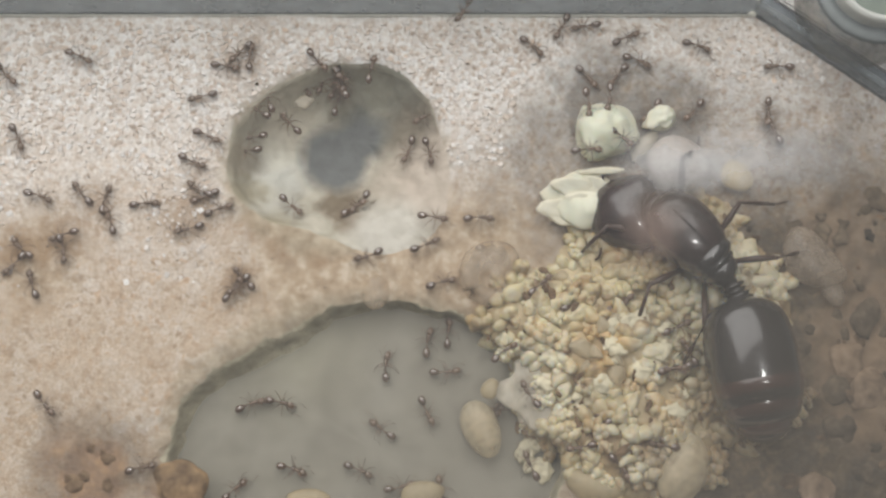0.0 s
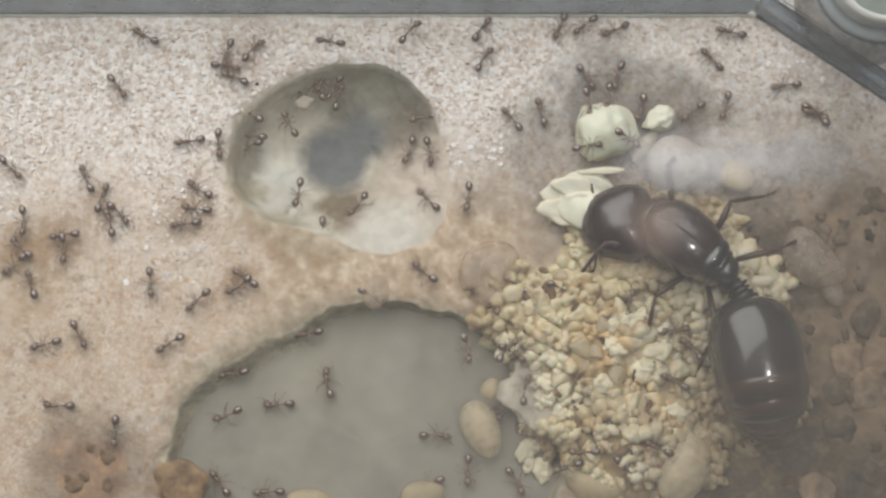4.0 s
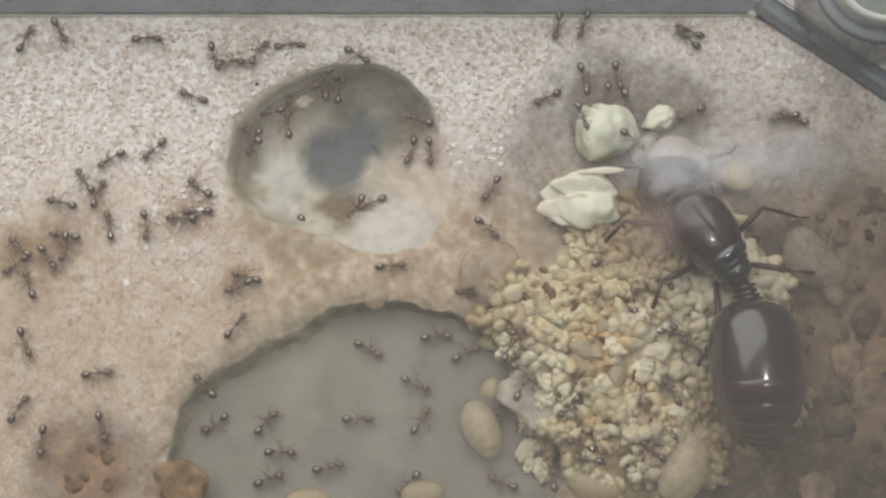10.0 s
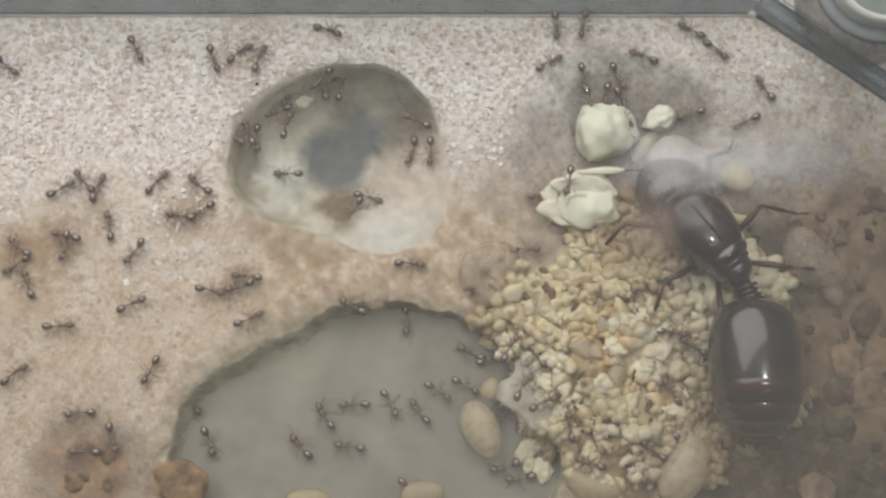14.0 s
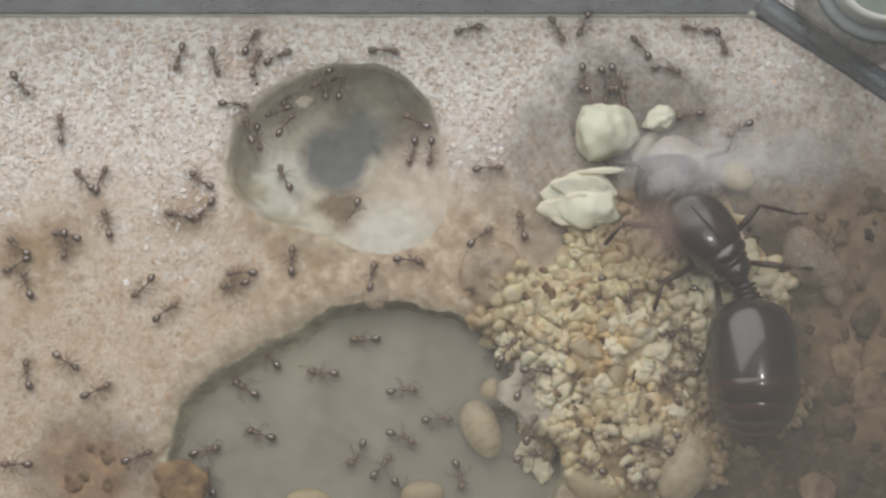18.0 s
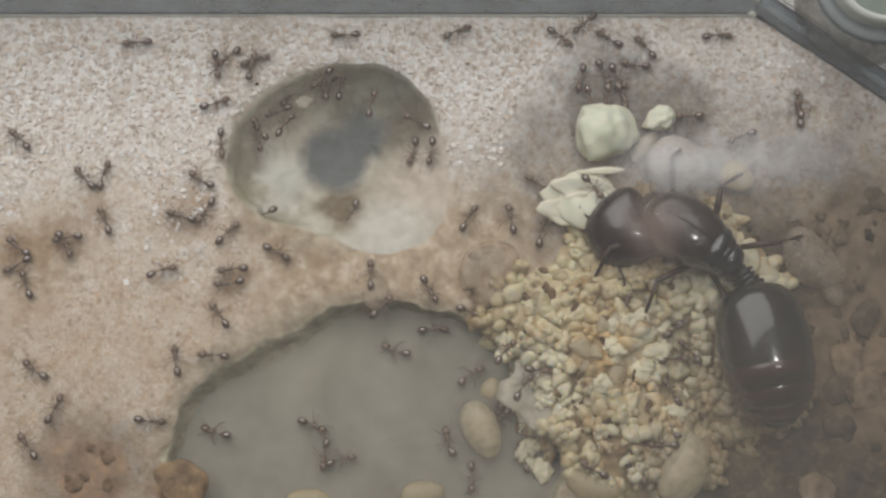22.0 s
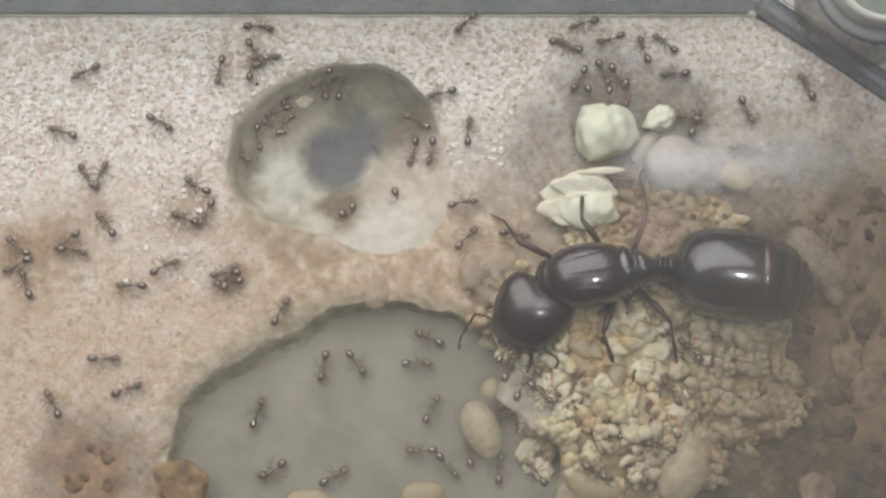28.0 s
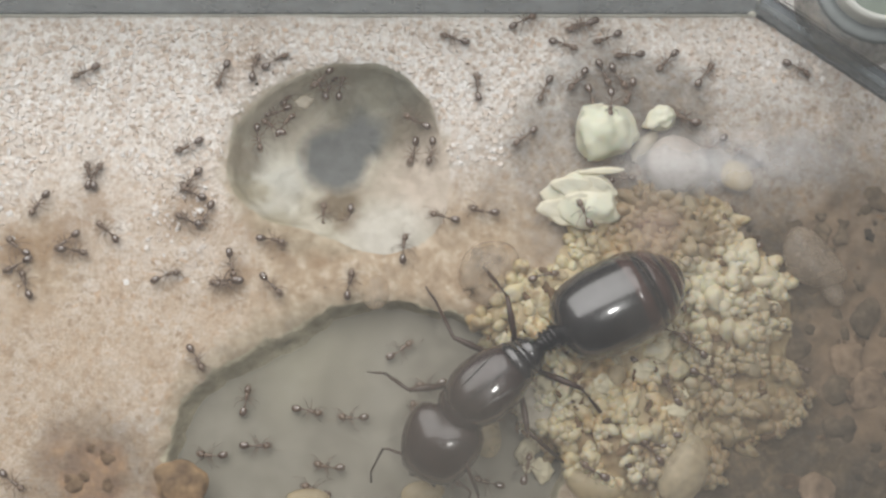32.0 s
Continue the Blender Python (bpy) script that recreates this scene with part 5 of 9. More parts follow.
    ((0, -29.8, 3.9, 0.5, -20), (1, -29.5, 3.5, 0.5, -30), (2, -30.0, 2.9, 0.5, -65), (3, -30.9, 2.1, 0.5, -89), (6, -31.0, 1.3, 0.5, -83), (7, -28.0, -5.0, 0.5, -86), (7.5, -26.7, -5.4, 0.5, -43), (8, -25.4, -5.7, 0.5, 0), (9, -17.3, -9.2, 0.5, 11), (9.33333, -17.1, -10.4, -0.2, -41), (9.66667, -16.9, -11.6, -0.8, -94), (10, -16.8, -12.9, -1.5, -146), (11, -17.1, -13.0, -1.5, -150), (11.5, -17.0, -13.1, -1.5, -106), (12, -16.8, -13.3, -1.5, -61), (13, -16.8, -13.1, -1.5, -44), (14, -16.9, -14.2, -1.5, -69), (15.5, -15.7, -15.9, -1.5, -119), (17, -14.5, -17.7, -1.5, -169), (17.5, -15.8, -17.2, -1.5, -210), (18, -17.0, -16.7, -1.5, -252), (18.5, -15.8, -17.2, -1.5, -295), (19, -14.6, -17.7, -1.5, -338), (21, -16.5, -16.8, -1.5, -271), (22, -16.8, -13.3, -1.5, -198), (22.5, -16.2, -15.1, -1.5, -257), (23, -15.5, -16.8, -1.5, -316), (24.6667, -14.5, -16.6, -1.5, -260), (26.3333, -13.5, -16.4, -1.5, -205), (28, -12.5, -16.2, -1.5, -149), (29, -17.2, -15.5, -1.5, -200), (30, -17.1, -15.3, -1.5, -177), (31, -16.5, -15.7, -1.5, -150), (32, -17.0, -15.0, -1.5, -184)),
    ((0, -21.9, 3.4, 0.5, 5), (0.333333, -22.0, 3.4, 0.5, 63), (0.666667, -22.1, 3.4, 0.5, 120), (1, -22.2, 3.4, 0.5, 178), (2, -26.6, -5.8, 0.5, 171), (3, -27.7, -8.8, 0.5, 182), (6, -29.3, -17.5, 0.5, 140), (7, -31.2, -12.8, 0.5, 108), (8, -28.9, -13.4, 0.5, 100), (10, -30.3, -11.6, 0.5, 59), (10.5, -30.0, -12.2, 0.5, 107), (11, -29.6, -12.8, 0.5, 154), (11.5, -30.2, -11.1, 0.5, 91), (12, -30.9, -9.3, 0.5, 27), (17, -30.2, -9.1, 0.5, 87), (22, -29.6, -8.9, 0.5, 146), (23, -31.3, -4.9, 0.5, 108), (24, -31.6, -4.4, 0.5, 106), (25, -26.8, -3.4, 0.5, 56), (30, -19.8, -1.0, 0.5, 19), (31, -19.8, -2.0, 0.5, 12), (32, -20.1, -2.0, 0.5, 21)),
    ((0, -16.4, 3.0, 0.5, 16), (0.333333, -16.8, 2.9, 0.5, 69), (0.666667, -17.2, 2.8, 0.5, 122), (1, -17.6, 2.7, 0.5, 175), (2, -18.0, 2.2, 0.5, 187), (2.5, -19.4, 0.7, 0.5, 249), (3, -20.8, -0.8, 0.5, 312), (4.5, -21.4, -3.9, 0.5, 243), (6, -22.0, -7.1, 0.5, 173), (7, -25.2, -4.7, 0.5, 110), (8, -28.8, -4.8, 0.5, 150), (9, -31.3, -5.3, 0.5, 164), (9.5, -30.1, -3.1, 0.5, 234), (10, -28.9, -0.9, 0.5, 303), (11, -26.1, -4.6, 0.5, 281), (12, -26.2, -4.6, 0.5, 293), (12.3333, -25.9, -4.6, 0.5, 345), (12.6667, -25.6, -4.6, 0.5, 398), (13, -25.3, -4.5, 0.5, 451), (14, -22.5, -4.1, 0.5, 381), (17, -20.3, -3.8, 0.5, 402), (18, -20.0, -4.6, 0.5, 394), (19, -16.9, -0.9, 0.5, 383), (20, -15.5, -2.1, 0.5, 397), (21, -17.2, -0.2, 0.5, 400), (23, -14.3, 1.8, 0.5, 404), (24, -15.0, 2.1, 0.5, 429), (25, -14.4, 1.2, 0.5, 387), (26.5, -10.7, 1.8, -0.8, 347), (28, -7.0, 2.4, -2.0, 306), (29, -7.7, 1.2, -0.6, 245), (29.3333, -8.1, 1.9, -1.1, 192), (29.6667, -8.6, 2.6, -1.5, 139), (30, -9.1, 3.2, -2.0, 86), (32, -9.1, 3.2, -2.0, 86)),
    ((0, -15.2, -2.9, 0.5, 58), (1, -15.2, -2.9, 0.5, 64), (1.33333, -15.2, -2.9, 0.5, 124), (1.66667, -15.2, -2.9, 0.5, 183), (2, -15.1, -2.9, 0.5, 243), (3, -17.9, -4.8, 0.5, 234), (6, -23.6, -9.3, 0.5, 176), (7, -27.8, -9.1, 0.5, 174), (8, -28.6, -10.7, 0.5, 177), (9, -31.2, -9.2, 0.5, 159), (9.5, -30.7, -8.2, 0.5, 227), (10, -30.2, -7.2, 0.5, 296), (10.5, -28.2, -8.8, 0.5, 337), (11, -26.2, -10.4, 0.5, 377), (11.5, -24.8, -12.0, 0.5, 329), (12, -23.4, -13.6, 0.5, 280), (13, -24.8, -12.9, 0.5, 233), (14, -26.2, -12.1, 0.5, 187), (15.3333, -25.7, -11.5, 0.5, 134), (16.6667, -25.2, -11.0, 0.5, 80), (18, -24.7, -10.4, 0.5, 27), (19, -21.5, -6.4, 0.5, 77), (19.5, -19.1, -5.5, 0.5, 24), (20, -16.6, -4.5, 0.5, -30), (21, -15.8, -2.4, 0.5, 35), (21.5, -16.1, -3.6, 0.5, 82), (22, -16.4, -4.8, 0.5, 130), (23, -19.0, -5.1, 0.5, 170), (24, -21.2, -5.8, 0.5, 165), (25, -21.5, -5.7, 0.5, 173), (28, -23.0, -2.8, 0.5, 180), (28.5, -22.4, -2.3, 0.5, 110), (29, -21.8, -1.7, 0.5, 40), (30, -17.1, -0.9, 0.5, -2), (30.5, -16.1, -1.2, 0.5, -44), (31, -15.0, -1.5, 0.5, -86), (32, -15.5, -1.4, 0.5, -76)),
    ((0, -5.7, -0.7, 0.5, 198), (0.5, -5.5, -2.1, 0.5, 266), (1, -5.3, -3.5, 0.5, 335), (2, -6.4, -5.4, -1.5, 261), (2.5, -6.8, -6.9, -1.5, 205), (3, -7.2, -8.3, -1.5, 149), (4.5, -9.5, -9.9, -1.5, 84), (6, -11.8, -11.4, -1.5, 19), (7, -6.6, -10.1, -1.5, 28), (8, -3.6, -9.1, -1.5, 13), (9, 2.4, -7.7, -1.5, 9), (10, 6.0, -9.4, 1.6, -36), (11, 6.3, -9.0, 1.6, -40), (12, 6.3, -8.9, 1.6, -45), (13, 7.9, -10.5, 1.6, 0), (14, 7.3, -11.3, 1.6, 24), (17, 10.2, -5.3, 1.6, 58), (18, 12.1, -3.7, 1.6, 5), (18.5, 11.7, -3.9, 1.6, -49), (19, 11.3, -4.1, 1.6, -103), (20, 10.9, -5.6, 1.6, -65), (21, 11.2, -5.7, 1.6, -46), (22, 11.1, -5.7, 1.6, -40), (23, 11.9, -5.5, 1.6, -66), (23.5, 10.7, -7.2, 1.6, -117), (24, 9.6, -8.9, 1.6, -168), (24.3333, 9.8, -8.8, 1.6, -114), (24.6667, 10.0, -8.7, 1.6, -60), (25, 10.2, -8.6, 1.6, -6), (28, 11.1, -16.3, 1.6, -26), (29, 11.7, -16.5, 1.6, -20), (31, 15.4, -11.9, 1.6, -14), (32, 18.8, -9.7, 1.6, -32)),
    ((0, 0.1, -2.5, 0.5, 16), (0.5, -0.2, -2.2, 0.5, -41), (1, -0.6, -1.9, 0.5, -99), (1.5, -2.8, -2.7, 0.5, -157), (2, -5.1, -3.6, 0.5, -215), (2.33333, -5.0, -3.3, 0.5, -274), (2.66667, -5.0, -3.0, 0.5, -333), (3, -4.9, -2.7, 0.5, -392), (6, -5.5, -6.3, -1.5, -375), (7, -5.6, -6.4, -1.5, -382), (8, -5.3, -6.5, -1.5, -380), (9, -2.6, -6.7, -1.5, -380), (10, 1.9, -7.4, -1.5, -333), (10.5, 2.0, -7.9, -1.5, -385), (11, 2.0, -8.4, -1.5, -436), (12, 1.2, -9.2, -1.5, -501), (13, 1.4, -8.9, -1.5, -427), (14, 1.9, -10.0, -1.5, -387), (17, 5.2, -9.5, 1.6, -312), (18, 6.9, -9.1, 1.6, -360), (18.3333, 6.7, -8.9, 1.6, -413), (18.6667, 6.6, -8.7, 1.6, -466), (19, 6.5, -8.5, 1.6, -518), (20, 6.1, -12.9, 1.6, -530), (20.5, 5.9, -13.9, 0.1, -490), (21, 5.8, -14.8, -1.5, -451), (22, 2.1, -16.8, -1.5, -450), (23, 5.9, -17.4, 0.4, -447), (23.5, 6.0, -17.0, 0.4, -484), (24, 6.0, -16.6, 0.5, -522), (25, 3.7, -17.6, -1.5, -558), (26.5, 3.9, -16.6, -1.5, -596), (28, 4.1, -15.7, -1.5, -634), (29, 4.6, -16.0, -1.5, -635), (29.3333, 4.6, -15.9, -1.5, -692), (29.6667, 4.6, -15.8, -1.5, -748), (30, 4.6, -15.8, -1.5, -805), (31, 3.9, -16.3, -1.5, -859), (32, 3.1, -16.9, -1.5, -914)),
    ((0, -0.5, 2.3, 0.5, -13), (1, -0.4, 2.6, 0.5, -43), (2, -0.4, 2.6, 0.5, -38), (2.33333, -0.4, 2.8, 0.5, 20), (2.66667, -0.4, 3.1, 0.5, 77), (3, -0.5, 3.3, 0.5, 134), (6, -2.8, 5.0, -2.0, 122), (7, -3.0, 4.1, -2.0, 155), (8, -5.3, 4.1, -2.0, 190), (9, -6.5, 3.3, -2.0, 217), (10, -5.6, 4.0, -2.0, 199), (11, -5.7, 4.3, -2.0, 148), (12, -5.6, 4.3, -2.0, 153), (13, -5.5, 4.5, -2.0, 156), (13.3333, -5.5, 4.5, -2.0, 97), (13.6667, -5.5, 4.4, -2.0, 38), (14, -5.5, 4.4, -2.0, -21), (17, 0.1, 3.7, 0.5, 5), (18, 3.6, 6.1, 0.5, 0), (19, 5.8, 7.7, 0.5, -8), (20, 4.0, 5.4, 0.5, 61), (21, 3.8, 13.5, 0.5, 64), (22, 1.3, 17.0, 0.5, 19), (23, 4.4, 15.3, 0.5, -44), (24, 7.4, 13.7, 0.5, -108), (25, -0.3, 12.1, 0.5, -162), (28, -0.3, 11.9, 0.5, -169), (28.3333, -0.1, 11.8, 0.5, -221), (28.6667, 0.1, 11.6, 0.5, -273), (29, 0.3, 11.5, 0.5, -325), (30, 7.3, 11.2, 0.5, -299), (30.5, 6.9, 9.8, 0.5, -234), (31, 6.5, 8.5, 0.5, -168), (32, 6.0, 8.4, 0.5, -146)),
    ((0, -1.1, 0.3, 0.5, 24), (1, 3.6, -0.2, 0.5, -10), (2, 3.7, -0.2, 0.5, -5), (2.5, 4.5, 2.9, 0.5, 46), (3, 5.2, 6.1, 0.5, 96), (6, 1.4, 12.6, 0.5, 157), (7, -2.2, 11.6, 0.5, 227), (7.5, -1.8, 11.9, 0.5, 293), (8, -1.4, 12.2, 0.5, 360), (9, 5.8, 9.8, 0.5, 398), (9.5, 8.0, 9.5, 1.7, 346), (10, 10.3, 9.1, 3.0, 294), (11, 13.1, 6.6, 3.0, 363), (12, 12.6, 5.9, 3.0, 360), (13, 12.2, 5.6, 3.0, 360), (13.3333, 13.1, 8.7, 2.2, 413), (13.6667, 14.1, 11.9, 1.3, 465), (14, 15.1, 15.0, 0.5, 518), (17, 15.1, 15.5, 0.5, 506), (18, 15.0, 15.8, 0.5, 488), (19, 15.0, 15.5, 0.5, 505), (19.3333, 15.0, 15.5, 0.5, 449), (19.6667, 15.0, 15.5, 0.5, 394), (20, 15.0, 15.4, 0.5, 338), (21, 17.8, 15.6, 0.5, 399), (21.5, 16.6, 15.7, 0.5, 446), (22, 15.3, 15.8, 0.5, 492), (23, 15.2, 15.4, 0.5, 474), (23.3333, 15.2, 15.4, 0.5, 533), (23.6667, 15.2, 15.4, 0.5, 591), (24, 15.2, 15.5, 0.5, 650), (25, 16.8, 14.7, 0.5, 692), (26, 16.8, 15.2, 0.5, 749), (27, 16.8, 15.6, 0.5, 807), (28, 16.8, 16.1, 0.5, 864), (29, 16.0, 17.1, 0.5, 902), (30, 17.3, 16.2, 0.5, 943), (31, 16.7, 14.6, 0.5, 949), (32, 16.9, 14.4, 0.5, 948)),
    ((0, 2.9, 2.3, 0.5, 0), (0.333333, 2.9, 2.4, 0.5, -52), (0.666667, 2.9, 2.5, 0.5, -103), (1, 2.9, 2.7, 0.5, -155), (2, 1.0, 0.3, 0.5, -81), (2.33333, 0.6, -0.4, 0.5, -132), (2.66667, 0.2, -1.1, 0.5, -182), (3, -0.2, -1.9, 0.5, -232), (6, -3.7, -1.2, 0.5, -183), (7, -3.9, -1.2, 0.5, -186), (8, -4.3, -0.4, 0.5, -115), (8.5, -4.0, -0.8, 0.5, -56), (9, -3.6, -1.3, 0.5, 3), (10, -0.3, -6.2, -1.5, 6), (10.3333, -0.5, -6.1, -1.5, 61), (10.6667, -0.8, -6.1, -1.5, 115), (11, -1.1, -6.1, -1.5, 169), (11.3333, -1.3, -6.6, -1.5, 110), (11.6667, -1.5, -7.2, -1.5, 52), (12, -1.7, -7.8, -1.5, -7), (13, -1.5, -9.7, -1.5, -36), (14, -0.1, -10.4, -1.5, -34), (15.5, -0.2, -11.4, -1.5, -91), (17, -0.4, -12.3, -1.5, -149), (17.3333, -0.3, -12.3, -1.5, -98), (17.6667, -0.3, -12.3, -1.5, -48), (18, -0.2, -12.3, -1.5, 3), (19, 2.8, -12.2, -1.5, 23), (20, 3.1, -12.1, -1.5, 31), (20.5, 3.3, -12.1, -1.5, 105), (21, 3.4, -12.1, -1.5, 180), (21.5, 2.8, -10.5, -1.5, 107), (22, 2.2, -9.0, -1.5, 34), (22.3333, 2.2, -8.6, -1.5, -17), (22.6667, 2.2, -8.3, -1.5, -68), (23, 2.2, -7.9, -1.5, -118), (23.5, 3.1, -10.0, -1.5, -51), (24, 4.0, -12.0, -1.5, 16), (25, 3.9, -12.0, -1.5, 17), (28, 4.4, -11.9, -1.5, 13), (29, 6.2, -14.7, 0.4, 30), (30, 3.8, -12.7, -1.5, 65), (31, 0.1, -10.4, -1.5, 99), (31.5, -0.5, -10.2, -1.5, 143), (32, -1.1, -9.9, -1.5, 186)),
    ((0, 3.8, -0.2, 0.5, -10), (1, 6.1, 1.1, 0.5, -6), (2, 7.5, 0.1, 0.5, -6), (3, 9.0, -1.6, 1.6, -3), (4.5, 8.5, -4.4, 1.6, -42), (6, 7.9, -7.1, 1.6, -80), (6.5, 9.4, -6.3, 1.6, -137), (7, 10.9, -5.4, 1.6, -193), (7.5, 9.1, -3.6, 1.6, -258), (8, 7.4, -1.8, 1.6, -323), (9, 10.8, -1.9, 1.6, -379), (10, 14.6, -1.0, 1.6, -323), (11, 15.9, -2.6, 1.6, -347), (12, 16.2, -0.8, 1.6, -374), (13, 16.0, -1.8, 1.6, -379), (13.3333, 17.1, -2.2, 1.6, -430), (13.6667, 18.2, -2.7, 1.6, -481), (14, 19.3, -3.1, 1.6, -532), (17, 15.9, -5.5, 1.6, -518), (17.5, 17.5, -4.6, 1.6, -450), (18, 19.1, -3.6, 1.6, -382), (19, 19.1, -3.6, 1.6, -382), (20, 19.1, -3.6, 1.6, -382), (20.5, 22.1, 2.8, 1.0, -322), (21, 25.2, 9.2, 0.4, -262), (23, 27.0, 11.4, 0.5, -264), (24, 20.1, 13.5, 0.5, -211), (24.3333, 20.7, 12.9, 0.5, -270), (24.6667, 21.2, 12.3, 0.5, -329), (25, 21.8, 11.6, 0.5, -388), (26.5, 20.4, 10.8, 0.5, -338), (28, 19.0, 9.9, 0.5, -288), (28.5, 19.3, 11.4, 0.5, -331), (29, 19.6, 12.9, 0.5, -373), (30, 22.5, 12.4, 0.5, -410), (30.5, 20.6, 11.0, 0.5, -469), (31, 18.6, 9.6, 0.5, -528), (32, 18.0, 10.0, 0.5, -563)),
    ((0, -6.6, 3.8, -2.0, 27), (1, -6.5, 2.2, -2.0, 89), (2, -6.4, 2.6, -2.0, 81), (2.33333, -6.5, 2.6, -2.0, 25), (2.66667, -6.5, 2.6, -2.0, -31), (3, -6.6, 2.6, -2.0, -87), (6, -14.8, -1.9, 0.5, -99), (6.5, -13.0, -1.3, 0.5, -57), (7, -11.2, -0.8, 0.5, -14), (8, -8.6, -2.6, 0.5, -4), (9, -8.4, -4.1, 0.5, -37), (10, -5.3, -7.3, -1.5, -32), (11, -2.0, -7.7, -1.5, 4), (12, 1.7, -7.5, -1.5, -27), (13, -0.4, -6.4, -1.5, -34), (13.3333, 0.4, -6.7, -1.5, -93), (13.6667, 1.1, -7.1, -1.5, -152), (14, 1.9, -7.4, -1.5, -211), (17, -4.6, -5.5, -1.5, -229), (18, -6.0, -6.5, -1.5, -181), (18.5, -6.6, -5.2, -0.5, -235), (19, -7.3, -3.8, 0.4, -289), (20, -6.3, -2.4, 0.5, -315), (20.5, -6.6, -2.4, 0.5, -384), (21, -6.9, -2.4, 0.5, -452), (21.5, -5.6, -3.3, 0.5, -385), (22, -4.3, -4.2, 0.5, -318), (23, -0.9, -6.0, -1.5, -331), (23.5, 0.5, -7.3, -1.5, -392), (24, 1.9, -8.7, -1.5, -453), (24.3333, 1.9, -8.6, -1.5, -399), (24.6667, 2.0, -8.4, -1.5, -346), (25, 2.0, -8.3, -1.5, -293), (28, 4.8, -8.7, 1.6, -297), (29, 0.9, -2.4, 0.4, -270), (30, -1.7, -1.7, 0.5, -204), (31, -0.4, -1.9, 0.5, -274), (32, -0.1, 2.4, 0.5, -199)),
    ((0, -11.4, 3.7, -2.0, -39), (1, -11.4, 3.5, -2.0, -37), (1.33333, -11.0, 3.4, -2.0, -91), (1.66667, -10.6, 3.3, -2.0, -145), (2, -10.2, 3.2, -2.0, -199), (2.5, -12.6, 0.2, -0.8, -161), (3, -14.9, -2.8, 0.5, -123), (6, -20.7, -5.4, 0.5, -168), (6.33333, -20.3, -6.4, 0.5, -112), (6.66667, -20.0, -7.4, 0.5, -55), (7, -19.6, -8.3, 0.5, 2), (8, -14.8, -5.4, 0.5, 48), (9, -14.9, -5.5, 0.5, 49), (10, -14.9, -5.6, 0.5, 53), (11, -14.8, -6.3, 0.5, 39), (12, -14.9, -6.0, 0.5, 48), (13, -14.7, -5.4, 0.5, 46), (14, -13.9, -5.2, 0.5, 26), (15, -13.3, -6.2, -0.2, -33), (16, -12.7, -7.1, -0.8, -92), (17, -12.2, -8.1, -1.5, -150), (18, -13.0, -7.7, -1.5, -220), (19, -16.7, -4.4, 0.4, -213), (20, -19.3, -2.2, 0.5, -275), (21, -16.6, 7.2, 0.5, -268), (22, -17.0, 11.2, 0.5, -340), (23, -14.7, 11.5, 0.5, -360), (24, -15.8, 11.1, 0.5, -343), (25, -15.7, 11.7, 0.5, -311), (26.5, -14.9, 13.4, 0.5, -362), (28, -14.2, 15.1, 0.5, -413), (29, -7.7, 13.6, -2.0, -345), (29.5, -4.3, 13.6, -0.8, -390), (30, -1.0, 13.5, 0.5, -434), (31, 5.4, 14.0, 0.5, -360), (31.5, 6.5, 13.0, 0.5, -417), (32, 7.6, 12.1, 0.5, -473)),
    ((0, -4.2, -8.3, -1.5, 85), (0.5, -4.2, -7.0, -1.5, 40), (1, -4.2, -5.6, -1.5, -4), (1.33333, -4.1, -5.6, -1.5, 50), (1.66667, -4.1, -5.6, -1.5, 104), (2, -4.0, -5.6, -1.5, 158), (3, -6.2, -6.0, -1.5, 197), (6, -16.2, -7.1, 0.4, 157), (6.5, -16.5, -8.4, -0.5, 220), (7, -16.7, -9.7, -1.5, 283), (8, -14.3, -11.7, -1.5, 219), (8.5, -14.2, -12.5, -1.5, 277), (9, -14.1, -13.3, -1.5, 335), (10, -11.6, -14.7, -1.5, 358), (11, -10.4, -15.5, -1.5, 384), (12, -6.1, -11.7, -1.5, 346), (12.3333, -6.4, -11.9, -1.5, 294), (12.6667, -6.8, -12.2, -1.5, 242), (13, -7.1, -12.4, -1.5, 191), (14, -8.8, -12.0, -1.5, 123), (15, -9.0, -11.9, -1.5, 68), (16, -9.2, -11.8, -1.5, 13), (17, -9.4, -11.7, -1.5, -42), (17.5, -7.9, -13.4, -1.5, -83), (18, -6.3, -15.1, -1.5, -123), (19, -7.1, -16.8, -1.5, -108), (19.5, -7.4, -16.6, -1.5, -40), (20, -7.7, -16.5, -1.5, 28), (21, -5.8, -15.6, -1.5, 47), (22, -7.2, -15.2, -1.5, 15), (23, -4.6, -14.0, -1.5, -48), (24, 0.0, -14.1, -1.5, -55), (24.3333, -0.1, -13.8, -1.5, -3), (24.6667, -0.3, -13.5, -1.5, 49), (25, -0.4, -13.2, -1.5, 100), (28, -0.8, -11.4, -1.5, 62), (29, -1.3, -10.4, -1.5, 84), (30, -2.3, -10.0, -1.5, 34), (30.3333, -2.1, -10.0, -1.5, 85), (30.6667, -1.9, -9.9, -1.5, 136), (31, -1.7, -9.9, -1.5, 187), (32, -6.8, -12.3, -1.5, 178)),
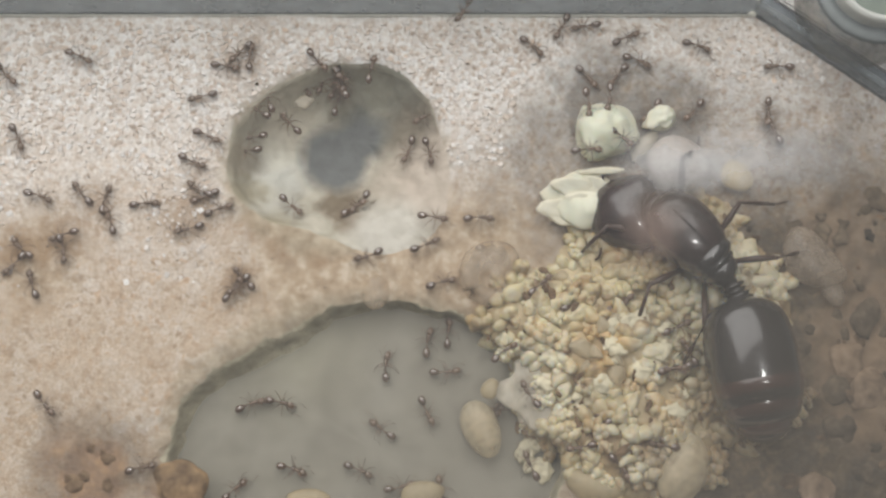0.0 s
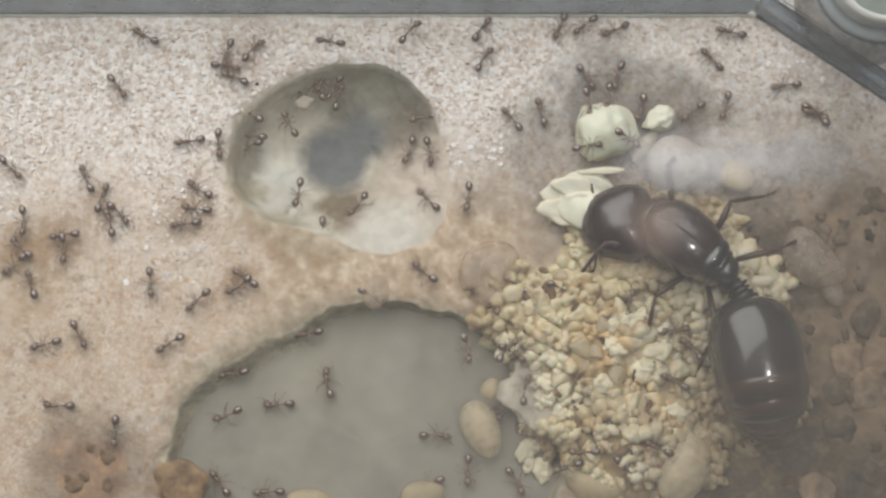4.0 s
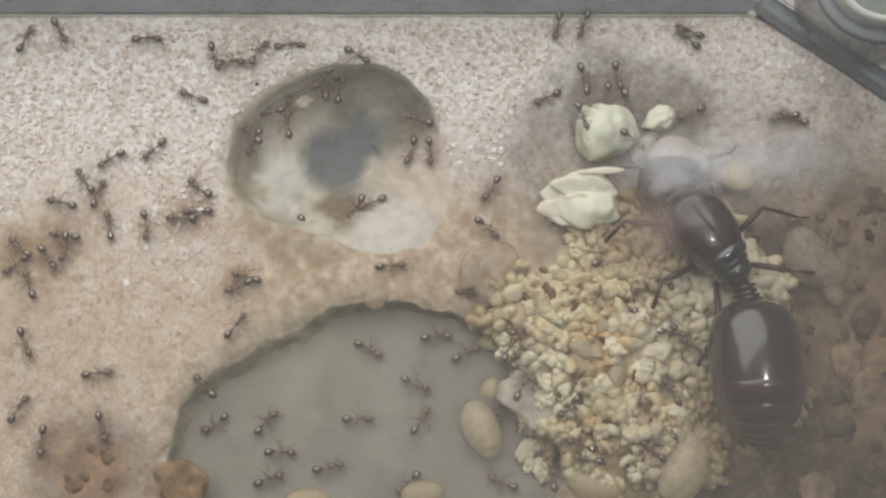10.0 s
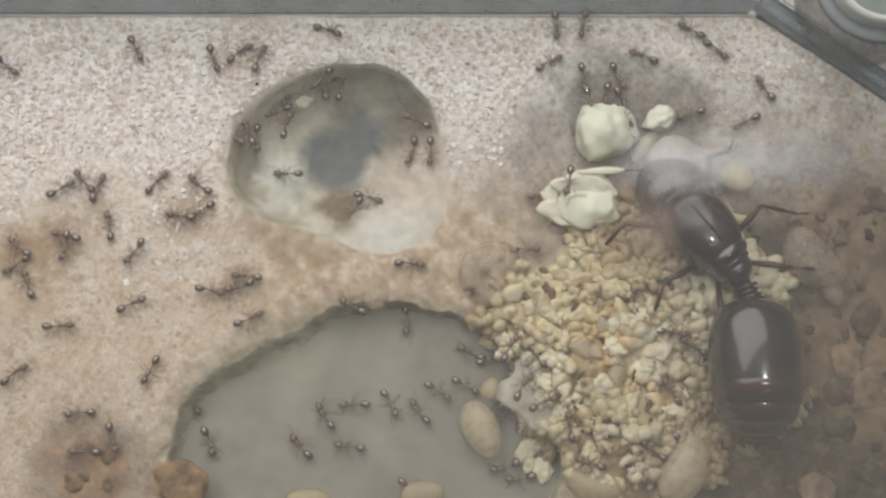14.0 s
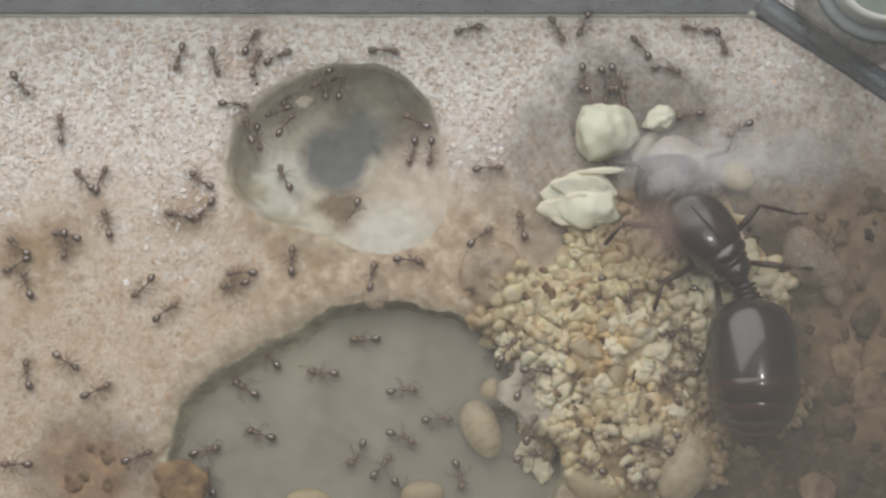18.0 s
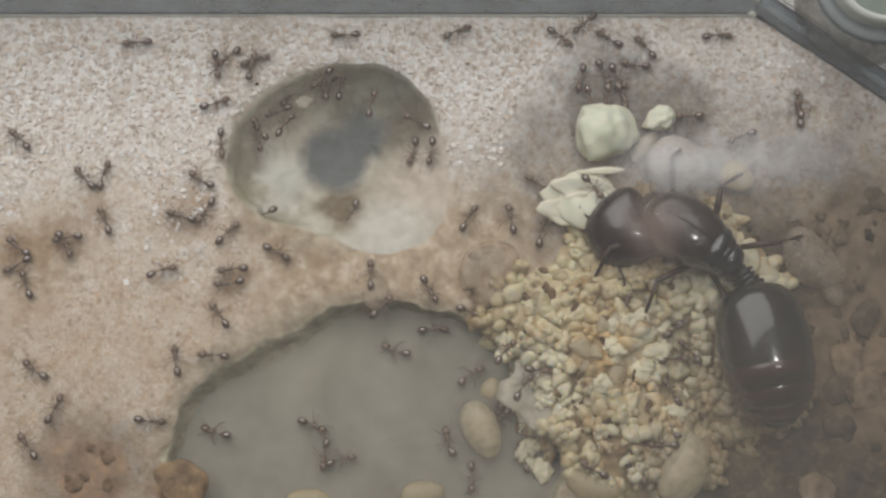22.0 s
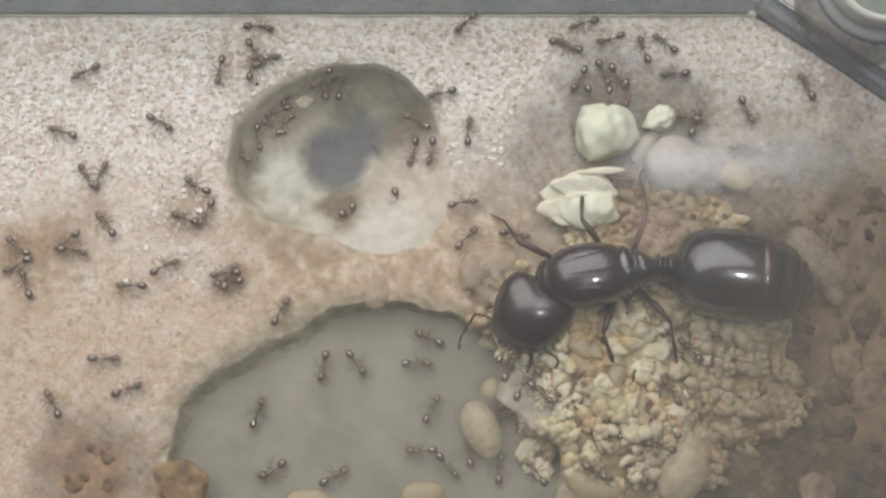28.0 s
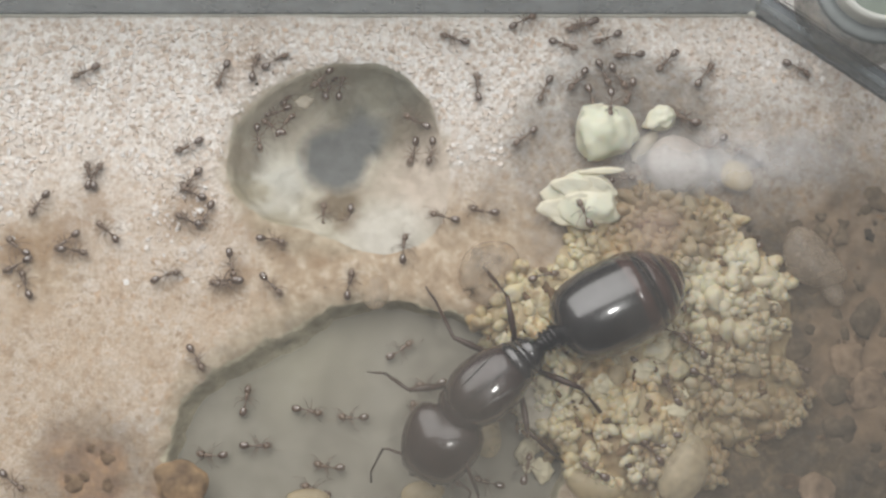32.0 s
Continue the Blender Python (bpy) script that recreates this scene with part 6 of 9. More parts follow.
    ((0, -1.1, -6.5, -1.5, 82), (1, -0.8, -6.3, -1.5, 68), (2, 2.2, -6.8, -1.5, 71), (3, 4.9, -7.0, 1.6, 0), (6, 5.5, -10.1, 1.6, -45), (6.5, 7.7, -8.9, 1.6, -6), (7, 9.9, -7.7, 1.6, 33), (7.5, 10.4, -6.3, 1.6, 93), (8, 10.9, -4.9, 1.6, 153), (9, 11.0, -5.1, 1.6, 152), (10, 10.8, -4.5, 1.6, 165), (11, 11.3, -4.2, 1.6, 158), (12, 11.0, -4.1, 1.6, 159), (13, 11.6, -4.3, 1.6, 190), (14, 11.6, -4.0, 1.6, 166), (15.5, 12.3, -4.2, 1.6, 101), (17, 12.9, -4.3, 1.6, 37), (18, 16.0, -6.2, 1.6, -38), (18.5, 14.6, -5.3, 1.6, -91), (19, 13.1, -4.4, 1.6, -144), (19.5, 13.6, -4.2, 1.6, -98), (20, 14.0, -4.0, 1.6, -52), (21, 15.9, -5.9, 1.6, -7), (22, 14.3, -4.8, 1.6, 63), (22.3333, 14.3, -4.8, 1.6, 5), (22.6667, 14.3, -4.8, 1.6, -52), (23, 14.2, -4.9, 1.6, -110), (23.5, 13.3, -5.3, 1.6, -177), (24, 12.4, -5.7, 1.6, -245), (24.3333, 12.2, -5.7, 1.6, -194), (24.6667, 12.0, -5.7, 1.6, -143), (25, 11.8, -5.7, 1.6, -92), (28, 15.2, -12.0, 1.6, -92), (29, 18.0, -10.7, 1.6, -19), (31, 21.7, -5.4, 0.4, 30), (32, 23.2, -6.2, 0.5, -9)),
    ((0, 0.4, -5.8, -1.5, 81), (0.5, 2.3, -4.1, -0.5, 32), (1, 4.2, -2.4, 0.4, -16), (2, 4.6, -2.8, 0.5, -38), (2.5, 5.7, -2.7, 1.0, 35), (3, 6.8, -2.6, 1.6, 107), (4.5, 3.8, -2.9, 1.0, 145), (6, 0.8, -3.3, 0.4, 183), (7, -1.1, -5.7, -1.5, 225), (8, -3.4, -1.4, 0.4, 175), (9, -6.8, -0.2, 0.5, 148), (9.5, -5.2, -0.7, 0.5, 74), (10, -3.6, -1.3, 0.5, 0), (11, -2.3, -0.6, 0.5, 32), (12, -2.2, -0.6, 0.5, -6), (13, -2.2, -0.7, 0.5, -14), (14, -2.2, -1.2, 0.5, -9), (17, -2.3, -0.7, 0.5, 0), (18, 2.9, 1.0, 0.5, 34), (18.5, 4.1, 1.1, 0.5, -18), (19, 5.4, 1.1, 0.5, -70), (19.3333, 5.3, 1.2, 0.5, -15), (19.6667, 5.2, 1.2, 0.5, 40), (20, 5.1, 1.2, 0.5, 95), (20.5, 7.9, 2.3, 1.7, 36), (21, 10.6, 3.3, 3.0, -23), (22, 11.0, 3.8, 3.0, -55), (23, 10.6, 3.8, 3.0, -2), (23.5, 13.8, 9.1, 1.7, 62), (24, 17.0, 14.3, 0.5, 126), (25, 19.6, 14.1, 0.5, 165), (28, 17.4, 13.5, 0.5, 180), (29, 15.2, 15.2, 0.5, 115), (30, 15.2, 15.2, 0.5, 110), (31, 15.5, 15.1, 0.5, 144), (32, 14.0, 15.0, 0.5, 180)),
    ((0, 0.4, -8.9, -1.5, 6), (0.5, 3.1, -7.0, 0.1, 63), (1, 5.8, -5.2, 1.6, 120), (2, 3.2, -4.5, 0.4, 185), (3, 5.8, -4.0, 1.6, 151), (6, 0.0, -8.4, -1.5, 166), (6.5, -0.1, -8.5, -1.5, 113), (7, -0.2, -8.6, -1.5, 59), (8, 1.1, -6.3, -1.5, 39), (8.5, 3.6, -8.3, 0.1, -22), (9, 6.1, -10.3, 1.6, -84), (9.5, 5.5, -10.3, 0.1, -125), (10, 4.8, -10.3, -1.5, -166), (11, -0.8, -12.7, -1.5, -143), (12, 1.2, -15.8, -1.5, -71), (12.5, 2.8, -15.8, -1.5, -30), (13, 4.4, -15.8, -1.5, 10), (14, 4.0, -11.2, -1.5, 47), (15.5, 4.1, -11.5, -1.5, 6), (17, 4.3, -11.8, -1.5, -36), (18, 3.0, -11.9, -1.5, 22), (19, 4.0, -11.5, -1.5, 53), (19.5, 4.1, -11.6, -1.5, -5), (20, 4.3, -11.7, -1.5, -64), (20.5, 5.5, -11.4, 0.1, 9), (21, 6.7, -11.0, 1.6, 81), (21.5, 7.0, -10.1, 1.6, 39), (22, 7.2, -9.2, 1.6, -4), (23, 7.3, -8.8, 1.6, -17), (24, 7.5, -9.3, 1.6, -27), (25, 7.0, -10.2, 1.6, -18), (28, 7.1, -10.9, 1.6, -38), (29, 15.7, -8.6, 1.6, 34), (30, 23.3, 2.9, 0.4, 105), (30.5, 22.4, 1.5, 0.4, 146), (31, 21.6, 0.1, 0.5, 186), (31.5, 19.3, -2.0, 1.0, 238), (32, 17.1, -4.1, 1.6, 290)),
    ((0, -13.9, -11.2, -1.5, 19), (1, -13.9, -11.2, -1.5, 19), (2, -13.9, -11.2, -1.5, 19), (2.33333, -13.9, -11.2, -1.5, 79), (2.66667, -13.9, -11.2, -1.5, 139), (3, -13.9, -11.2, -1.5, 199), (6, -21.5, -15.2, 0.4, 202), (6.33333, -20.7, -14.3, 0.4, 253), (6.66667, -19.8, -13.3, 0.5, 305), (7, -18.9, -12.3, 0.5, 357), (9, -14.2, -10.5, -1.5, 346), (10, -12.8, -12.4, -1.5, 406), (11, -7.2, -13.5, -1.5, 356), (12, -2.9, -13.1, -1.5, 308), (12.3333, -2.6, -13.0, -1.5, 253), (12.6667, -2.4, -12.9, -1.5, 197), (13, -2.1, -12.9, -1.5, 141), (14, -1.9, -11.7, -1.5, 127), (15.5, -3.8, -13.2, -1.5, 195), (17, -5.6, -14.6, -1.5, 263), (17.5, -4.2, -14.2, -1.5, 300), (18, -2.8, -13.7, -1.5, 338), (19, -0.4, -12.3, -1.5, 363), (20, -0.9, -12.4, -1.5, 389), (21, -1.9, -12.4, -1.5, 450), (22, -3.7, -7.3, -1.5, 520), (22.5, -4.2, -6.1, -0.5, 576), (23, -4.7, -4.8, 0.4, 633), (24, -4.5, -10.2, -1.5, 614), (24.3333, -4.7, -10.2, -1.5, 557), (24.6667, -5.0, -10.1, -1.5, 500), (25, -5.2, -10.0, -1.5, 443), (26.5, -3.4, -9.1, -1.5, 402), (28, -1.7, -8.2, -1.5, 360), (29, -1.2, -8.5, -1.5, 346), (30, -1.7, -8.0, -1.5, 376), (31, -0.3, -7.7, -1.5, 401), (32, 7.5, -2.2, 1.6, 373)),
    ((0, -11.7, -11.2, -1.5, -13), (1, -11.7, -11.3, -1.5, -10), (2, -11.7, -11.2, -1.5, -13), (2.33333, -11.7, -11.2, -1.5, 47), (2.66667, -11.7, -11.2, -1.5, 107), (3, -11.7, -11.2, -1.5, 167), (6, -13.9, -11.8, -1.5, 203), (6.5, -12.9, -11.5, -1.5, 277), (7, -11.9, -11.2, -1.5, 350), (8, -5.2, -11.0, -1.5, 358), (9, -5.8, -12.5, -1.5, 392), (10, -6.0, -12.3, -1.5, 362), (10.3333, -5.8, -12.2, -1.5, 416), (10.6667, -5.7, -12.1, -1.5, 469), (11, -5.5, -11.9, -1.5, 523), (12, -6.8, -9.4, -1.5, 544), (13, -6.4, -4.2, 0.4, 521), (14, -6.8, -4.3, 0.5, 513), (15.5, -7.0, -3.1, 0.5, 447), (17, -7.3, -2.0, 0.5, 381), (18, -5.2, -1.9, 0.5, 442), (19, -5.2, -1.9, 0.5, 454), (20, -5.3, -1.9, 0.5, 455), (21, -5.2, -2.2, 0.5, 453), (22, 2.0, 2.5, 0.5, 420), (23.5, 1.7, 6.1, 0.5, 462), (25, 1.4, 9.8, 0.5, 505), (28, 1.9, 9.2, 0.5, 447), (29, 3.2, 14.6, 0.5, 447), (30, 5.2, 15.9, 0.5, 393), (31, 6.3, 17.9, 0.5, 388), (32, 6.3, 17.9, 0.5, 388)),
    ((0, -4.6, -13.0, -1.5, 140), (0.5, -4.3, -10.5, -1.5, 89), (1, -4.0, -8.0, -1.5, 39), (2, -7.3, -8.1, -1.5, 100), (2.5, -9.5, -8.4, -1.5, 143), (3, -11.6, -8.7, -1.5, 186), (6, -19.8, -10.0, 0.4, 180), (7, -16.6, -11.6, -1.5, 241), (7.5, -15.4, -13.7, -1.5, 284), (8, -14.3, -15.9, -1.5, 327), (9, -13.0, -17.9, -1.5, 354), (10, -12.4, -16.6, -1.5, 376), (10.5, -13.1, -16.9, -1.5, 333), (11, -13.9, -17.3, -1.5, 290), (11.5, -10.9, -16.3, -1.5, 351), (12, -7.8, -15.3, -1.5, 412), (12.5, -9.0, -14.9, -1.5, 462), (13, -10.2, -14.5, -1.5, 511), (14, -10.5, -14.2, -1.5, 489), (17, -11.2, -15.3, -1.5, 543), (18, -13.5, -13.4, -1.5, 519), (18.3333, -13.3, -13.7, -1.5, 465), (18.6667, -13.1, -14.0, -1.5, 410), (19, -12.9, -14.2, -1.5, 355), (20, -11.8, -13.8, -1.5, 410), (20.5, -11.6, -13.2, -1.5, 368), (21, -11.4, -12.6, -1.5, 327), (22, -9.3, -12.9, -1.5, 333), (23, -10.2, -12.6, -1.5, 356), (24, -9.9, -12.4, -1.5, 351), (25, -10.4, -14.1, -1.5, 311), (28, -7.7, -16.4, -1.5, 385), (30, -5.0, -15.4, -1.5, 357), (30.3333, -5.8, -15.7, -1.5, 306), (30.6667, -6.5, -15.9, -1.5, 254), (31, -7.2, -16.2, -1.5, 203), (32, -9.4, -17.4, -1.5, 155)),
    ((0, -1.1, -12.0, -1.5, -63), (0.333333, -1.2, -11.8, -1.5, -113), (0.666667, -1.2, -11.5, -1.5, -163), (1, -1.3, -11.3, -1.5, -214), (2, -4.5, -11.4, -1.5, -194), (3, -12.8, -17.6, -1.5, -180), (6, -12.7, -17.4, -1.5, -167), (6.33333, -12.6, -17.3, -1.5, -109), (6.66667, -12.6, -17.1, -1.5, -50), (7, -12.5, -17.0, -1.5, 8), (8, -10.5, -16.3, -1.5, -7), (9, -8.4, -16.7, -1.5, -28), (10, -8.1, -15.8, -1.5, 15), (11, -7.6, -15.9, -1.5, 15), (12, -2.8, -17.1, -1.5, -56), (13, -2.7, -17.3, -1.5, -44), (14, -2.0, -17.4, -1.5, -26), (17, -3.5, -17.1, -1.5, -58), (18, -2.8, -17.7, -1.5, -49), (20, -0.8, -17.0, -1.5, -56), (21, 4.3, -16.2, -1.5, 14), (21.5, 5.1, -15.6, -1.5, 61), (22, 5.8, -14.9, -1.5, 108), (23, 5.8, -14.8, -1.5, 105), (24, 5.9, -14.8, -1.5, 101), (25, 6.0, -15.2, 0.4, 110), (28, 6.5, -16.1, 0.5, 130), (29, 6.3, -16.2, 0.5, 96), (30, 6.4, -16.2, 0.5, 108), (31, 6.2, -16.3, 0.5, 50), (32, 6.0, -15.8, 0.5, 78)),
    ((0, -10.7, -16.0, -1.5, -18), (1, -4.8, -10.1, -1.5, 3), (2, -0.6, -6.7, -1.5, 15), (2.5, 0.9, -6.8, -0.5, -53), (3, 2.4, -6.8, 0.4, -121), (4.5, 1.3, -8.3, -0.5, -52), (6, 0.1, -9.8, -1.5, 16), (7, 5.9, -10.1, 1.6, 89), (8, 2.9, -6.7, 0.4, 81), (8.5, 4.1, -6.6, 1.0, 42), (9, 5.4, -6.5, 1.6, 3), (9.33333, 5.5, -6.5, 1.6, -57), (9.66667, 5.5, -6.5, 1.6, -117), (10, 5.6, -6.5, 1.6, -177), (11, 4.5, 0.1, 0.4, -199), (12, 4.3, -0.6, 0.5, -174), (13, 3.2, -1.2, 0.5, -143), (14, 3.5, -1.4, 0.5, -148), (17, 3.5, -1.3, 0.5, -154), (17.3333, 3.4, -1.2, 0.5, -212), (17.6667, 3.4, -1.2, 0.5, -271), (18, 3.4, -1.2, 0.5, -330), (18.3333, 3.0, -0.2, 0.5, -386), (18.6667, 2.7, 0.8, 0.5, -443), (19, 2.4, 1.8, 0.5, -499), (20, 1.2, -1.3, 0.5, -430), (21, 0.8, -1.6, 0.5, -404), (22, 3.2, -0.3, 0.5, -348), (23, 3.2, 0.1, 0.5, -354), (23.3333, 3.2, 0.1, 0.5, -297), (23.6667, 3.2, 0.0, 0.5, -240), (24, 3.2, -0.0, 0.5, -184), (24.5, 1.9, 0.9, 0.5, -243), (25, 0.5, 1.8, 0.5, -303), (28, 1.7, 3.5, 0.5, -351), (28.3333, 1.8, 3.6, 0.5, -293), (28.6667, 1.9, 3.6, 0.5, -234), (29, 1.9, 3.7, 0.5, -176), (29.3333, 1.5, 2.4, 0.5, -117), (29.6667, 1.2, 1.2, 0.5, -59), (30, 0.8, -0.1, 0.5, 0), (30.5, 2.5, 1.6, 0.5, 45), (31, 4.2, 3.2, 0.5, 89), (31.5, 3.5, 3.0, 0.5, 129), (32, 2.8, 2.8, 0.5, 168)),
    ((0, -5.9, -16.1, -1.5, -23), (1, -5.8, -16.4, -1.5, 8), (2, -1.8, -14.6, -1.5, 14), (3, -0.7, -14.0, -1.5, -6), (6, 0.4, -11.9, -1.5, 50), (7, -0.4, -11.2, -1.5, 86), (7.5, 0.7, -10.7, -1.5, 17), (8, 1.9, -10.1, -1.5, -51), (9, 10.0, -11.6, 1.6, -6), (9.5, 9.4, -11.8, 1.6, -70), (10, 8.8, -11.9, 1.6, -134), (11, 8.3, -12.2, 1.6, -157), (12, 8.3, -10.7, 1.6, -193), (13, 9.3, -12.3, 1.6, -118), (13.5, 9.1, -12.6, 1.6, -190), (14, 8.9, -12.9, 1.6, -262), (15.5, 8.0, -12.3, 1.6, -194), (17, 7.1, -11.6, 1.6, -126), (17.3333, 6.8, -12.1, 1.6, -181), (17.6667, 6.5, -12.6, 1.6, -235), (18, 6.2, -13.1, 1.6, -289), (19, 7.8, -9.3, 1.6, -229), (20, 7.6, -9.0, 1.6, -182), (20.3333, 8.1, -9.0, 1.6, -237), (20.6667, 8.6, -9.1, 1.6, -292), (21, 9.2, -9.1, 1.6, -348), (22, 9.4, -9.1, 1.6, -355), (22.3333, 9.4, -9.0, 1.6, -408), (22.6667, 9.3, -8.9, 1.6, -461), (23, 9.3, -8.8, 1.6, -514), (24, 9.2, -11.1, 1.6, -470), (24.5, 10.7, -11.6, 1.6, -401), (25, 12.2, -12.1, 1.6, -332), (28, 13.4, -14.5, 1.6, -399), (29, 16.6, -12.8, 1.6, -369), (29.3333, 16.1, -13.3, 1.6, -310), (29.6667, 15.6, -13.9, 1.6, -251), (30, 15.1, -14.4, 1.6, -192), (31, 15.5, -14.3, 1.6, -191), (32, 14.5, -14.3, 1.6, -194)),
    ((0, -14.9, -17.3, -1.5, 37), (1, -13.2, -17.9, -1.5, 7), (1.33333, -13.2, -17.8, -1.5, -52), (1.66667, -13.3, -17.8, -1.5, -111), (2, -13.3, -17.8, -1.5, -170), (3, -16.3, -16.6, -1.5, -229), (6, -15.9, -17.4, -1.5, -249), (6.5, -15.2, -14.6, -1.5, -289), (7, -14.5, -11.7, -1.5, -328), (8, -12.2, -11.2, -1.5, -356), (8.33333, -12.3, -10.4, -1.5, -301), (8.66667, -12.5, -9.6, -1.5, -246), (9, -12.6, -8.8, -1.5, -191), (10, -17.3, -10.0, 0.4, -231), (11, -18.3, -11.9, 0.5, -259), (12.5, -19.7, -10.6, 0.5, -191), (14, -21.2, -9.2, 0.5, -122), (15.5, -19.0, -11.8, -0.5, -55), (17, -16.9, -14.3, -1.5, 12), (18, -17.1, -14.6, -1.5, 10), (19, -17.0, -14.1, -1.5, -9), (20, -15.8, -13.7, -1.5, -6), (20.5, -13.6, -9.6, -0.5, 56), (21, -11.4, -5.4, 0.4, 117), (22, -5.3, -1.8, 0.5, 87), (23, -5.4, -1.6, 0.5, 87), (24, -5.3, -1.5, 0.5, 91), (25, 0.1, -0.5, 0.5, 59), (28, 1.9, 0.9, 0.5, 42), (28.5, 4.4, 2.6, 0.5, 0), (29, 7.0, 4.3, 0.5, -41), (30, 18.6, 13.7, 0.5, -4), (31, 17.1, 16.4, 0.5, 17), (32, 20.0, 13.6, 0.5, 48)),
    ((0, -2.9, -17.2, -1.5, 15), (1, -2.0, -16.7, -1.5, 7), (2, -1.9, -16.4, -1.5, 22), (2.33333, -1.4, -16.6, -1.5, 72), (2.66667, -0.9, -16.9, -1.5, 122), (3, -0.4, -17.1, -1.5, 172), (6, -3.5, -16.7, -1.5, 216), (6.33333, -3.1, -16.3, -1.5, 160), (6.66667, -2.7, -16.0, -1.5, 103), (7, -2.3, -15.6, -1.5, 47), (8, -1.5, -14.1, -1.5, 0), (9, -1.5, -15.2, -1.5, 72), (10, -1.5, -12.3, -1.5, 60), (11, -3.1, -10.9, -1.5, 114), (12, -2.6, -10.5, -1.5, 134), (13, -4.9, -10.6, -1.5, 166), (14, -6.7, -11.3, -1.5, 183), (17, -9.2, -10.2, -1.5, 163), (19, -8.9, -8.2, -1.5, 191), (19.5, -11.2, -9.7, -1.5, 132), (20, -13.5, -11.2, -1.5, 73), (21, -16.4, -4.8, 0.4, 123), (22, -16.8, -7.9, 0.5, 178), (22.3333, -16.9, -9.9, -0.2, 120), (22.6667, -17.1, -11.8, -0.8, 62), (23, -17.3, -13.8, -1.5, 4), (24, -11.7, -10.8, -1.5, 14), (25, -8.3, -6.2, -1.5, 69), (26, -8.5, -7.0, -1.5, 13), (27, -8.7, -7.9, -1.5, -44), (28, -8.9, -8.7, -1.5, -100), (28.3333, -8.9, -8.6, -1.5, -156), (28.6667, -8.9, -8.6, -1.5, -211), (29, -9.0, -8.5, -1.5, -266), (30, -7.0, -7.4, -1.5, -322), (31, -4.2, -8.1, -1.5, -340), (32, -3.0, -7.2, -1.5, -324)),
    ((0, -0.2, -17.3, -1.5, 106), (0.5, 0.3, -15.9, -1.5, 43), (1, 0.8, -14.6, -1.5, -20), (2, 2.3, -16.2, -1.5, -15), (3, 5.9, -16.9, -1.5, -18), (4.5, 5.0, -17.0, -1.5, -89), (6, 4.1, -17.1, -1.5, -161), (7, 4.1, -17.4, -1.5, -183), (8, 1.3, -17.4, -1.5, -151), (8.33333, 2.6, -17.2, -1.5, -204), (8.66667, 3.9, -16.9, -1.5, -257), (9, 5.1, -16.7, -1.5, -310), (9.5, 4.6, -16.8, -1.5, -256), (10, 4.1, -16.9, -1.5, -203), (11, 2.0, -15.8, -1.5, -218), (11.5, 3.0, -16.5, -1.5, -277), (12, 3.9, -17.2, -1.5, -336), (13, 4.4, -17.7, -1.5, -391), (13.5, 4.4, -16.8, -1.5, -457), (14, 4.3, -15.9, -1.5, -524), (17, 2.4, -12.2, -1.5, -532), (17.5, 1.8, -14.4, -1.5, -484), (18, 1.3, -16.6, -1.5, -436), (18.3333, 1.1, -16.0, -1.5, -495), (18.6667, 0.9, -15.3, -1.5, -553), (19, 0.7, -14.7, -1.5, -612), (20, 0.5, -14.5, -1.5, -589), (21, 0.6, -14.1, -1.5, -603), (22, 0.3, -13.8, -1.5, -614), (22.3333, 0.2, -13.9, -1.5, -667), (22.6667, 0.1, -14.0, -1.5, -721), (23, 0.0, -14.1, -1.5, -775), (23.3333, 0.2, -14.9, -1.5, -829), (23.6667, 0.4, -15.8, -1.5, -883), (24, 0.6, -16.6, -1.5, -937), (25, -3.3, -15.4, -1.5, -914), (28, -1.8, -14.7, -1.5, -900), (29, -1.9, -15.1, -1.5, -891), (31, -4.2, -17.0, -1.5, -900), (32, -8.5, -15.8, -1.5, -909)),
    ((0, 6.1, -15.6, 0.5, 116), (0.5, 4.8, -16.0, -0.5, 44), (1, 3.6, -16.5, -1.5, -29), (2, 9.3, -16.0, 1.6, 26), (2.33333, 9.3, -15.9, 1.6, 83), (2.66667, 9.3, -15.8, 1.6, 141), (3, 9.3, -15.7, 1.6, 198), (6, 6.5, -16.9, 0.4, 160), (6.5, 8.0, -15.9, 1.0, 85), (7, 9.5, -14.8, 1.6, 11), (8, 13.6, -8.5, 1.6, 2), (9, 14.1, -11.3, 1.6, 5), (9.33333, 14.1, -11.4, 1.6, 58), (9.66667, 14.0, -11.5, 1.6, 111), (10, 13.9, -11.5, 1.6, 164), (11, 11.2, -12.4, 1.6, 174), (12, 12.6, -17.0, 0.4, 194), (12.5, 12.1, -14.9, 1.0, 122), (13, 11.6, -12.8, 1.6, 50), (14, 11.5, -12.6, 1.6, 11), (17, 11.7, -12.6, 1.6, 11), (18, 11.7, -12.1, 1.6, 49), (19, 11.5, -12.0, 1.6, 97), (20, 11.3, -12.4, 1.6, 82), (21, 11.8, -12.2, 1.6, 72), (22, 11.7, -12.2, 1.6, 58), (23, 11.3, -12.1, 1.6, 98), (24, 12.0, -11.9, 1.6, 29), (25, 17.5, -12.0, 1.6, 69), (26, 18.8, -12.7, 1.2, 123), (27, 20.1, -13.4, 0.8, 177), (28, 21.4, -14.0, 0.4, 231), (28.5, 21.1, -15.0, 0.4, 166), (29, 20.9, -16.0, 0.5, 102), (30.5, 23.3, -12.4, 0.5, 42), (32, 25.7, -8.8, 0.5, -17)),
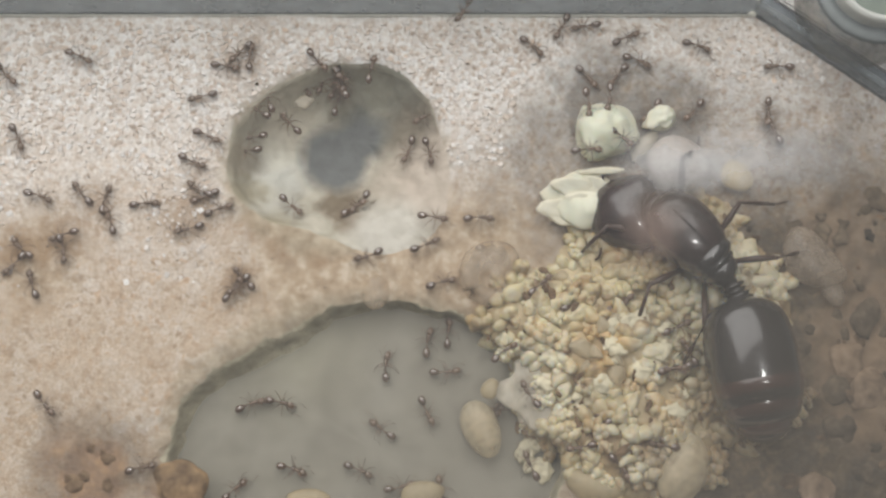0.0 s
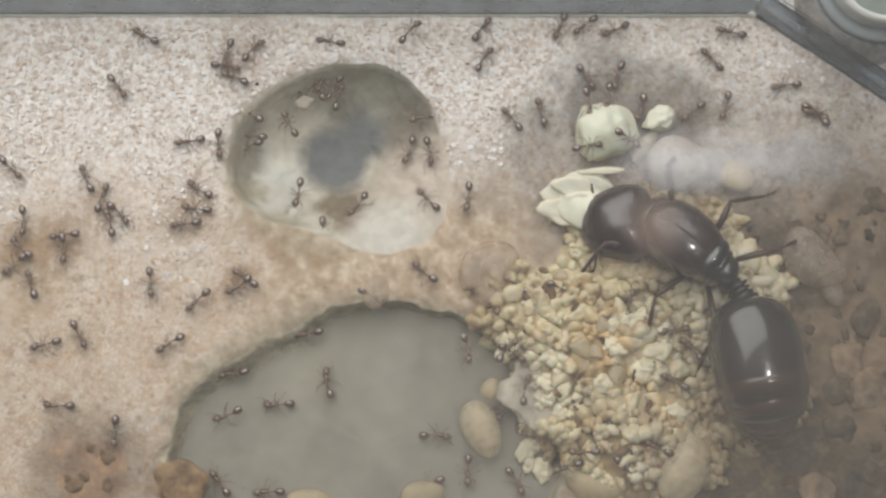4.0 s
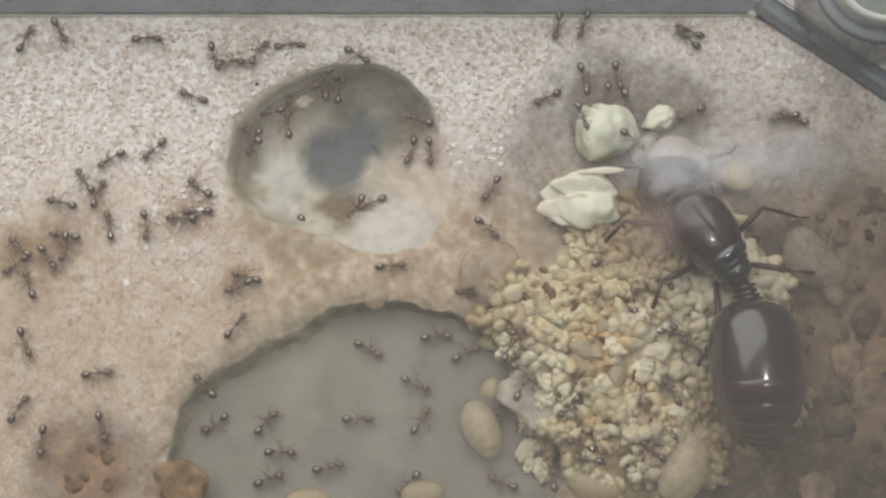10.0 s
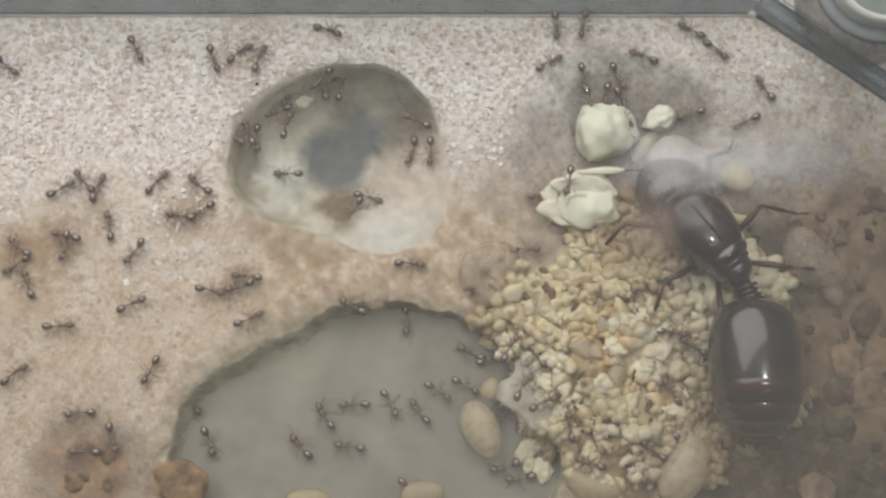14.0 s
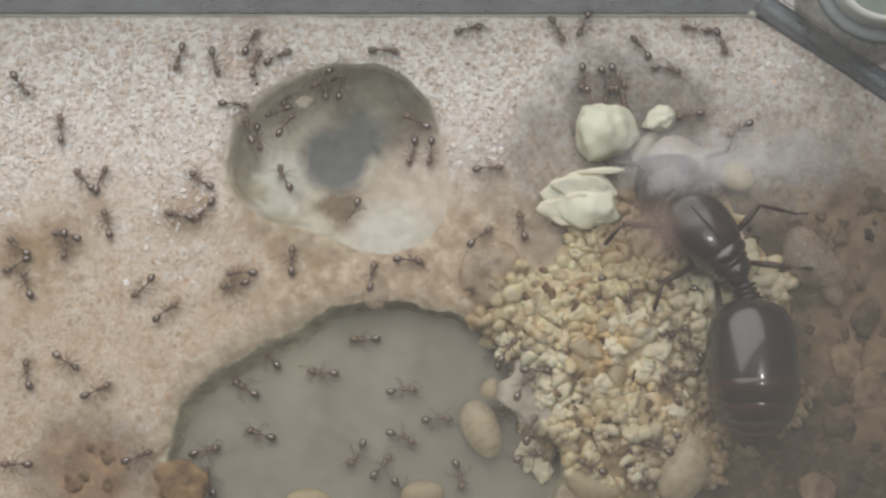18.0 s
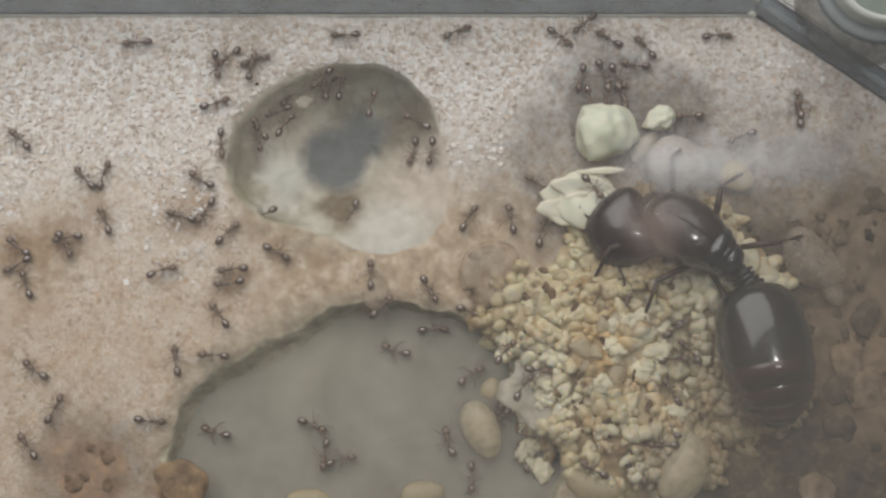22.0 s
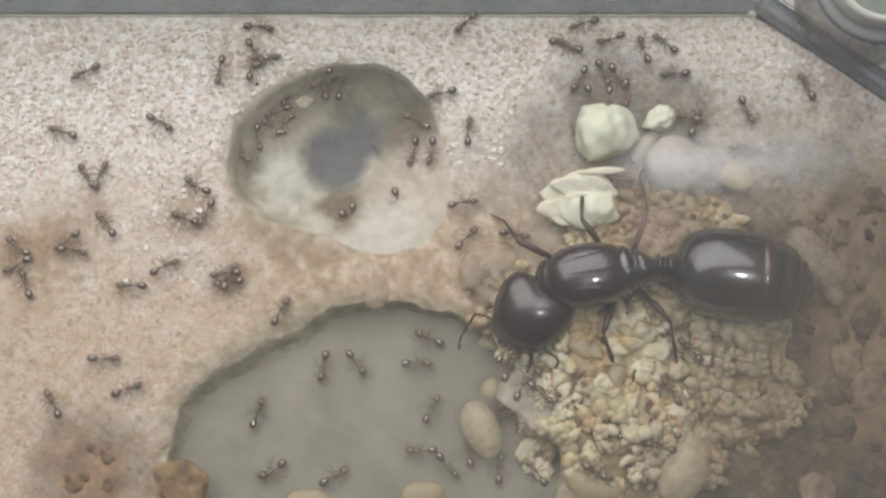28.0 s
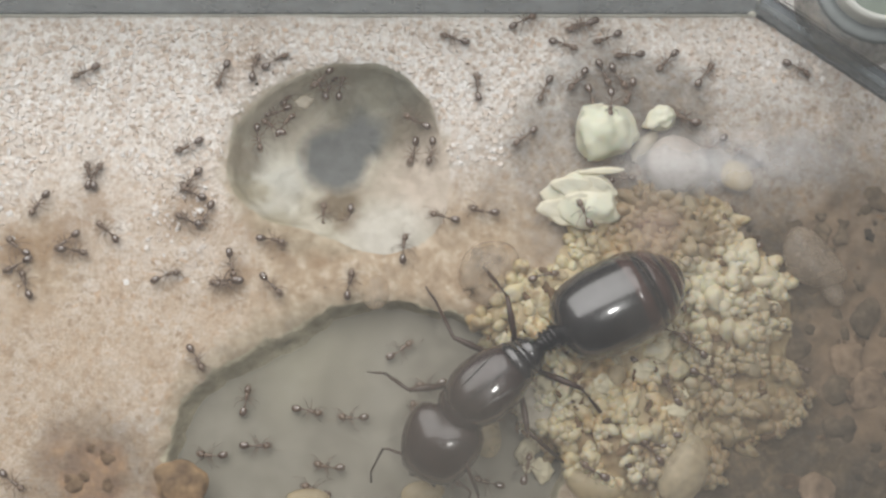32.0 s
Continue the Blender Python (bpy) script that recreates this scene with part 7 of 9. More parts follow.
    ((0, 7.2, -2.8, 1.6, 37), (1, 13.5, -1.9, 1.6, 40), (1.5, 12.3, 1.2, 2.3, 94), (2, 11.2, 4.2, 3.0, 149), (2.33333, 11.2, 4.0, 3.0, 203), (2.66667, 11.2, 3.9, 3.0, 257), (3, 11.2, 3.7, 3.0, 312), (6, 15.5, -6.0, 1.6, 328), (6.5, 15.2, -8.7, 1.6, 257), (7, 14.9, -11.4, 1.6, 185), (8, 14.9, -11.3, 1.6, 190), (9, 14.2, -17.1, 0.4, 187), (10, 9.5, -14.3, 1.6, 158), (11, 5.0, -11.3, 1.6, 166), (11.5, 4.8, -9.7, 1.0, 105), (12, 4.5, -8.0, 0.4, 45), (12.5, 5.4, -8.4, 1.0, -0), (13, 6.2, -8.8, 1.6, -45), (13.3333, 6.3, -8.5, 1.6, 12), (13.6667, 6.4, -8.2, 1.6, 69), (14, 6.5, -7.9, 1.6, 126), (17, 6.9, -4.9, 1.6, 178), (18, 4.4, -4.8, 0.4, 159), (18.5, 3.9, -2.9, 0.4, 91), (19, 3.4, -1.0, 0.5, 23), (20, 3.4, -0.8, 0.5, 18), (21, 3.4, -0.9, 0.5, 14), (21.5, 4.2, 0.8, 0.5, 55), (22, 5.0, 2.4, 0.5, 96), (22.5, 6.3, 1.3, 0.5, 156), (23, 7.7, 0.3, 0.5, 217), (25, 3.5, 0.1, 0.5, 192), (26, 4.1, 0.4, 0.5, 243), (27, 4.8, 0.7, 0.5, 294), (28, 5.5, 1.0, 0.5, 346), (28.5, 7.3, 1.7, 1.7, 405), (29, 9.1, 2.3, 3.0, 465), (30, 9.1, 1.9, 3.0, 466), (31, 9.7, 2.0, 3.0, 468), (32, 10.1, 2.2, 3.0, 469)),
    ((0, 9.7, -4.2, 1.6, 30), (0.333333, 9.8, -4.6, 1.6, 85), (0.666667, 9.9, -5.0, 1.6, 140), (1, 10.1, -5.4, 1.6, 195), (2, 4.8, -6.9, 1.6, 183), (2.5, 3.4, -11.3, 0.1, 253), (3, 2.0, -15.6, -1.5, 323), (4, 1.8, -16.3, -1.5, 271), (5, 1.6, -17.0, -1.5, 220), (6, 1.4, -17.7, -1.5, 169), (7, 0.8, -17.8, -1.5, 117), (7.5, -0.3, -16.5, -1.5, 178), (8, -1.3, -15.2, -1.5, 239), (9, -3.2, -17.2, -1.5, 243), (10, -2.7, -17.1, -1.5, 225), (10.5, -3.2, -17.2, -1.5, 162), (11, -3.7, -17.4, -1.5, 100), (12, -1.0, -16.3, -1.5, 157), (13, -4.3, -17.1, -1.5, 103), (14, -7.0, -14.3, -1.5, 173), (15, -6.7, -15.4, -1.5, 117), (16, -6.3, -16.6, -1.5, 61), (17, -6.0, -17.7, -1.5, 5), (18, -4.3, -15.6, -1.5, 53), (18.3333, -5.4, -14.4, -1.5, 111), (18.6667, -6.6, -13.3, -1.5, 170), (19, -7.7, -12.2, -1.5, 228), (20, -8.6, -14.6, -1.5, 271), (21, -9.4, -15.0, -1.5, 256), (23, -6.6, -15.8, -1.5, 298), (24, -4.2, -16.8, -1.5, 360), (25, -3.4, -17.2, -1.5, 346), (28, 0.5, -15.9, -1.5, 314), (29, 1.0, -15.3, -1.5, 306), (30, 0.6, -16.6, -1.5, 323), (32, 0.6, -16.6, -1.5, 323)),
    ((0, 15.0, 14.5, 0.5, -23), (1, 14.9, 14.3, 0.5, -18), (2, 17.8, 14.0, 0.5, -24), (2.5, 19.1, 12.6, 0.5, -67), (3, 20.4, 11.2, 0.5, -110), (6, 21.7, 10.2, 0.5, -82), (7, 15.4, -5.6, 1.6, -58), (8, 16.2, -6.3, 1.6, -46), (9, 15.0, -9.3, 1.6, -18), (9.33333, 15.2, -8.0, 1.6, 32), (9.66667, 15.5, -6.7, 1.6, 83), (10, 15.7, -5.4, 1.6, 134), (10.3333, 16.0, -5.7, 1.6, 74), (10.6667, 16.2, -6.1, 1.6, 14), (11, 16.4, -6.5, 1.6, -46), (12, 15.7, -7.3, 1.6, -71), (13, 15.5, -11.3, 1.6, -54), (13.5, 16.4, -13.7, 1.0, -120), (14, 17.3, -16.1, 0.4, -186), (17, 10.6, -17.2, 0.5, -244), (17.5, 12.7, -15.8, 1.0, -304), (18, 14.7, -14.4, 1.6, -364), (20, 15.6, -8.4, 1.6, -365), (21, 15.8, -8.6, 1.6, -353), (22, 16.7, -8.3, 1.6, -357), (23, 17.1, -8.3, 1.6, -360), (24, 25.8, -0.7, 0.4, -349), (26, 25.0, -6.0, 0.4, -398), (28, 24.2, -11.3, 0.5, -448), (28.3333, 24.0, -10.4, 0.5, -505), (28.6667, 23.9, -9.4, 0.5, -562), (29, 23.7, -8.4, 0.5, -619), (29.5, 24.6, -8.7, 0.5, -580), (30, 25.6, -9.0, 0.5, -540), (31, 23.4, -9.5, 0.5, -593), (32, 24.0, -7.8, 0.5, -628)),
    ((0, 19.6, 15.7, 0.5, -19), (1, 19.7, 14.9, 0.5, -38), (2, 20.7, 15.0, 0.5, -28), (2.33333, 21.1, 15.6, 0.5, -82), (2.66667, 21.5, 16.2, 0.5, -135), (3, 22.0, 16.8, 0.5, -188), (11, 18.5, 17.0, 0.5, -203), (12, 18.8, 16.9, 0.5, -203), (13, 18.8, 16.8, 0.5, -194), (14, 18.8, 17.1, 0.5, -209), (17, 19.2, 17.3, 0.5, -171), (18, 19.2, 17.1, 0.5, -189), (19, 19.2, 17.1, 0.5, -192), (20, 19.3, 17.1, 0.5, -190), (20.3333, 19.8, 17.1, 0.5, -133), (20.6667, 20.3, 17.2, 0.5, -76), (21, 20.8, 17.3, 0.5, -19), (22, 21.2, 16.6, 0.5, 3), (22.5, 22.6, 15.9, 0.5, 69), (23, 24.1, 15.3, 0.5, 135), (24, 17.5, 16.5, 0.5, 180), (25, 15.3, 15.6, 0.5, 121), (28, 15.2, 15.7, 0.5, 110), (28.5, 13.9, 15.9, 0.5, 150), (29, 12.6, 16.2, 0.5, 190), (30, 12.4, 16.2, 0.5, 192), (31, 12.4, 16.2, 0.5, 192), (32, 12.4, 16.3, 0.5, 203)),
    ((0, 14.2, 16.5, 0.5, 20), (1, 13.8, 16.7, 0.5, 12), (2, 13.8, 16.8, 0.5, 33), (3, 20.5, 14.4, 0.5, 93), (7, 18.6, 17.1, 0.5, 155), (8, 18.2, 17.0, 0.5, 155), (9, 18.6, 16.7, 0.5, 151), (10, 18.6, 16.5, 0.5, 132), (10.5, 13.2, 14.4, 0.5, 182), (11, 7.8, 12.4, 0.5, 231), (11.3333, 8.7, 13.6, 0.5, 285), (11.6667, 9.5, 14.7, 0.5, 339), (12, 10.4, 15.9, 0.5, 393), (13, 15.5, 15.8, 0.5, 358), (14, 21.0, 15.3, 0.5, 316), (15.5, 19.1, 14.4, 0.5, 358), (17, 17.2, 13.4, 0.5, 400), (17.5, 19.2, 14.7, 0.5, 343), (18, 21.3, 15.9, 0.5, 285), (19, 27.1, 10.1, 0.5, 289), (19.3333, 26.4, 10.4, 0.5, 238), (19.6667, 25.8, 10.6, 0.5, 187), (20, 25.1, 10.8, 0.5, 137), (21, 22.6, 12.2, 0.5, 180), (21.3333, 20.6, 11.2, 0.5, 235), (21.6667, 18.6, 10.2, 0.5, 290), (22, 16.6, 9.2, 0.5, 345), (23, 24.3, 9.8, 0.5, 321), (23.5, 25.7, 11.1, 0.5, 391), (24, 27.0, 12.4, 0.5, 461), (25, 27.3, 12.7, 0.5, 454), (28, 27.5, 12.7, 0.5, 469), (29, 27.6, 12.9, 0.5, 472), (30, 27.7, 13.3, 0.5, 511), (31, 21.8, 9.2, 0.5, 552), (32, 20.2, 7.8, 0.5, 572)),
    ((0, 25.3, 14.1, 0.5, 180), (0.333333, 24.6, 13.1, 0.5, 124), (0.666667, 23.9, 12.2, 0.5, 68), (1, 23.2, 11.2, 0.5, 12), (2, 26.0, 12.4, 0.5, -14), (2.33333, 26.0, 12.5, 0.5, 39), (2.66667, 26.0, 12.7, 0.5, 91), (3, 26.1, 12.8, 0.5, 144), (5, 25.1, 12.0, 0.5, 198), (7, 24.2, 11.1, 0.5, 252), (9, 23.2, 10.3, 0.5, 305), (10, 18.3, 5.3, 1.0, 235), (11, 13.4, 0.3, 1.6, 166), (12, 11.4, -2.5, 1.6, 191), (13, 7.3, 3.6, 0.4, 140), (14.3333, 7.1, 4.0, 0.4, 198), (15.6667, 6.9, 4.4, 0.5, 256), (17, 6.7, 4.8, 0.5, 314), (18, 12.4, 6.1, 0.5, 299), (18.5, 12.2, 5.3, 1.7, 241), (19, 12.0, 4.5, 3.0, 183), (19.5, 11.8, 4.1, 3.0, 241), (20, 11.6, 3.7, 3.0, 299), (21, 22.1, 9.1, 0.5, 374), (21.5, 24.5, 10.2, 0.5, 415), (22, 26.9, 11.3, 0.5, 457), (23, 27.3, 14.3, 0.5, 487), (24, 24.4, 15.6, 0.5, 504), (24.3333, 24.6, 15.2, 0.5, 563), (24.6667, 24.8, 14.8, 0.5, 622), (25, 25.0, 14.4, 0.5, 680), (28, 23.0, 10.4, 0.5, 655), (30, 23.8, 8.2, 0.5, 627), (31, 22.7, 3.1, 0.5, 612), (32, 22.2, 0.2, 0.5, 540)),
    ((0, 24.5, 10.2, 0.5, -98), (1, 25.0, 9.2, 0.5, -82), (2, 28.5, 10.5, 0.5, -48), (3, 28.3, 10.4, 0.5, -32), (8, 28.4, 10.4, 0.5, -48), (9, 28.0, 10.2, 0.5, -85), (9.5, 27.1, 10.1, 0.5, -144), (10, 26.2, 10.0, 0.5, -203), (13, 24.5, 8.8, 0.5, -212), (14, 24.2, 12.5, 0.5, -240), (17, 13.0, 9.5, 3.0, -203), (17.3333, 14.4, 11.0, 2.2, -259), (17.6667, 15.8, 12.4, 1.3, -314), (18, 17.2, 13.9, 0.5, -370), (19, 18.0, 15.3, 0.5, -329), (20, 18.2, 14.7, 0.5, -360), (20.3333, 18.3, 14.6, 0.5, -411), (20.6667, 18.4, 14.4, 0.5, -462), (21, 18.5, 14.3, 0.5, -513), (22, 14.4, 14.2, 0.5, -549), (23, 13.5, 15.2, 0.5, -597), (24, 13.3, 15.6, 0.5, -606), (24.5, 12.0, 16.6, 0.5, -566), (25, 10.8, 17.6, 0.5, -526), (28, 12.6, 16.2, 0.5, -525), (29, 11.0, 17.6, 0.5, -523), (30, 10.4, 17.2, 0.5, -521), (31, 10.3, 17.2, 0.5, -523), (32, 10.3, 17.2, 0.5, -523)),
    ((0, 7.0, 15.6, 0.5, -41), (1, 7.0, 15.1, 0.5, -22), (2, 7.3, 16.4, 0.5, 7), (2.5, 10.6, 16.7, 0.5, -62), (3, 13.9, 17.0, 0.5, -131), (6, 8.5, 14.9, 0.5, -161), (7, 7.0, 11.0, 0.5, -93), (8, 7.3, 9.3, 0.5, -28), (8.5, 7.9, 6.8, 1.7, -87), (9, 8.5, 4.4, 3.0, -146), (10, 3.5, 4.3, 0.5, -122), (11, 1.8, 3.2, 0.5, -83), (12, 1.8, 2.8, 0.5, -113), (13, -0.2, -1.1, 0.5, -116), (14, -2.7, -5.3, -1.5, -86), (15, -3.6, -4.2, -0.9, -32), (16, -4.4, -3.0, -0.2, 21), (17, -5.3, -1.9, 0.4, 75), (17.5, -3.8, -1.4, 0.4, 35), (18, -2.3, -0.9, 0.5, -5), (19, -1.8, -1.6, 0.5, -53), (20, 2.1, -8.0, -1.5, -17), (20.5, 1.0, -7.8, -1.5, 54), (21, -0.1, -7.5, -1.5, 125), (21.5, -0.3, -6.6, -1.5, 65), (22, -0.5, -5.7, -1.5, 5), (22.5, 0.5, -5.0, -0.5, -45), (23, 1.4, -4.2, 0.4, -95), (23.5, 2.7, -5.5, 0.4, -46), (24, 3.9, -6.8, 0.5, 3), (28, 6.6, -8.7, 1.6, -64), (30, 6.8, -11.3, 1.6, -54), (32, 14.6, -8.8, 1.6, -24)),
    ((0, -21.2, -15.9, 0.5, 9), (0.5, -18.8, -14.0, -0.5, 56), (1, -16.3, -12.0, -1.5, 103), (2, -19.1, -7.4, 0.4, 108), (3, -27.4, -6.5, 0.5, 183), (6, -29.9, -9.2, 0.5, 194), (7, -30.6, -8.7, 0.5, 191), (7.33333, -30.2, -8.7, 0.5, 245), (7.66667, -29.8, -8.8, 0.5, 298), (8, -29.4, -8.8, 0.5, 351), (9, -28.1, -8.2, 0.5, 363), (11, -20.8, -10.2, 0.5, 363), (12, -18.6, -10.0, 0.5, 362), (13, -17.5, -10.9, -1.5, 313), (14, -18.3, -11.3, -1.5, 304), (17, -11.1, -11.6, -1.5, 312), (17.3333, -12.3, -11.1, -1.5, 256), (17.6667, -13.5, -10.5, -1.5, 200), (18, -14.7, -10.0, -1.5, 144), (19, -18.3, -9.5, 0.4, 154), (19.5, -18.5, -10.7, 0.4, 116), (20, -18.7, -11.8, 0.5, 78), (21, -19.6, -9.7, 0.5, 136), (22, -19.3, -8.1, 0.5, 95), (23, -19.7, -8.8, 0.5, 116), (24, -21.7, -8.2, 0.5, 174), (25.3333, -22.0, -8.9, 0.5, 122), (26.6667, -22.2, -9.6, 0.5, 69), (28, -22.5, -10.3, 0.5, 16), (29, -18.8, -8.8, 0.5, 22), (30, -16.1, -9.9, -1.5, -8), (31, -10.6, -12.4, -1.5, -13), (32, -9.7, -11.8, -1.5, -15)),
    ((0, -28.4, -11.6, 0.5, -48), (1, -23.3, -13.0, 0.5, -34), (2, -22.8, -13.8, 0.5, -77), (3, -23.2, -13.7, 0.5, -95), (6, -23.9, -13.6, 0.5, -73), (6.5, -24.8, -14.2, 0.5, -125), (7, -25.7, -14.7, 0.5, -178), (8, -29.5, -15.8, 0.5, -208), (9, -29.0, -15.1, 0.5, -150), (10, -28.6, -14.3, 0.5, -91), (11, -28.1, -13.6, 0.5, -32), (12, -25.9, -14.7, 0.5, 4), (13, -25.7, -14.7, 0.5, 4), (13.3333, -25.7, -14.8, 0.5, 63), (13.6667, -25.7, -14.8, 0.5, 121), (14, -25.7, -14.8, 0.5, 180), (17, -30.6, -15.9, 0.5, 189), (20.5, -29.8, -14.5, 0.5, 139), (24, -29.1, -13.1, 0.5, 88), (25, -28.3, -11.0, 0.5, 18), (27, -28.1, -11.2, 0.5, 92), (29, -28.0, -11.3, 0.5, 167), (29.6667, -28.8, -13.2, 0.5, 220), (30.3333, -29.5, -15.1, 0.5, 272), (31, -30.3, -17.0, 0.5, 325), (32, -30.3, -17.0, 0.5, 325)),
    ((0, 1.5, 17.8, 2.0, 238), (0.5, 2.0, 16.2, 1.2, 306), (1, 2.4, 14.5, 0.4, 374), (2, 3.5, 14.2, 0.5, 376), (3, 3.2, 14.7, 0.5, 375), (4.5, 3.2, 14.9, 0.5, 450), (6, 3.2, 15.0, 0.5, 524), (6.5, 2.1, 13.3, 0.5, 564), (7, 1.0, 11.5, 0.5, 604), (8, 2.1, 9.4, 0.5, 586), (9, 3.0, 3.2, 0.5, 661), (10, 3.5, 1.4, 0.5, 678), (10.5, 2.3, 0.9, 0.5, 621), (11, 1.2, 0.3, 0.5, 564), (12, -1.5, -5.3, 0.5, 621), (13, -4.7, -6.5, -1.5, 609), (14, -3.7, -11.4, -1.5, 659), (17, -5.1, -8.5, -1.5, 661), (18, -2.8, -10.2, -1.5, 724), (18.5, -4.3, -9.0, -1.5, 774), (19, -5.8, -7.7, -1.5, 824), (19.3333, -5.6, -7.9, -1.5, 767), (19.6667, -5.5, -8.1, -1.5, 710), (20, -5.4, -8.3, -1.5, 652), (20.5, -3.0, -8.5, -1.5, 693), (21, -0.6, -8.6, -1.5, 733), (22, 2.3, -4.9, 0.4, 693), (22.5, 3.4, -4.6, 0.4, 746), (23, 4.5, -4.4, 0.5, 798), (24, 4.6, -4.4, 0.5, 747), (25, 4.8, -4.0, 0.5, 778), (28, 3.6, -2.0, 0.5, 747), (29, 4.4, -0.7, 0.5, 706), (30, 4.0, -0.9, 0.5, 739), (31, 3.7, -0.6, 0.5, 708), (32, 3.5, -0.5, 0.5, 704)),
    ((0, 10.7, 6.8, 3.0, 4), (1, 10.6, 6.7, 3.0, 34), (2, 10.6, 7.0, 3.0, 7), (3, 10.6, 6.8, 3.0, 10), (6, 11.2, 8.0, 3.0, 15), (6.5, 10.7, 7.9, 3.0, 56), (7, 10.2, 7.8, 3.0, 98), (8, 10.1, 9.3, 3.0, 102), (8.5, 9.9, 13.3, 1.7, 145), (9, 9.8, 17.3, 0.5, 188), (10, 7.7, 11.5, 0.5, 207), (11, 7.7, 3.7, 3.0, 239), (11.3333, 8.0, 3.7, 3.0, 299), (11.6667, 8.2, 3.7, 3.0, 359), (12, 8.5, 3.7, 3.0, 419), (13, 9.4, 3.6, 3.0, 432), (13.3333, 9.3, 3.8, 3.0, 375), (13.6667, 9.2, 4.0, 3.0, 317), (14, 9.1, 4.2, 3.0, 260), (15.5, 11.0, 1.0, 2.3, 320), (17, 12.9, -2.3, 1.6, 381), (18, 12.5, -2.2, 1.6, 374), (19, 12.3, -2.2, 1.6, 379), (20, 12.3, -2.2, 1.6, 379), (20.5, 13.1, -3.1, 1.6, 441), (21, 14.0, -4.1, 1.6, 503), (22, 7.3, 1.4, 0.4, 438), (23, 8.1, 2.6, 1.7, 388), (24, 8.9, 3.8, 3.0, 337), (25, 12.4, 6.7, 3.0, 366), (28, 13.3, 5.2, 0.5, 364), (29, 13.7, 5.4, 0.5, 382), (29.5, 15.8, 7.8, 0.5, 442), (30, 17.8, 10.3, 0.5, 502), (30.5, 18.4, 11.7, 0.5, 447), (31, 19.0, 13.2, 0.5, 391), (32, 27.1, 13.9, 0.5, 331)),
    ((0, -5.4, 14.1, 0.5, 73), (1, -4.3, 13.5, 0.5, 24), (2, 1.0, 17.4, 0.5, -42), (3, 2.0, 17.3, 0.5, -4), (4, 3.1, 17.3, 0.5, 50), (5, 4.1, 17.2, 0.5, 103), (6, 5.2, 17.2, 0.5, 156), (7, -5.0, 16.6, 0.5, 174), (8, -9.7, 16.4, 0.5, 186), (9, -13.9, 12.0, -0.6, 227), (10, -19.1, 11.8, 0.4, 156), (10.5, -17.8, 10.0, 0.4, 227), (11, -16.5, 8.3, 0.5, 297), (11.5, -16.2, 8.5, -0.1, 234), (12, -15.8, 8.8, -0.6, 171), (12.5, -18.9, 6.7, -0.1, 126), (13, -22.0, 4.6, 0.4, 81), (17, -15.0, 12.0, 0.5, 18), (18, -12.4, 15.0, 0.5, 24), (19, -7.0, 16.8, 0.5, 38), (19.3333, -8.5, 17.0, 0.5, 88), (19.6667, -9.9, 17.2, 0.5, 139), (20, -11.4, 17.4, 0.5, 189), (20.3333, -10.1, 16.5, 0.5, 135), (20.6667, -8.8, 15.5, 0.5, 81), (21, -7.4, 14.5, 0.5, 27), (22, -5.4, 11.8, -0.8, 71), (23, -3.4, 9.2, -2.0, 116), (23.5, -5.5, 11.5, -0.8, 167), (24, -7.5, 13.9, 0.5, 219), (24.5, -10.2, 12.8, -0.8, 294), (25, -13.0, 11.8, -2.0, 369), (26.5, -8.2, 7.9, -2.0, 324), (28, -3.4, 3.9, -2.0, 279), (29, -4.8, -0.4, 0.5, 252), (30, -8.3, -1.6, 0.5, 253), (30.3333, -7.7, -1.9, 0.5, 306), (30.6667, -7.1, -2.1, 0.5, 359), (31, -6.4, -2.4, 0.5, 411), (32, -6.8, -2.5, 0.5, 436)),
    ((0, -9.4, 14.4, 0.5, -46), (1, -9.4, 14.4, 0.5, -46), (1.33333, -9.5, 14.6, 0.5, 5), (1.66667, -9.6, 14.8, 0.5, 57), (2, -9.7, 14.9, 0.5, 108), (4, -16.0, 13.3, 0.5, 158), (6, -22.4, 11.6, 0.5, 208), (7, -23.0, 12.5, 0.5, 158), (8, -21.9, 11.5, 0.5, 203), (9, -23.7, 8.2, 0.5, 235), (10, -25.0, 6.7, 0.5, 213), (11, -27.9, 3.0, 0.5, 155), (12, -27.9, 2.8, 0.5, 145), (13, -28.2, 2.9, 0.5, 162), (13.5, -28.2, 3.8, 0.5, 97), (14, -28.2, 4.6, 0.5, 33), (19, -28.8, 9.7, 0.5, 106), (19.3333, -28.4, 9.3, 0.5, 49), (19.6667, -27.9, 8.9, 0.5, -8), (20, -27.5, 8.6, 0.5, -65), (21, -21.9, 8.9, 0.5, -3), (21.5, -19.3, 8.4, 0.5, -43), (22, -16.6, 7.8, 0.5, -83), (23, -18.4, 5.4, 0.5, -33), (24, -18.3, 5.0, 0.5, -27), (25, -18.4, 5.0, 0.5, -19), (29, -14.8, 8.1, -2.0, -45), (30, -18.3, 4.7, 0.5, -96), (31, -18.9, 5.1, 0.5, -133), (32, -18.9, 5.0, 0.5, -126)),
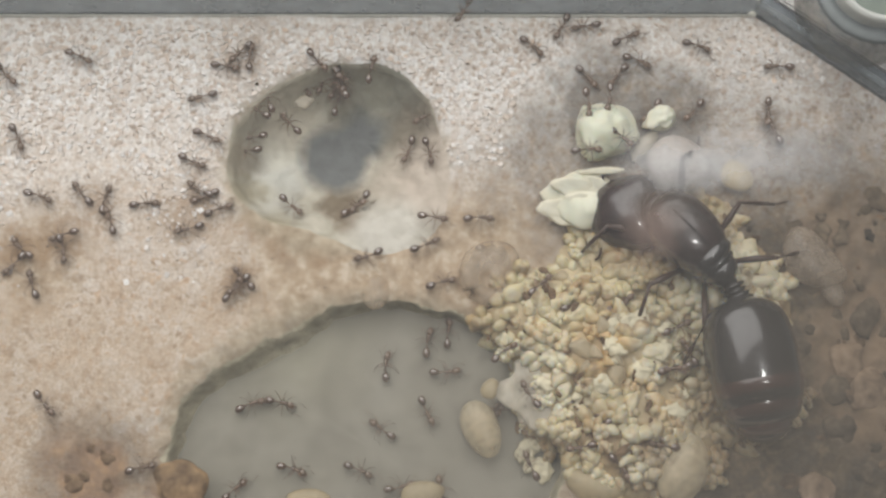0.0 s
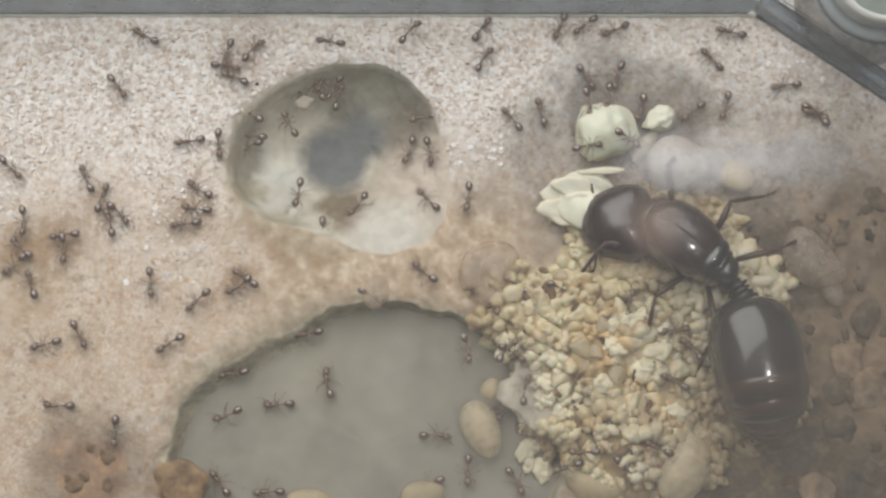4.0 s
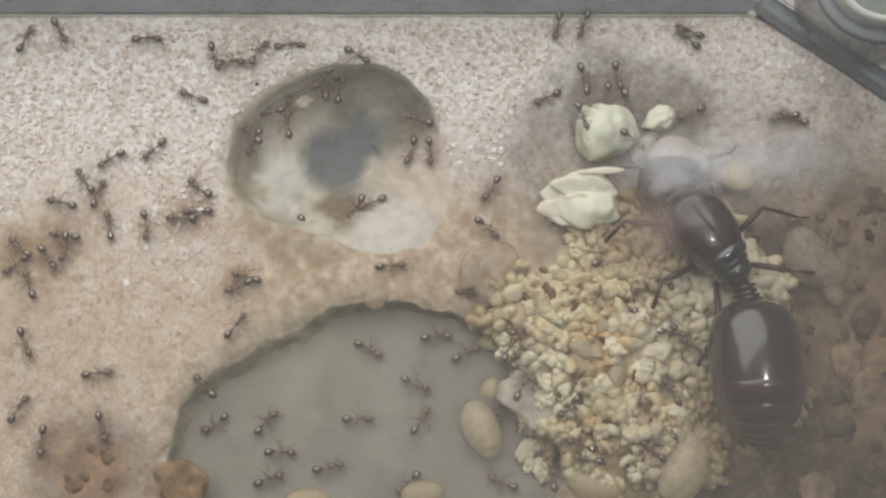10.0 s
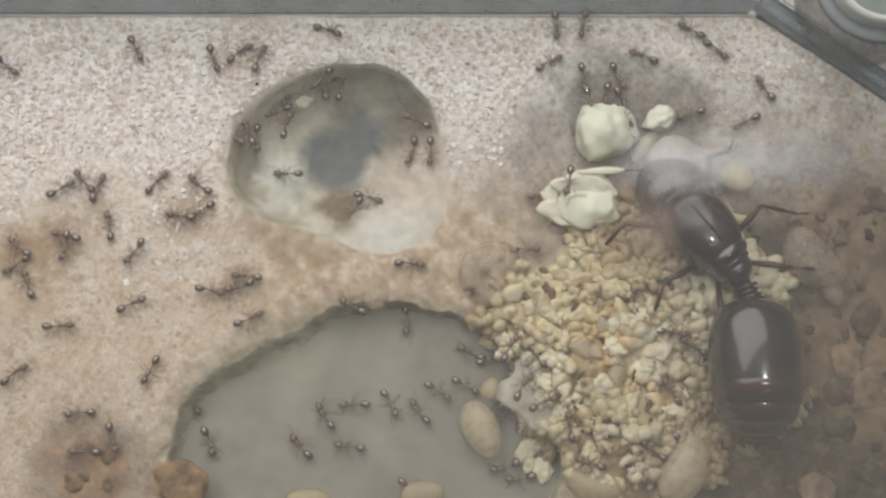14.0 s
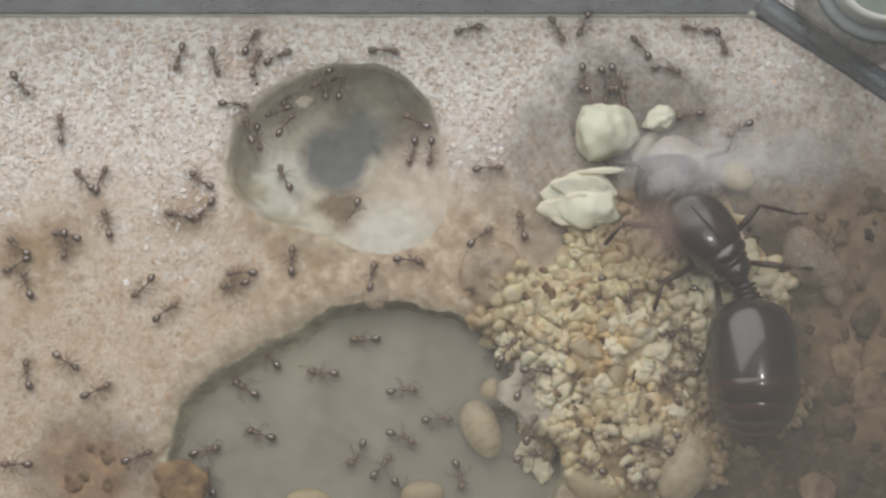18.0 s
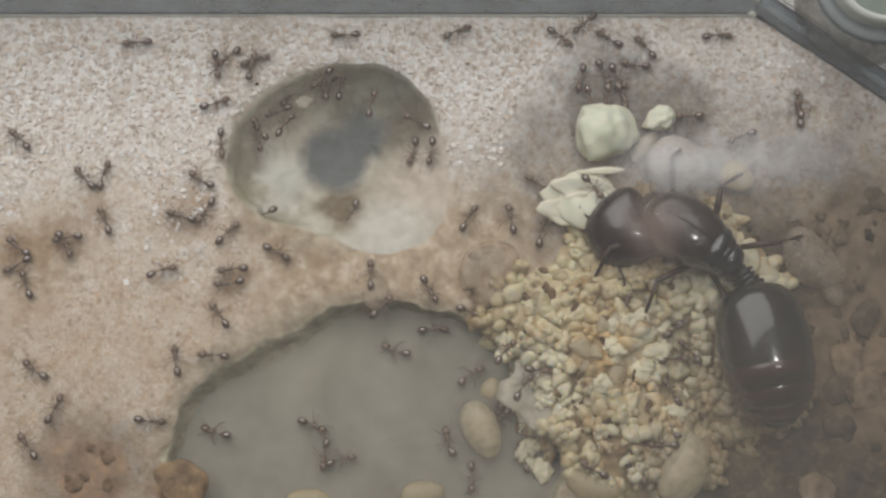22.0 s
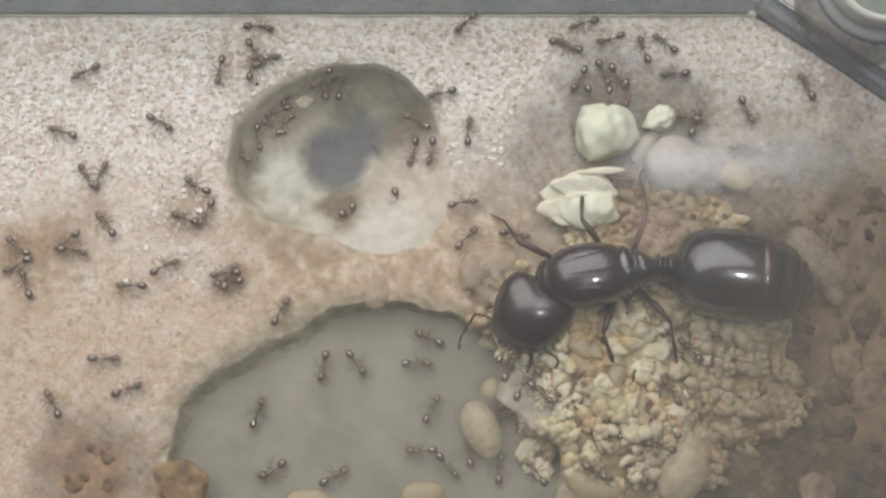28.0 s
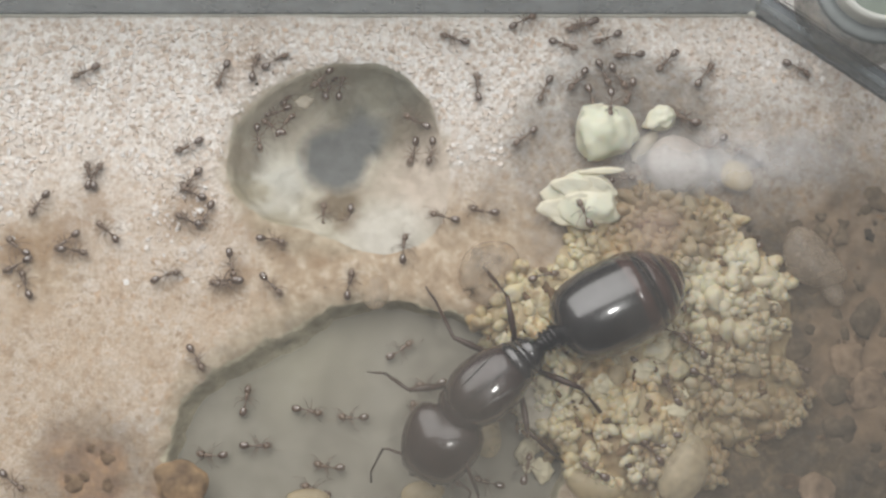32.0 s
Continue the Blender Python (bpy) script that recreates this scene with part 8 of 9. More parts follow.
    ((0, 16.6, -9.0, 1.6, 8), (1, 15.7, -9.0, 1.6, -6), (1.33333, 16.3, -9.5, 1.6, -62), (1.66667, 16.8, -10.0, 1.6, -118), (2, 17.4, -10.4, 1.6, -175), (3, 15.3, -11.1, 1.6, -140), (6, 6.2, -14.7, 0.4, -79), (6.5, 6.0, -14.8, 0.4, -140), (7, 5.9, -14.8, 0.5, -200), (7.5, 5.4, -15.9, -0.5, -270), (8, 5.0, -17.1, -1.5, -341), (8.5, 6.4, -16.8, -0.5, -301), (9, 7.7, -16.6, 0.4, -261), (10, 7.6, -16.3, 0.5, -261), (10.5, 6.7, -16.1, -0.5, -222), (11, 5.8, -16.0, -1.5, -184), (11.5, 7.1, -16.1, -0.5, -122), (12, 8.3, -16.3, 0.4, -59), (12.3333, 8.3, -16.3, 0.4, 1), (12.6667, 8.3, -16.3, 0.5, 61), (13, 8.3, -16.3, 0.5, 121), (14, 5.4, -16.7, -1.5, 186), (15, 5.7, -16.2, -0.9, 132), (16, 6.0, -15.7, -0.2, 79), (17, 6.3, -15.2, 0.4, 26), (18, 6.3, -15.0, 0.5, 14), (19, 6.1, -14.4, 0.5, 75), (19.3333, 6.1, -15.0, 0.5, 135), (19.6667, 6.1, -15.5, 0.5, 195), (20, 6.0, -16.0, 0.5, 255), (21, 7.6, -15.4, 0.5, 201), (22, 3.7, -12.1, -1.5, 190), (23, 3.7, -11.9, -1.5, 198), (24, 2.4, -16.1, -1.5, 149), (25, 1.3, -15.6, -1.5, 165), (26.5, 1.6, -15.0, -1.5, 128), (28, 1.9, -14.5, -1.5, 90), (29, -0.3, -12.2, -1.5, 85), (30, -1.5, -12.4, -1.5, 31), (31, -0.9, -12.4, -1.5, 72), (32, -2.2, -11.9, -1.5, 97)),
    ((0, -7.8, 13.2, -0.6, 108), (1, -7.8, 15.4, -0.1, 59), (2, -7.7, 17.5, 0.5, 10), (3, -2.3, 17.8, 2.0, -5), (4, -2.4, 16.7, 1.5, 51), (5, -2.4, 15.7, 1.0, 107), (6, -2.5, 14.6, 0.4, 164), (7, -6.9, 14.8, 0.5, 159), (8, -7.4, 14.6, 0.5, 193), (9, -11.4, 5.5, -3.0, 168), (9.5, -10.8, 3.8, -2.5, 238), (10, -10.1, 2.0, -2.0, 308), (11, -10.5, 2.3, -2.0, 309), (11.3333, -10.4, 2.3, -2.0, 249), (11.6667, -10.3, 2.2, -2.0, 190), (12, -10.2, 2.2, -2.0, 130), (13, -12.0, 6.4, -3.0, 195), (15, -12.3, 6.6, -2.5, 150), (17, -12.7, 6.9, -2.0, 105), (18, -12.4, 6.5, -3.0, 118), (18.3333, -12.4, 6.3, -2.7, 169), (18.6667, -12.3, 6.0, -2.3, 220), (19, -12.3, 5.8, -2.0, 272), (19.5, -12.9, 3.2, -0.8, 232), (20, -13.4, 0.6, 0.5, 193), (20.3333, -13.1, 0.4, 0.5, 247), (20.6667, -12.7, 0.2, 0.5, 301), (21, -12.3, 0.1, 0.5, 355), (22, -12.0, -0.4, 0.5, 333), (23, -9.1, -2.9, 0.5, 332), (24, -8.3, -2.4, 0.5, 360), (25, -7.7, -2.9, 0.5, 360), (28, -6.2, -8.4, -1.5, 309), (28.5, -6.2, -7.1, -1.5, 377), (29, -6.3, -5.8, -1.5, 445), (30, -6.7, -2.8, 0.4, 422), (30.5, -4.8, -2.5, 0.4, 383), (31, -3.0, -2.2, 0.5, 344), (31.5, -2.9, -1.0, 0.5, 395), (32, -2.9, 0.2, 0.5, 446)),
    ((0, -7.8, 13.2, -0.6, 108), (3, -8.5, 15.4, -0.1, 149), (6, -9.3, 17.5, 0.5, 189), (7, -8.8, 17.6, 0.5, 152), (7.66667, -8.7, 17.1, 0.5, 93), (8.33333, -8.7, 16.5, 0.5, 34), (9, -8.6, 15.9, 0.5, -25), (10, -6.3, 14.9, 0.5, -35), (11, -5.0, 13.6, 0.5, 29), (13, 3.8, 11.2, 0.5, -18), (14, 8.3, 14.5, 0.5, 23), (15, 6.8, 15.6, 0.5, 76), (16, 5.3, 16.6, 0.5, 130), (17, 3.7, 17.7, 0.5, 183), (17.3333, 3.2, 17.5, 0.5, 125), (17.6667, 2.7, 17.4, 0.5, 68), (18, 2.2, 17.2, 0.5, 10), (19, 5.2, 15.5, 0.5, 15), (20, 11.0, 15.5, 0.5, 5), (21, 14.9, 15.9, 0.5, -42), (21.3333, 14.1, 16.0, 0.5, -99), (21.6667, 13.3, 16.2, 0.5, -156), (22, 12.5, 16.4, 0.5, -213), (23, 11.7, 17.6, 0.5, -168), (24, 10.7, 17.4, 0.5, -169), (25, 0.9, 17.7, 0.5, -217), (26.5, 1.2, 17.6, 0.5, -179), (28, 1.6, 17.5, 0.5, -141), (29, 1.2, 17.8, 0.5, -168), (30, 1.6, 17.5, 0.5, -165), (31, 1.6, 17.5, 0.5, -165), (32, 0.7, 16.4, 0.5, -202)),
    ((0, -7.8, 13.2, -0.6, -72), (6, -18.4, -2.0, 0.5, -85), (7, -13.2, -7.6, -1.5, -15), (8, -7.0, -8.3, -1.5, 11), (9, -3.5, -8.5, -1.5, 2), (10, -1.8, -9.9, -1.5, -22), (11, -0.8, -11.4, -1.5, -60), (12, 0.9, -13.6, -1.5, -2), (13, 3.7, -11.5, -1.5, 58), (14, 3.8, -8.0, -1.5, 15), (17, 3.2, -7.8, -1.5, 14), (17.5, 3.5, -7.7, -1.5, 61), (18, 3.8, -7.5, -1.5, 108), (19, 0.8, -2.7, 0.4, 122), (20, -1.3, -1.4, 0.5, 164), (20.5, -1.3, -2.0, 0.5, 234), (21, -1.2, -2.6, 0.5, 304), (22, -0.9, -3.3, 0.5, 301), (22.3333, -0.6, -3.2, 0.5, 353), (22.6667, -0.3, -3.0, 0.5, 406), (23, -0.1, -2.9, 0.5, 458), (24, -3.4, -2.5, 0.5, 444), (24.3333, -3.7, -2.5, 0.5, 391), (24.6667, -4.1, -2.4, 0.5, 339), (25, -4.5, -2.4, 0.5, 286), (26.5, -2.9, -4.4, -0.5, 221), (28, -1.2, -6.3, -1.5, 157), (29, -6.7, -2.8, 0.4, 231), (30, -10.7, -0.6, 0.5, 236), (31, -10.5, -0.6, 0.5, 248), (32, -12.4, -2.9, 0.5, 317)),
    ((0, -7.8, 13.2, -0.6, -72), (2, -5.3, 13.6, 0.5, 3), (2.5, -1.3, 9.2, 0.5, -48), (3, 2.7, 4.8, 0.5, -98), (6, -0.4, 2.5, 0.5, -94), (6.5, 2.2, 1.3, 0.5, -54), (7, 4.9, 0.2, 0.5, -13), (8, 3.8, -0.3, 0.5, 4), (9, 7.4, -1.8, 1.6, 27), (10, 12.1, -1.1, 1.6, 11), (11, 12.7, -5.9, 1.6, -54), (12, 12.1, -6.6, 1.6, -74), (13, 14.2, -8.3, 1.6, -75), (14, 16.2, -12.9, 1.6, -46), (15.5, 16.5, -12.1, 1.6, 3), (17, 16.9, -11.3, 1.6, 52), (17.5, 17.0, -10.3, 1.6, 114), (18, 17.0, -9.2, 1.6, 177), (19, 16.3, -9.0, 1.6, 185), (19.3333, 16.2, -7.9, 1.6, 128), (19.6667, 16.0, -6.9, 1.6, 71), (20, 15.8, -5.8, 1.6, 14), (21, 18.2, -5.6, 1.6, 50), (21.5, 17.1, -5.7, 1.6, 115), (22, 15.9, -5.9, 1.6, 180), (23, 16.4, -6.3, 1.6, 134), (24, 17.2, -5.7, 1.6, 197), (24.3333, 17.3, -5.8, 1.6, 137), (24.6667, 17.4, -5.9, 1.6, 78), (25, 17.5, -6.0, 1.6, 18), (26.5, 19.6, -7.3, 1.0, -54), (28, 21.6, -8.7, 0.4, -126), (29, 17.9, -10.4, 1.6, -104), (29.3333, 17.7, -10.5, 1.6, -158), (29.6667, 17.5, -10.6, 1.6, -212), (30, 17.4, -10.6, 1.6, -266), (31, 18.7, -0.7, 1.6, -227), (31.5, 19.8, 1.0, 1.0, -271), (32, 20.9, 2.6, 0.4, -316)),
    ((0, -7.8, 13.2, -0.6, -72), (6, -14.2, 2.4, 0.5, -145), (6.5, -15.5, 2.6, 0.5, -193), (7, -16.7, 2.7, 0.5, -242), (7.33333, -16.7, 2.7, 0.5, -300), (7.66667, -16.7, 2.7, 0.5, -358), (8, -16.8, 2.6, 0.5, -416), (9, -13.4, 2.7, -0.6, -366), (10, -11.5, 15.9, 0.4, -353), (11, -8.3, 17.2, 0.5, -383), (12, -8.5, 17.3, 0.5, -360), (13, -8.6, 17.0, 0.5, -360), (14, -8.6, 17.0, 0.5, -378), (17, -8.0, 17.1, 0.5, -364), (18, -4.3, 15.4, 0.5, -362), (19, -0.8, 17.0, 0.5, -353), (19.3333, -1.3, 17.0, 0.5, -297), (19.6667, -1.8, 17.1, 0.5, -241), (20, -2.2, 17.2, 0.5, -185), (21, -5.8, 16.7, 0.5, -174), (22, -7.7, 16.6, 0.5, -176), (23, -10.1, 16.6, 0.5, -176), (24, -12.2, 16.8, 0.5, -196), (25, -12.1, 16.7, 0.5, -192), (26, -12.7, 16.9, 0.5, -250), (27, -13.3, 17.1, 0.5, -307), (28, -13.9, 17.3, 0.5, -365), (29, -3.4, 15.9, 0.5, -354), (30, 8.1, 12.5, 0.5, -305), (31, 13.6, 5.4, 0.5, -348), (32, 13.5, 5.3, 0.5, -351)),
    ((0, -7.8, 13.2, -0.6, -72), (0.5, -2.3, 9.5, -0.1, -30), (1, 3.1, 5.8, 0.5, 11), (2, 6.3, 7.7, 0.5, 8), (2.5, 6.9, 8.5, 0.5, 57), (3, 7.6, 9.4, 0.5, 107), (6, 6.1, 11.4, 0.5, 80), (6.33333, 5.9, 10.9, 0.5, 139), (6.66667, 5.7, 10.4, 0.5, 199), (7, 5.5, 9.9, 0.5, 258), (8, 3.9, 5.1, 0.5, 261), (8.5, 3.9, 2.5, 0.5, 215), (9, 3.9, -0.1, 0.5, 168), (10, 1.8, -3.4, 0.5, 167), (10.5, 1.5, -2.4, 0.5, 97), (11, 1.3, -1.4, 0.5, 27), (12, 3.0, 0.3, 0.5, 37), (13, 5.2, 0.3, 0.5, 7), (14, 6.3, -0.1, 0.5, -2), (17, 6.3, 2.0, 0.5, 37), (18, 5.8, 1.9, 0.5, 98), (19, 8.9, 6.0, 0.5, 63), (19.5, 8.0, 5.8, 0.5, -1), (20, 7.1, 5.5, 0.5, -65), (21, 6.9, 4.8, 0.5, -56), (21.3333, 6.9, 4.9, 0.5, -110), (21.6667, 6.9, 4.9, 0.5, -163), (22, 6.9, 5.0, 0.5, -217), (22.5, 6.3, 6.9, 0.5, -270), (23, 5.7, 8.8, 0.5, -323), (24, 7.3, 11.4, 0.5, -308), (25, 7.5, 12.7, 0.5, -301), (26.5, 8.5, 14.3, 0.5, -255), (28, 9.4, 15.9, 0.5, -209), (29, 9.2, 15.9, 0.5, -218), (29.3333, 9.3, 15.8, 0.5, -277), (29.6667, 9.4, 15.8, 0.5, -336), (30, 9.5, 15.8, 0.5, -396), (31, 7.0, 11.3, 0.5, -456), (31.3333, 5.5, 11.8, 0.5, -514), (31.6667, 4.1, 12.3, 0.5, -572), (32, 2.6, 12.7, 0.5, -630)),
    ((0, -7.8, 13.2, -0.6, -72), (1.5, -8.4, 7.8, -1.3, -138), (3, -9.1, 2.3, -2.0, -205), (6, -20.5, -3.7, 0.5, -183), (6.5, -21.2, -3.5, 0.5, -229), (7, -21.9, -3.3, 0.5, -275), (8, -25.2, -0.7, 0.5, -241), (9, -26.2, -3.7, 0.5, -203), (10, -28.5, 3.5, 0.5, -191), (11, -29.6, -1.3, 0.5, -178), (11.3333, -29.0, -3.6, 0.5, -238), (11.6667, -28.4, -5.8, 0.5, -297), (12, -27.9, -8.1, 0.5, -357), (14, -27.7, -5.8, 0.5, -355), (18, -27.0, -8.5, 0.5, -390), (20, -27.3, -10.1, 0.5, -342), (22, -27.7, -11.6, 0.5, -294), (23, -24.3, -5.9, 0.5, -362), (24, -25.0, -6.6, 0.5, -369), (25, -25.6, -6.3, 0.5, -362), (30, -19.4, -10.4, 0.5, -358), (31, -15.1, -11.1, -1.5, -362), (31.5, -14.7, -10.9, -1.5, -320), (32, -14.4, -10.8, -1.5, -278)),
    ((0, -31.2, 0.1, 0.5, 136), (28, -31.5, 0.2, 0.5, 142), (32, -31.5, 0.2, 0.5, 142)),
    ((0, -31.6, -1.4, 0.5, 228), (28, -31.4, -1.4, 0.5, 210), (32, -31.4, -1.4, 0.5, 210)),
    ((0, -30.1, -2.5, 0.5, 106), (28, -30.6, -2.5, 0.5, 107), (32, -30.6, -2.5, 0.5, 107)),
    ((0, -28.2, 0.9, 0.5, 201), (17, -28.0, 1.0, 0.5, 167), (28, -27.9, 0.4, 0.5, 221), (32, -27.9, 0.4, 0.5, 221)),
    ((0, -27.9, -0.3, 0.5, 283), (14, -27.8, -0.1, 0.5, 260), (23, -27.6, 0.1, 0.5, 310), (28, -27.0, -0.2, 0.5, 350), (32, -27.0, -0.2, 0.5, 350)),
    ((0, -27.0, 4.3, 0.5, 132), (3, -26.7, 5.5, 0.5, 116), (13, -26.9, 5.2, 0.5, 133), (23, -26.9, 5.5, 0.5, 135), (32, -26.4, 5.7, 0.5, 112)),
    ((0, -25.0, 3.9, 0.5, 72), (14, -25.6, 4.8, 0.5, 64), (23, -25.2, 5.8, 0.5, 69), (32, -25.9, 5.7, 0.5, 58)),
    ((0, -24.7, 2.3, 0.5, 113), (14, -24.7, 1.9, 0.5, 104), (23, -25.1, 2.3, 0.5, 119), (32, -24.9, 1.4, 0.5, 140)),
    ((0, -18.3, 4.5, 0.5, 150), (14, -18.3, 4.9, 0.5, 141), (20, -18.2, 5.3, 0.5, 146), (32, -18.8, 4.3, 0.5, 149)),
    ((0, -17.9, 3.8, 0.5, 203), (6, -18.6, 2.8, 0.5, 168), (17, -17.9, 2.7, 0.5, 227), (32, -17.6, 2.3, 0.5, 246)),
    ((0, -19.0, 1.4, 0.5, 190), (17, -19.7, 2.5, 0.5, 164), (32, -19.0, 2.2, 0.5, 153)),
    ((0, -14.7, -2.1, 0.5, 135), (14, -14.6, -2.1, 0.5, 176), (23, -15.8, -1.6, 0.5, 188), (32, -16.2, -2.5, 0.5, 188)),
    ((0, -15.1, -3.0, 0.5, 220), (14, -15.1, -3.0, 0.5, 196), (23, -15.9, -2.7, 0.5, 187), (32, -15.9, -2.7, 0.5, 187)),
    ((0, -9.4, 13.6, -2.0, 254), (17, -9.4, 13.4, -0.6, 227), (32, -9.4, 13.4, -0.6, 227)),
    ((0, -8.1, 12.3, -2.0, 70), (17, -7.9, 13.6, -2.0, 76), (32, -7.9, 13.6, -2.0, 76)),
    ((0, -8.4, 13.1, -2.0, 241), (17, -8.9, 13.2, -2.0, 245), (32, -8.9, 13.2, -2.0, 245)),
    ((0, -14.3, 11.1, -0.6, 142), (6, -15.0, 10.7, -0.6, 153), (12, -13.0, 11.2, -2.0, 198), (32, -13.0, 11.2, -2.0, 198)),
    ((0, -13.5, 12.1, -0.6, 111), (5, -9.6, 13.5, -2.0, 116), (32, -9.6, 13.5, -2.0, 116)),
    ((0, -14.9, 9.2, -2.0, 187), (8.5, -14.9, 9.4, -1.3, 144), (17, -14.9, 9.6, -0.6, 102), (28, -13.3, 10.2, -2.0, 143), (32, -13.3, 10.2, -2.0, 143)),
    ((0, -15.3, 8.1, -2.0, 192), (8.5, -14.8, 8.6, -2.0, 237), (17, -14.2, 9.0, -2.0, 282), (32, -14.2, 9.0, -2.0, 282)),
    ((0, -2.7, 8.0, -2.0, 248), (28, -2.3, 7.9, -2.0, 255), (32, -2.3, 7.9, -2.0, 255)),
    ((0, -1.0, 7.5, -0.6, 286), (28, -0.9, 7.5, -0.6, 262), (32, -0.9, 7.5, -0.6, 262)),
    ((0, -1.5, 10.4, -0.6, 208), (17, -2.2, 10.2, -0.6, 148), (32, -2.2, 10.2, -0.6, 148)),
    ((0, -15.6, 15.1, 0.5, 225), (12, -17.4, 14.6, 0.5, 293), (32, -16.8, 13.3, 0.5, 252)),
    ((0, -14.7, 15.1, 0.5, 85), (6, -14.2, 15.7, 0.5, 40), (12, -13.9, 15.2, 0.5, 63), (24, -14.6, 14.3, 0.5, 77), (32, -14.3, 14.3, 0.5, 77)),
    ((0, -16.3, 14.1, 0.5, 350), (12, -15.7, 14.8, 0.5, 382), (18, -14.6, 16.3, 0.5, 423), (22, -14.1, 14.7, 0.5, 380), (32, -12.6, 14.7, 0.5, 392)),
    ((0, 9.0, 17.1, 0.5, 237), (14, 8.7, 17.2, 0.5, 269), (28, 9.4, 15.8, 0.5, 337), (32, 9.4, 15.8, 0.5, 337)),
    ((0, 10.7, 17.3, 0.5, 192), (14, 10.7, 17.3, 0.5, 258), (28, 10.6, 17.5, 0.5, 198), (32, 10.6, 17.5, 0.5, 198)),
    ((0, 10.7, 10.1, 3.0, 276), (32, 11.3, 11.3, 0.5, 281)),
    ((0, 12.2, 10.5, 3.0, 262), (17, 12.3, 11.5, 0.5, 259), (32, 12.3, 10.1, 3.0, 265)),
    ((0, 11.1, 13.1, 0.5, 308), (16, 10.6, 13.0, 0.5, 267), (32, 10.1, 12.9, 0.5, 226)),
    ((0, 13.1, 13.2, 0.5, 232), (19, 13.4, 13.1, 0.5, 304), (32, 13.4, 13.1, 0.5, 304)),
    ((0, 15.6, 10.3, 0.5, 229), (17, 13.6, 11.3, 0.5, 294), (32, 14.1, 11.8, 0.5, 249)),
    ((0, 18.8, 10.4, 0.5, 228), (32, 18.1, 10.0, 0.5, 161)),
    ((0, 13.2, 7.6, 3.0, 318), (10, 14.0, 7.4, 3.0, 313), (20, 12.3, 13.4, 0.5, 289), (32, 12.3, 13.4, 0.5, 289)),
    ((0, 24.8, 9.2, 0.5, 117), (5, 28.1, 10.3, 0.5, 155), (16, 22.1, 9.3, 0.5, 214), (32, 22.7, 7.1, 0.5, 152)),
    ((0, 6.0, -10.7, 1.6, 123), (8, 5.8, -10.1, 1.6, 55), (32, 5.8, -10.1, 1.6, 55)),
    ((0, 4.3, -11.5, -1.5, 243), (6, 4.5, -12.0, -1.5, 225), (32, 4.5, -12.0, -1.5, 225)),
    ((0, 11.6, -12.5, 1.6, 162), (16, 11.8, -12.1, 1.6, 235), (32, 11.8, -12.1, 1.6, 235)),
    ((0, 12.4, -12.0, 1.6, 50), (16, 12.3, -12.7, 1.6, 62), (32, 12.3, -12.7, 1.6, 62)),
    ((0, 12.6, -16.1, 1.6, 306), (16, 13.7, -16.4, 1.6, 315), (32, 13.7, -16.4, 1.6, 315)),
    ((0, 9.5, -14.6, 1.6, 191), (28, 10.4, -16.1, 1.6, 149), (32, 10.4, -16.1, 1.6, 149)),
    ((0, 16.5, -9.0, 1.6, 189), (10, 16.1, -10.5, 1.6, 115), (32, 16.1, -10.5, 1.6, 115)),
    ((0, 12.9, -6.4, 1.6, 238), (8, 12.4, -5.2, 1.6, 195), (16, 11.8, -3.9, 1.6, 153), (32, 11.8, -3.9, 1.6, 153)),
    ((0, 14.4, -14.0, 1.6, 172), (20, 15.5, -13.5, 1.6, 162), (32, 15.5, -13.5, 1.6, 162)),
    ((0, -12.0, 10.5, -2.0, 135), (10, -12.0, 10.5, -2.0, 95), (20, -12.1, 10.5, -2.0, 55), (32, -12.1, 10.5, -2.0, 55)),
    ((0, -6.5, 3.9, -2.0, 226), (32, -7.3, 2.6, -2.0, 250)),
    ((0, 27.1, -1.0, 0.5, 224), (32, 27.1, -1.0, 0.5, 224)),
    ((0, 4.0, -11.4, -1.5, 231), (16, 3.4, -12.0, -1.5, 206), (32, 3.4, -12.0, -1.5, 206)),
    ((0, 13.12, -4.34, 1.9, 60), (12, 13.7, -3.97, 1.9, 95), (24, 13.12, -4.34, 1.9, 72), (32, 13.7, -3.97, 1.9, 85)),
    ((0, 16.9, -6.01, 1.9, 20), (12, 16.6, -6.54, 1.9, -15), (24, 16.9, -6.01, 1.9, 32), (32, 16.6, -6.54, 1.9, -25)),
    ((0, 17.4, -7.67, 1.9, 120), (12, 17.73, -7.35, 1.9, 150), (24, 17.4, -7.67, 1.9, 132), (32, 17.73, -7.35, 1.9, 140)),
    ((0, 4.54, -7.67, 1.9, 35), (12, 4.87, -7.35, 1.9, 60), (24, 4.54, -7.67, 1.9, 47), (32, 4.87, -7.35, 1.9, 50)),
    ((0, 15.22, -14.43, 1.9, 170), (12, 14.46, -14.7, 1.9, 140), (24, 15.22, -14.43, 1.9, 182), (32, 14.46, -14.7, 1.9, 130)),
    ((0, 11.84, -5.44, 1.9, 80), (12, 11.53, -6.13, 1.9, 110), (24, 11.84, -5.44, 1.9, 92), (32, 11.53, -6.13, 1.9, 100)),
    ((0, -10.7, 13.3, -2.0, 297), (17, -12.0, 12.5, -2.0, 234), (32, -12.0, 12.5, -2.0, 234)),
)
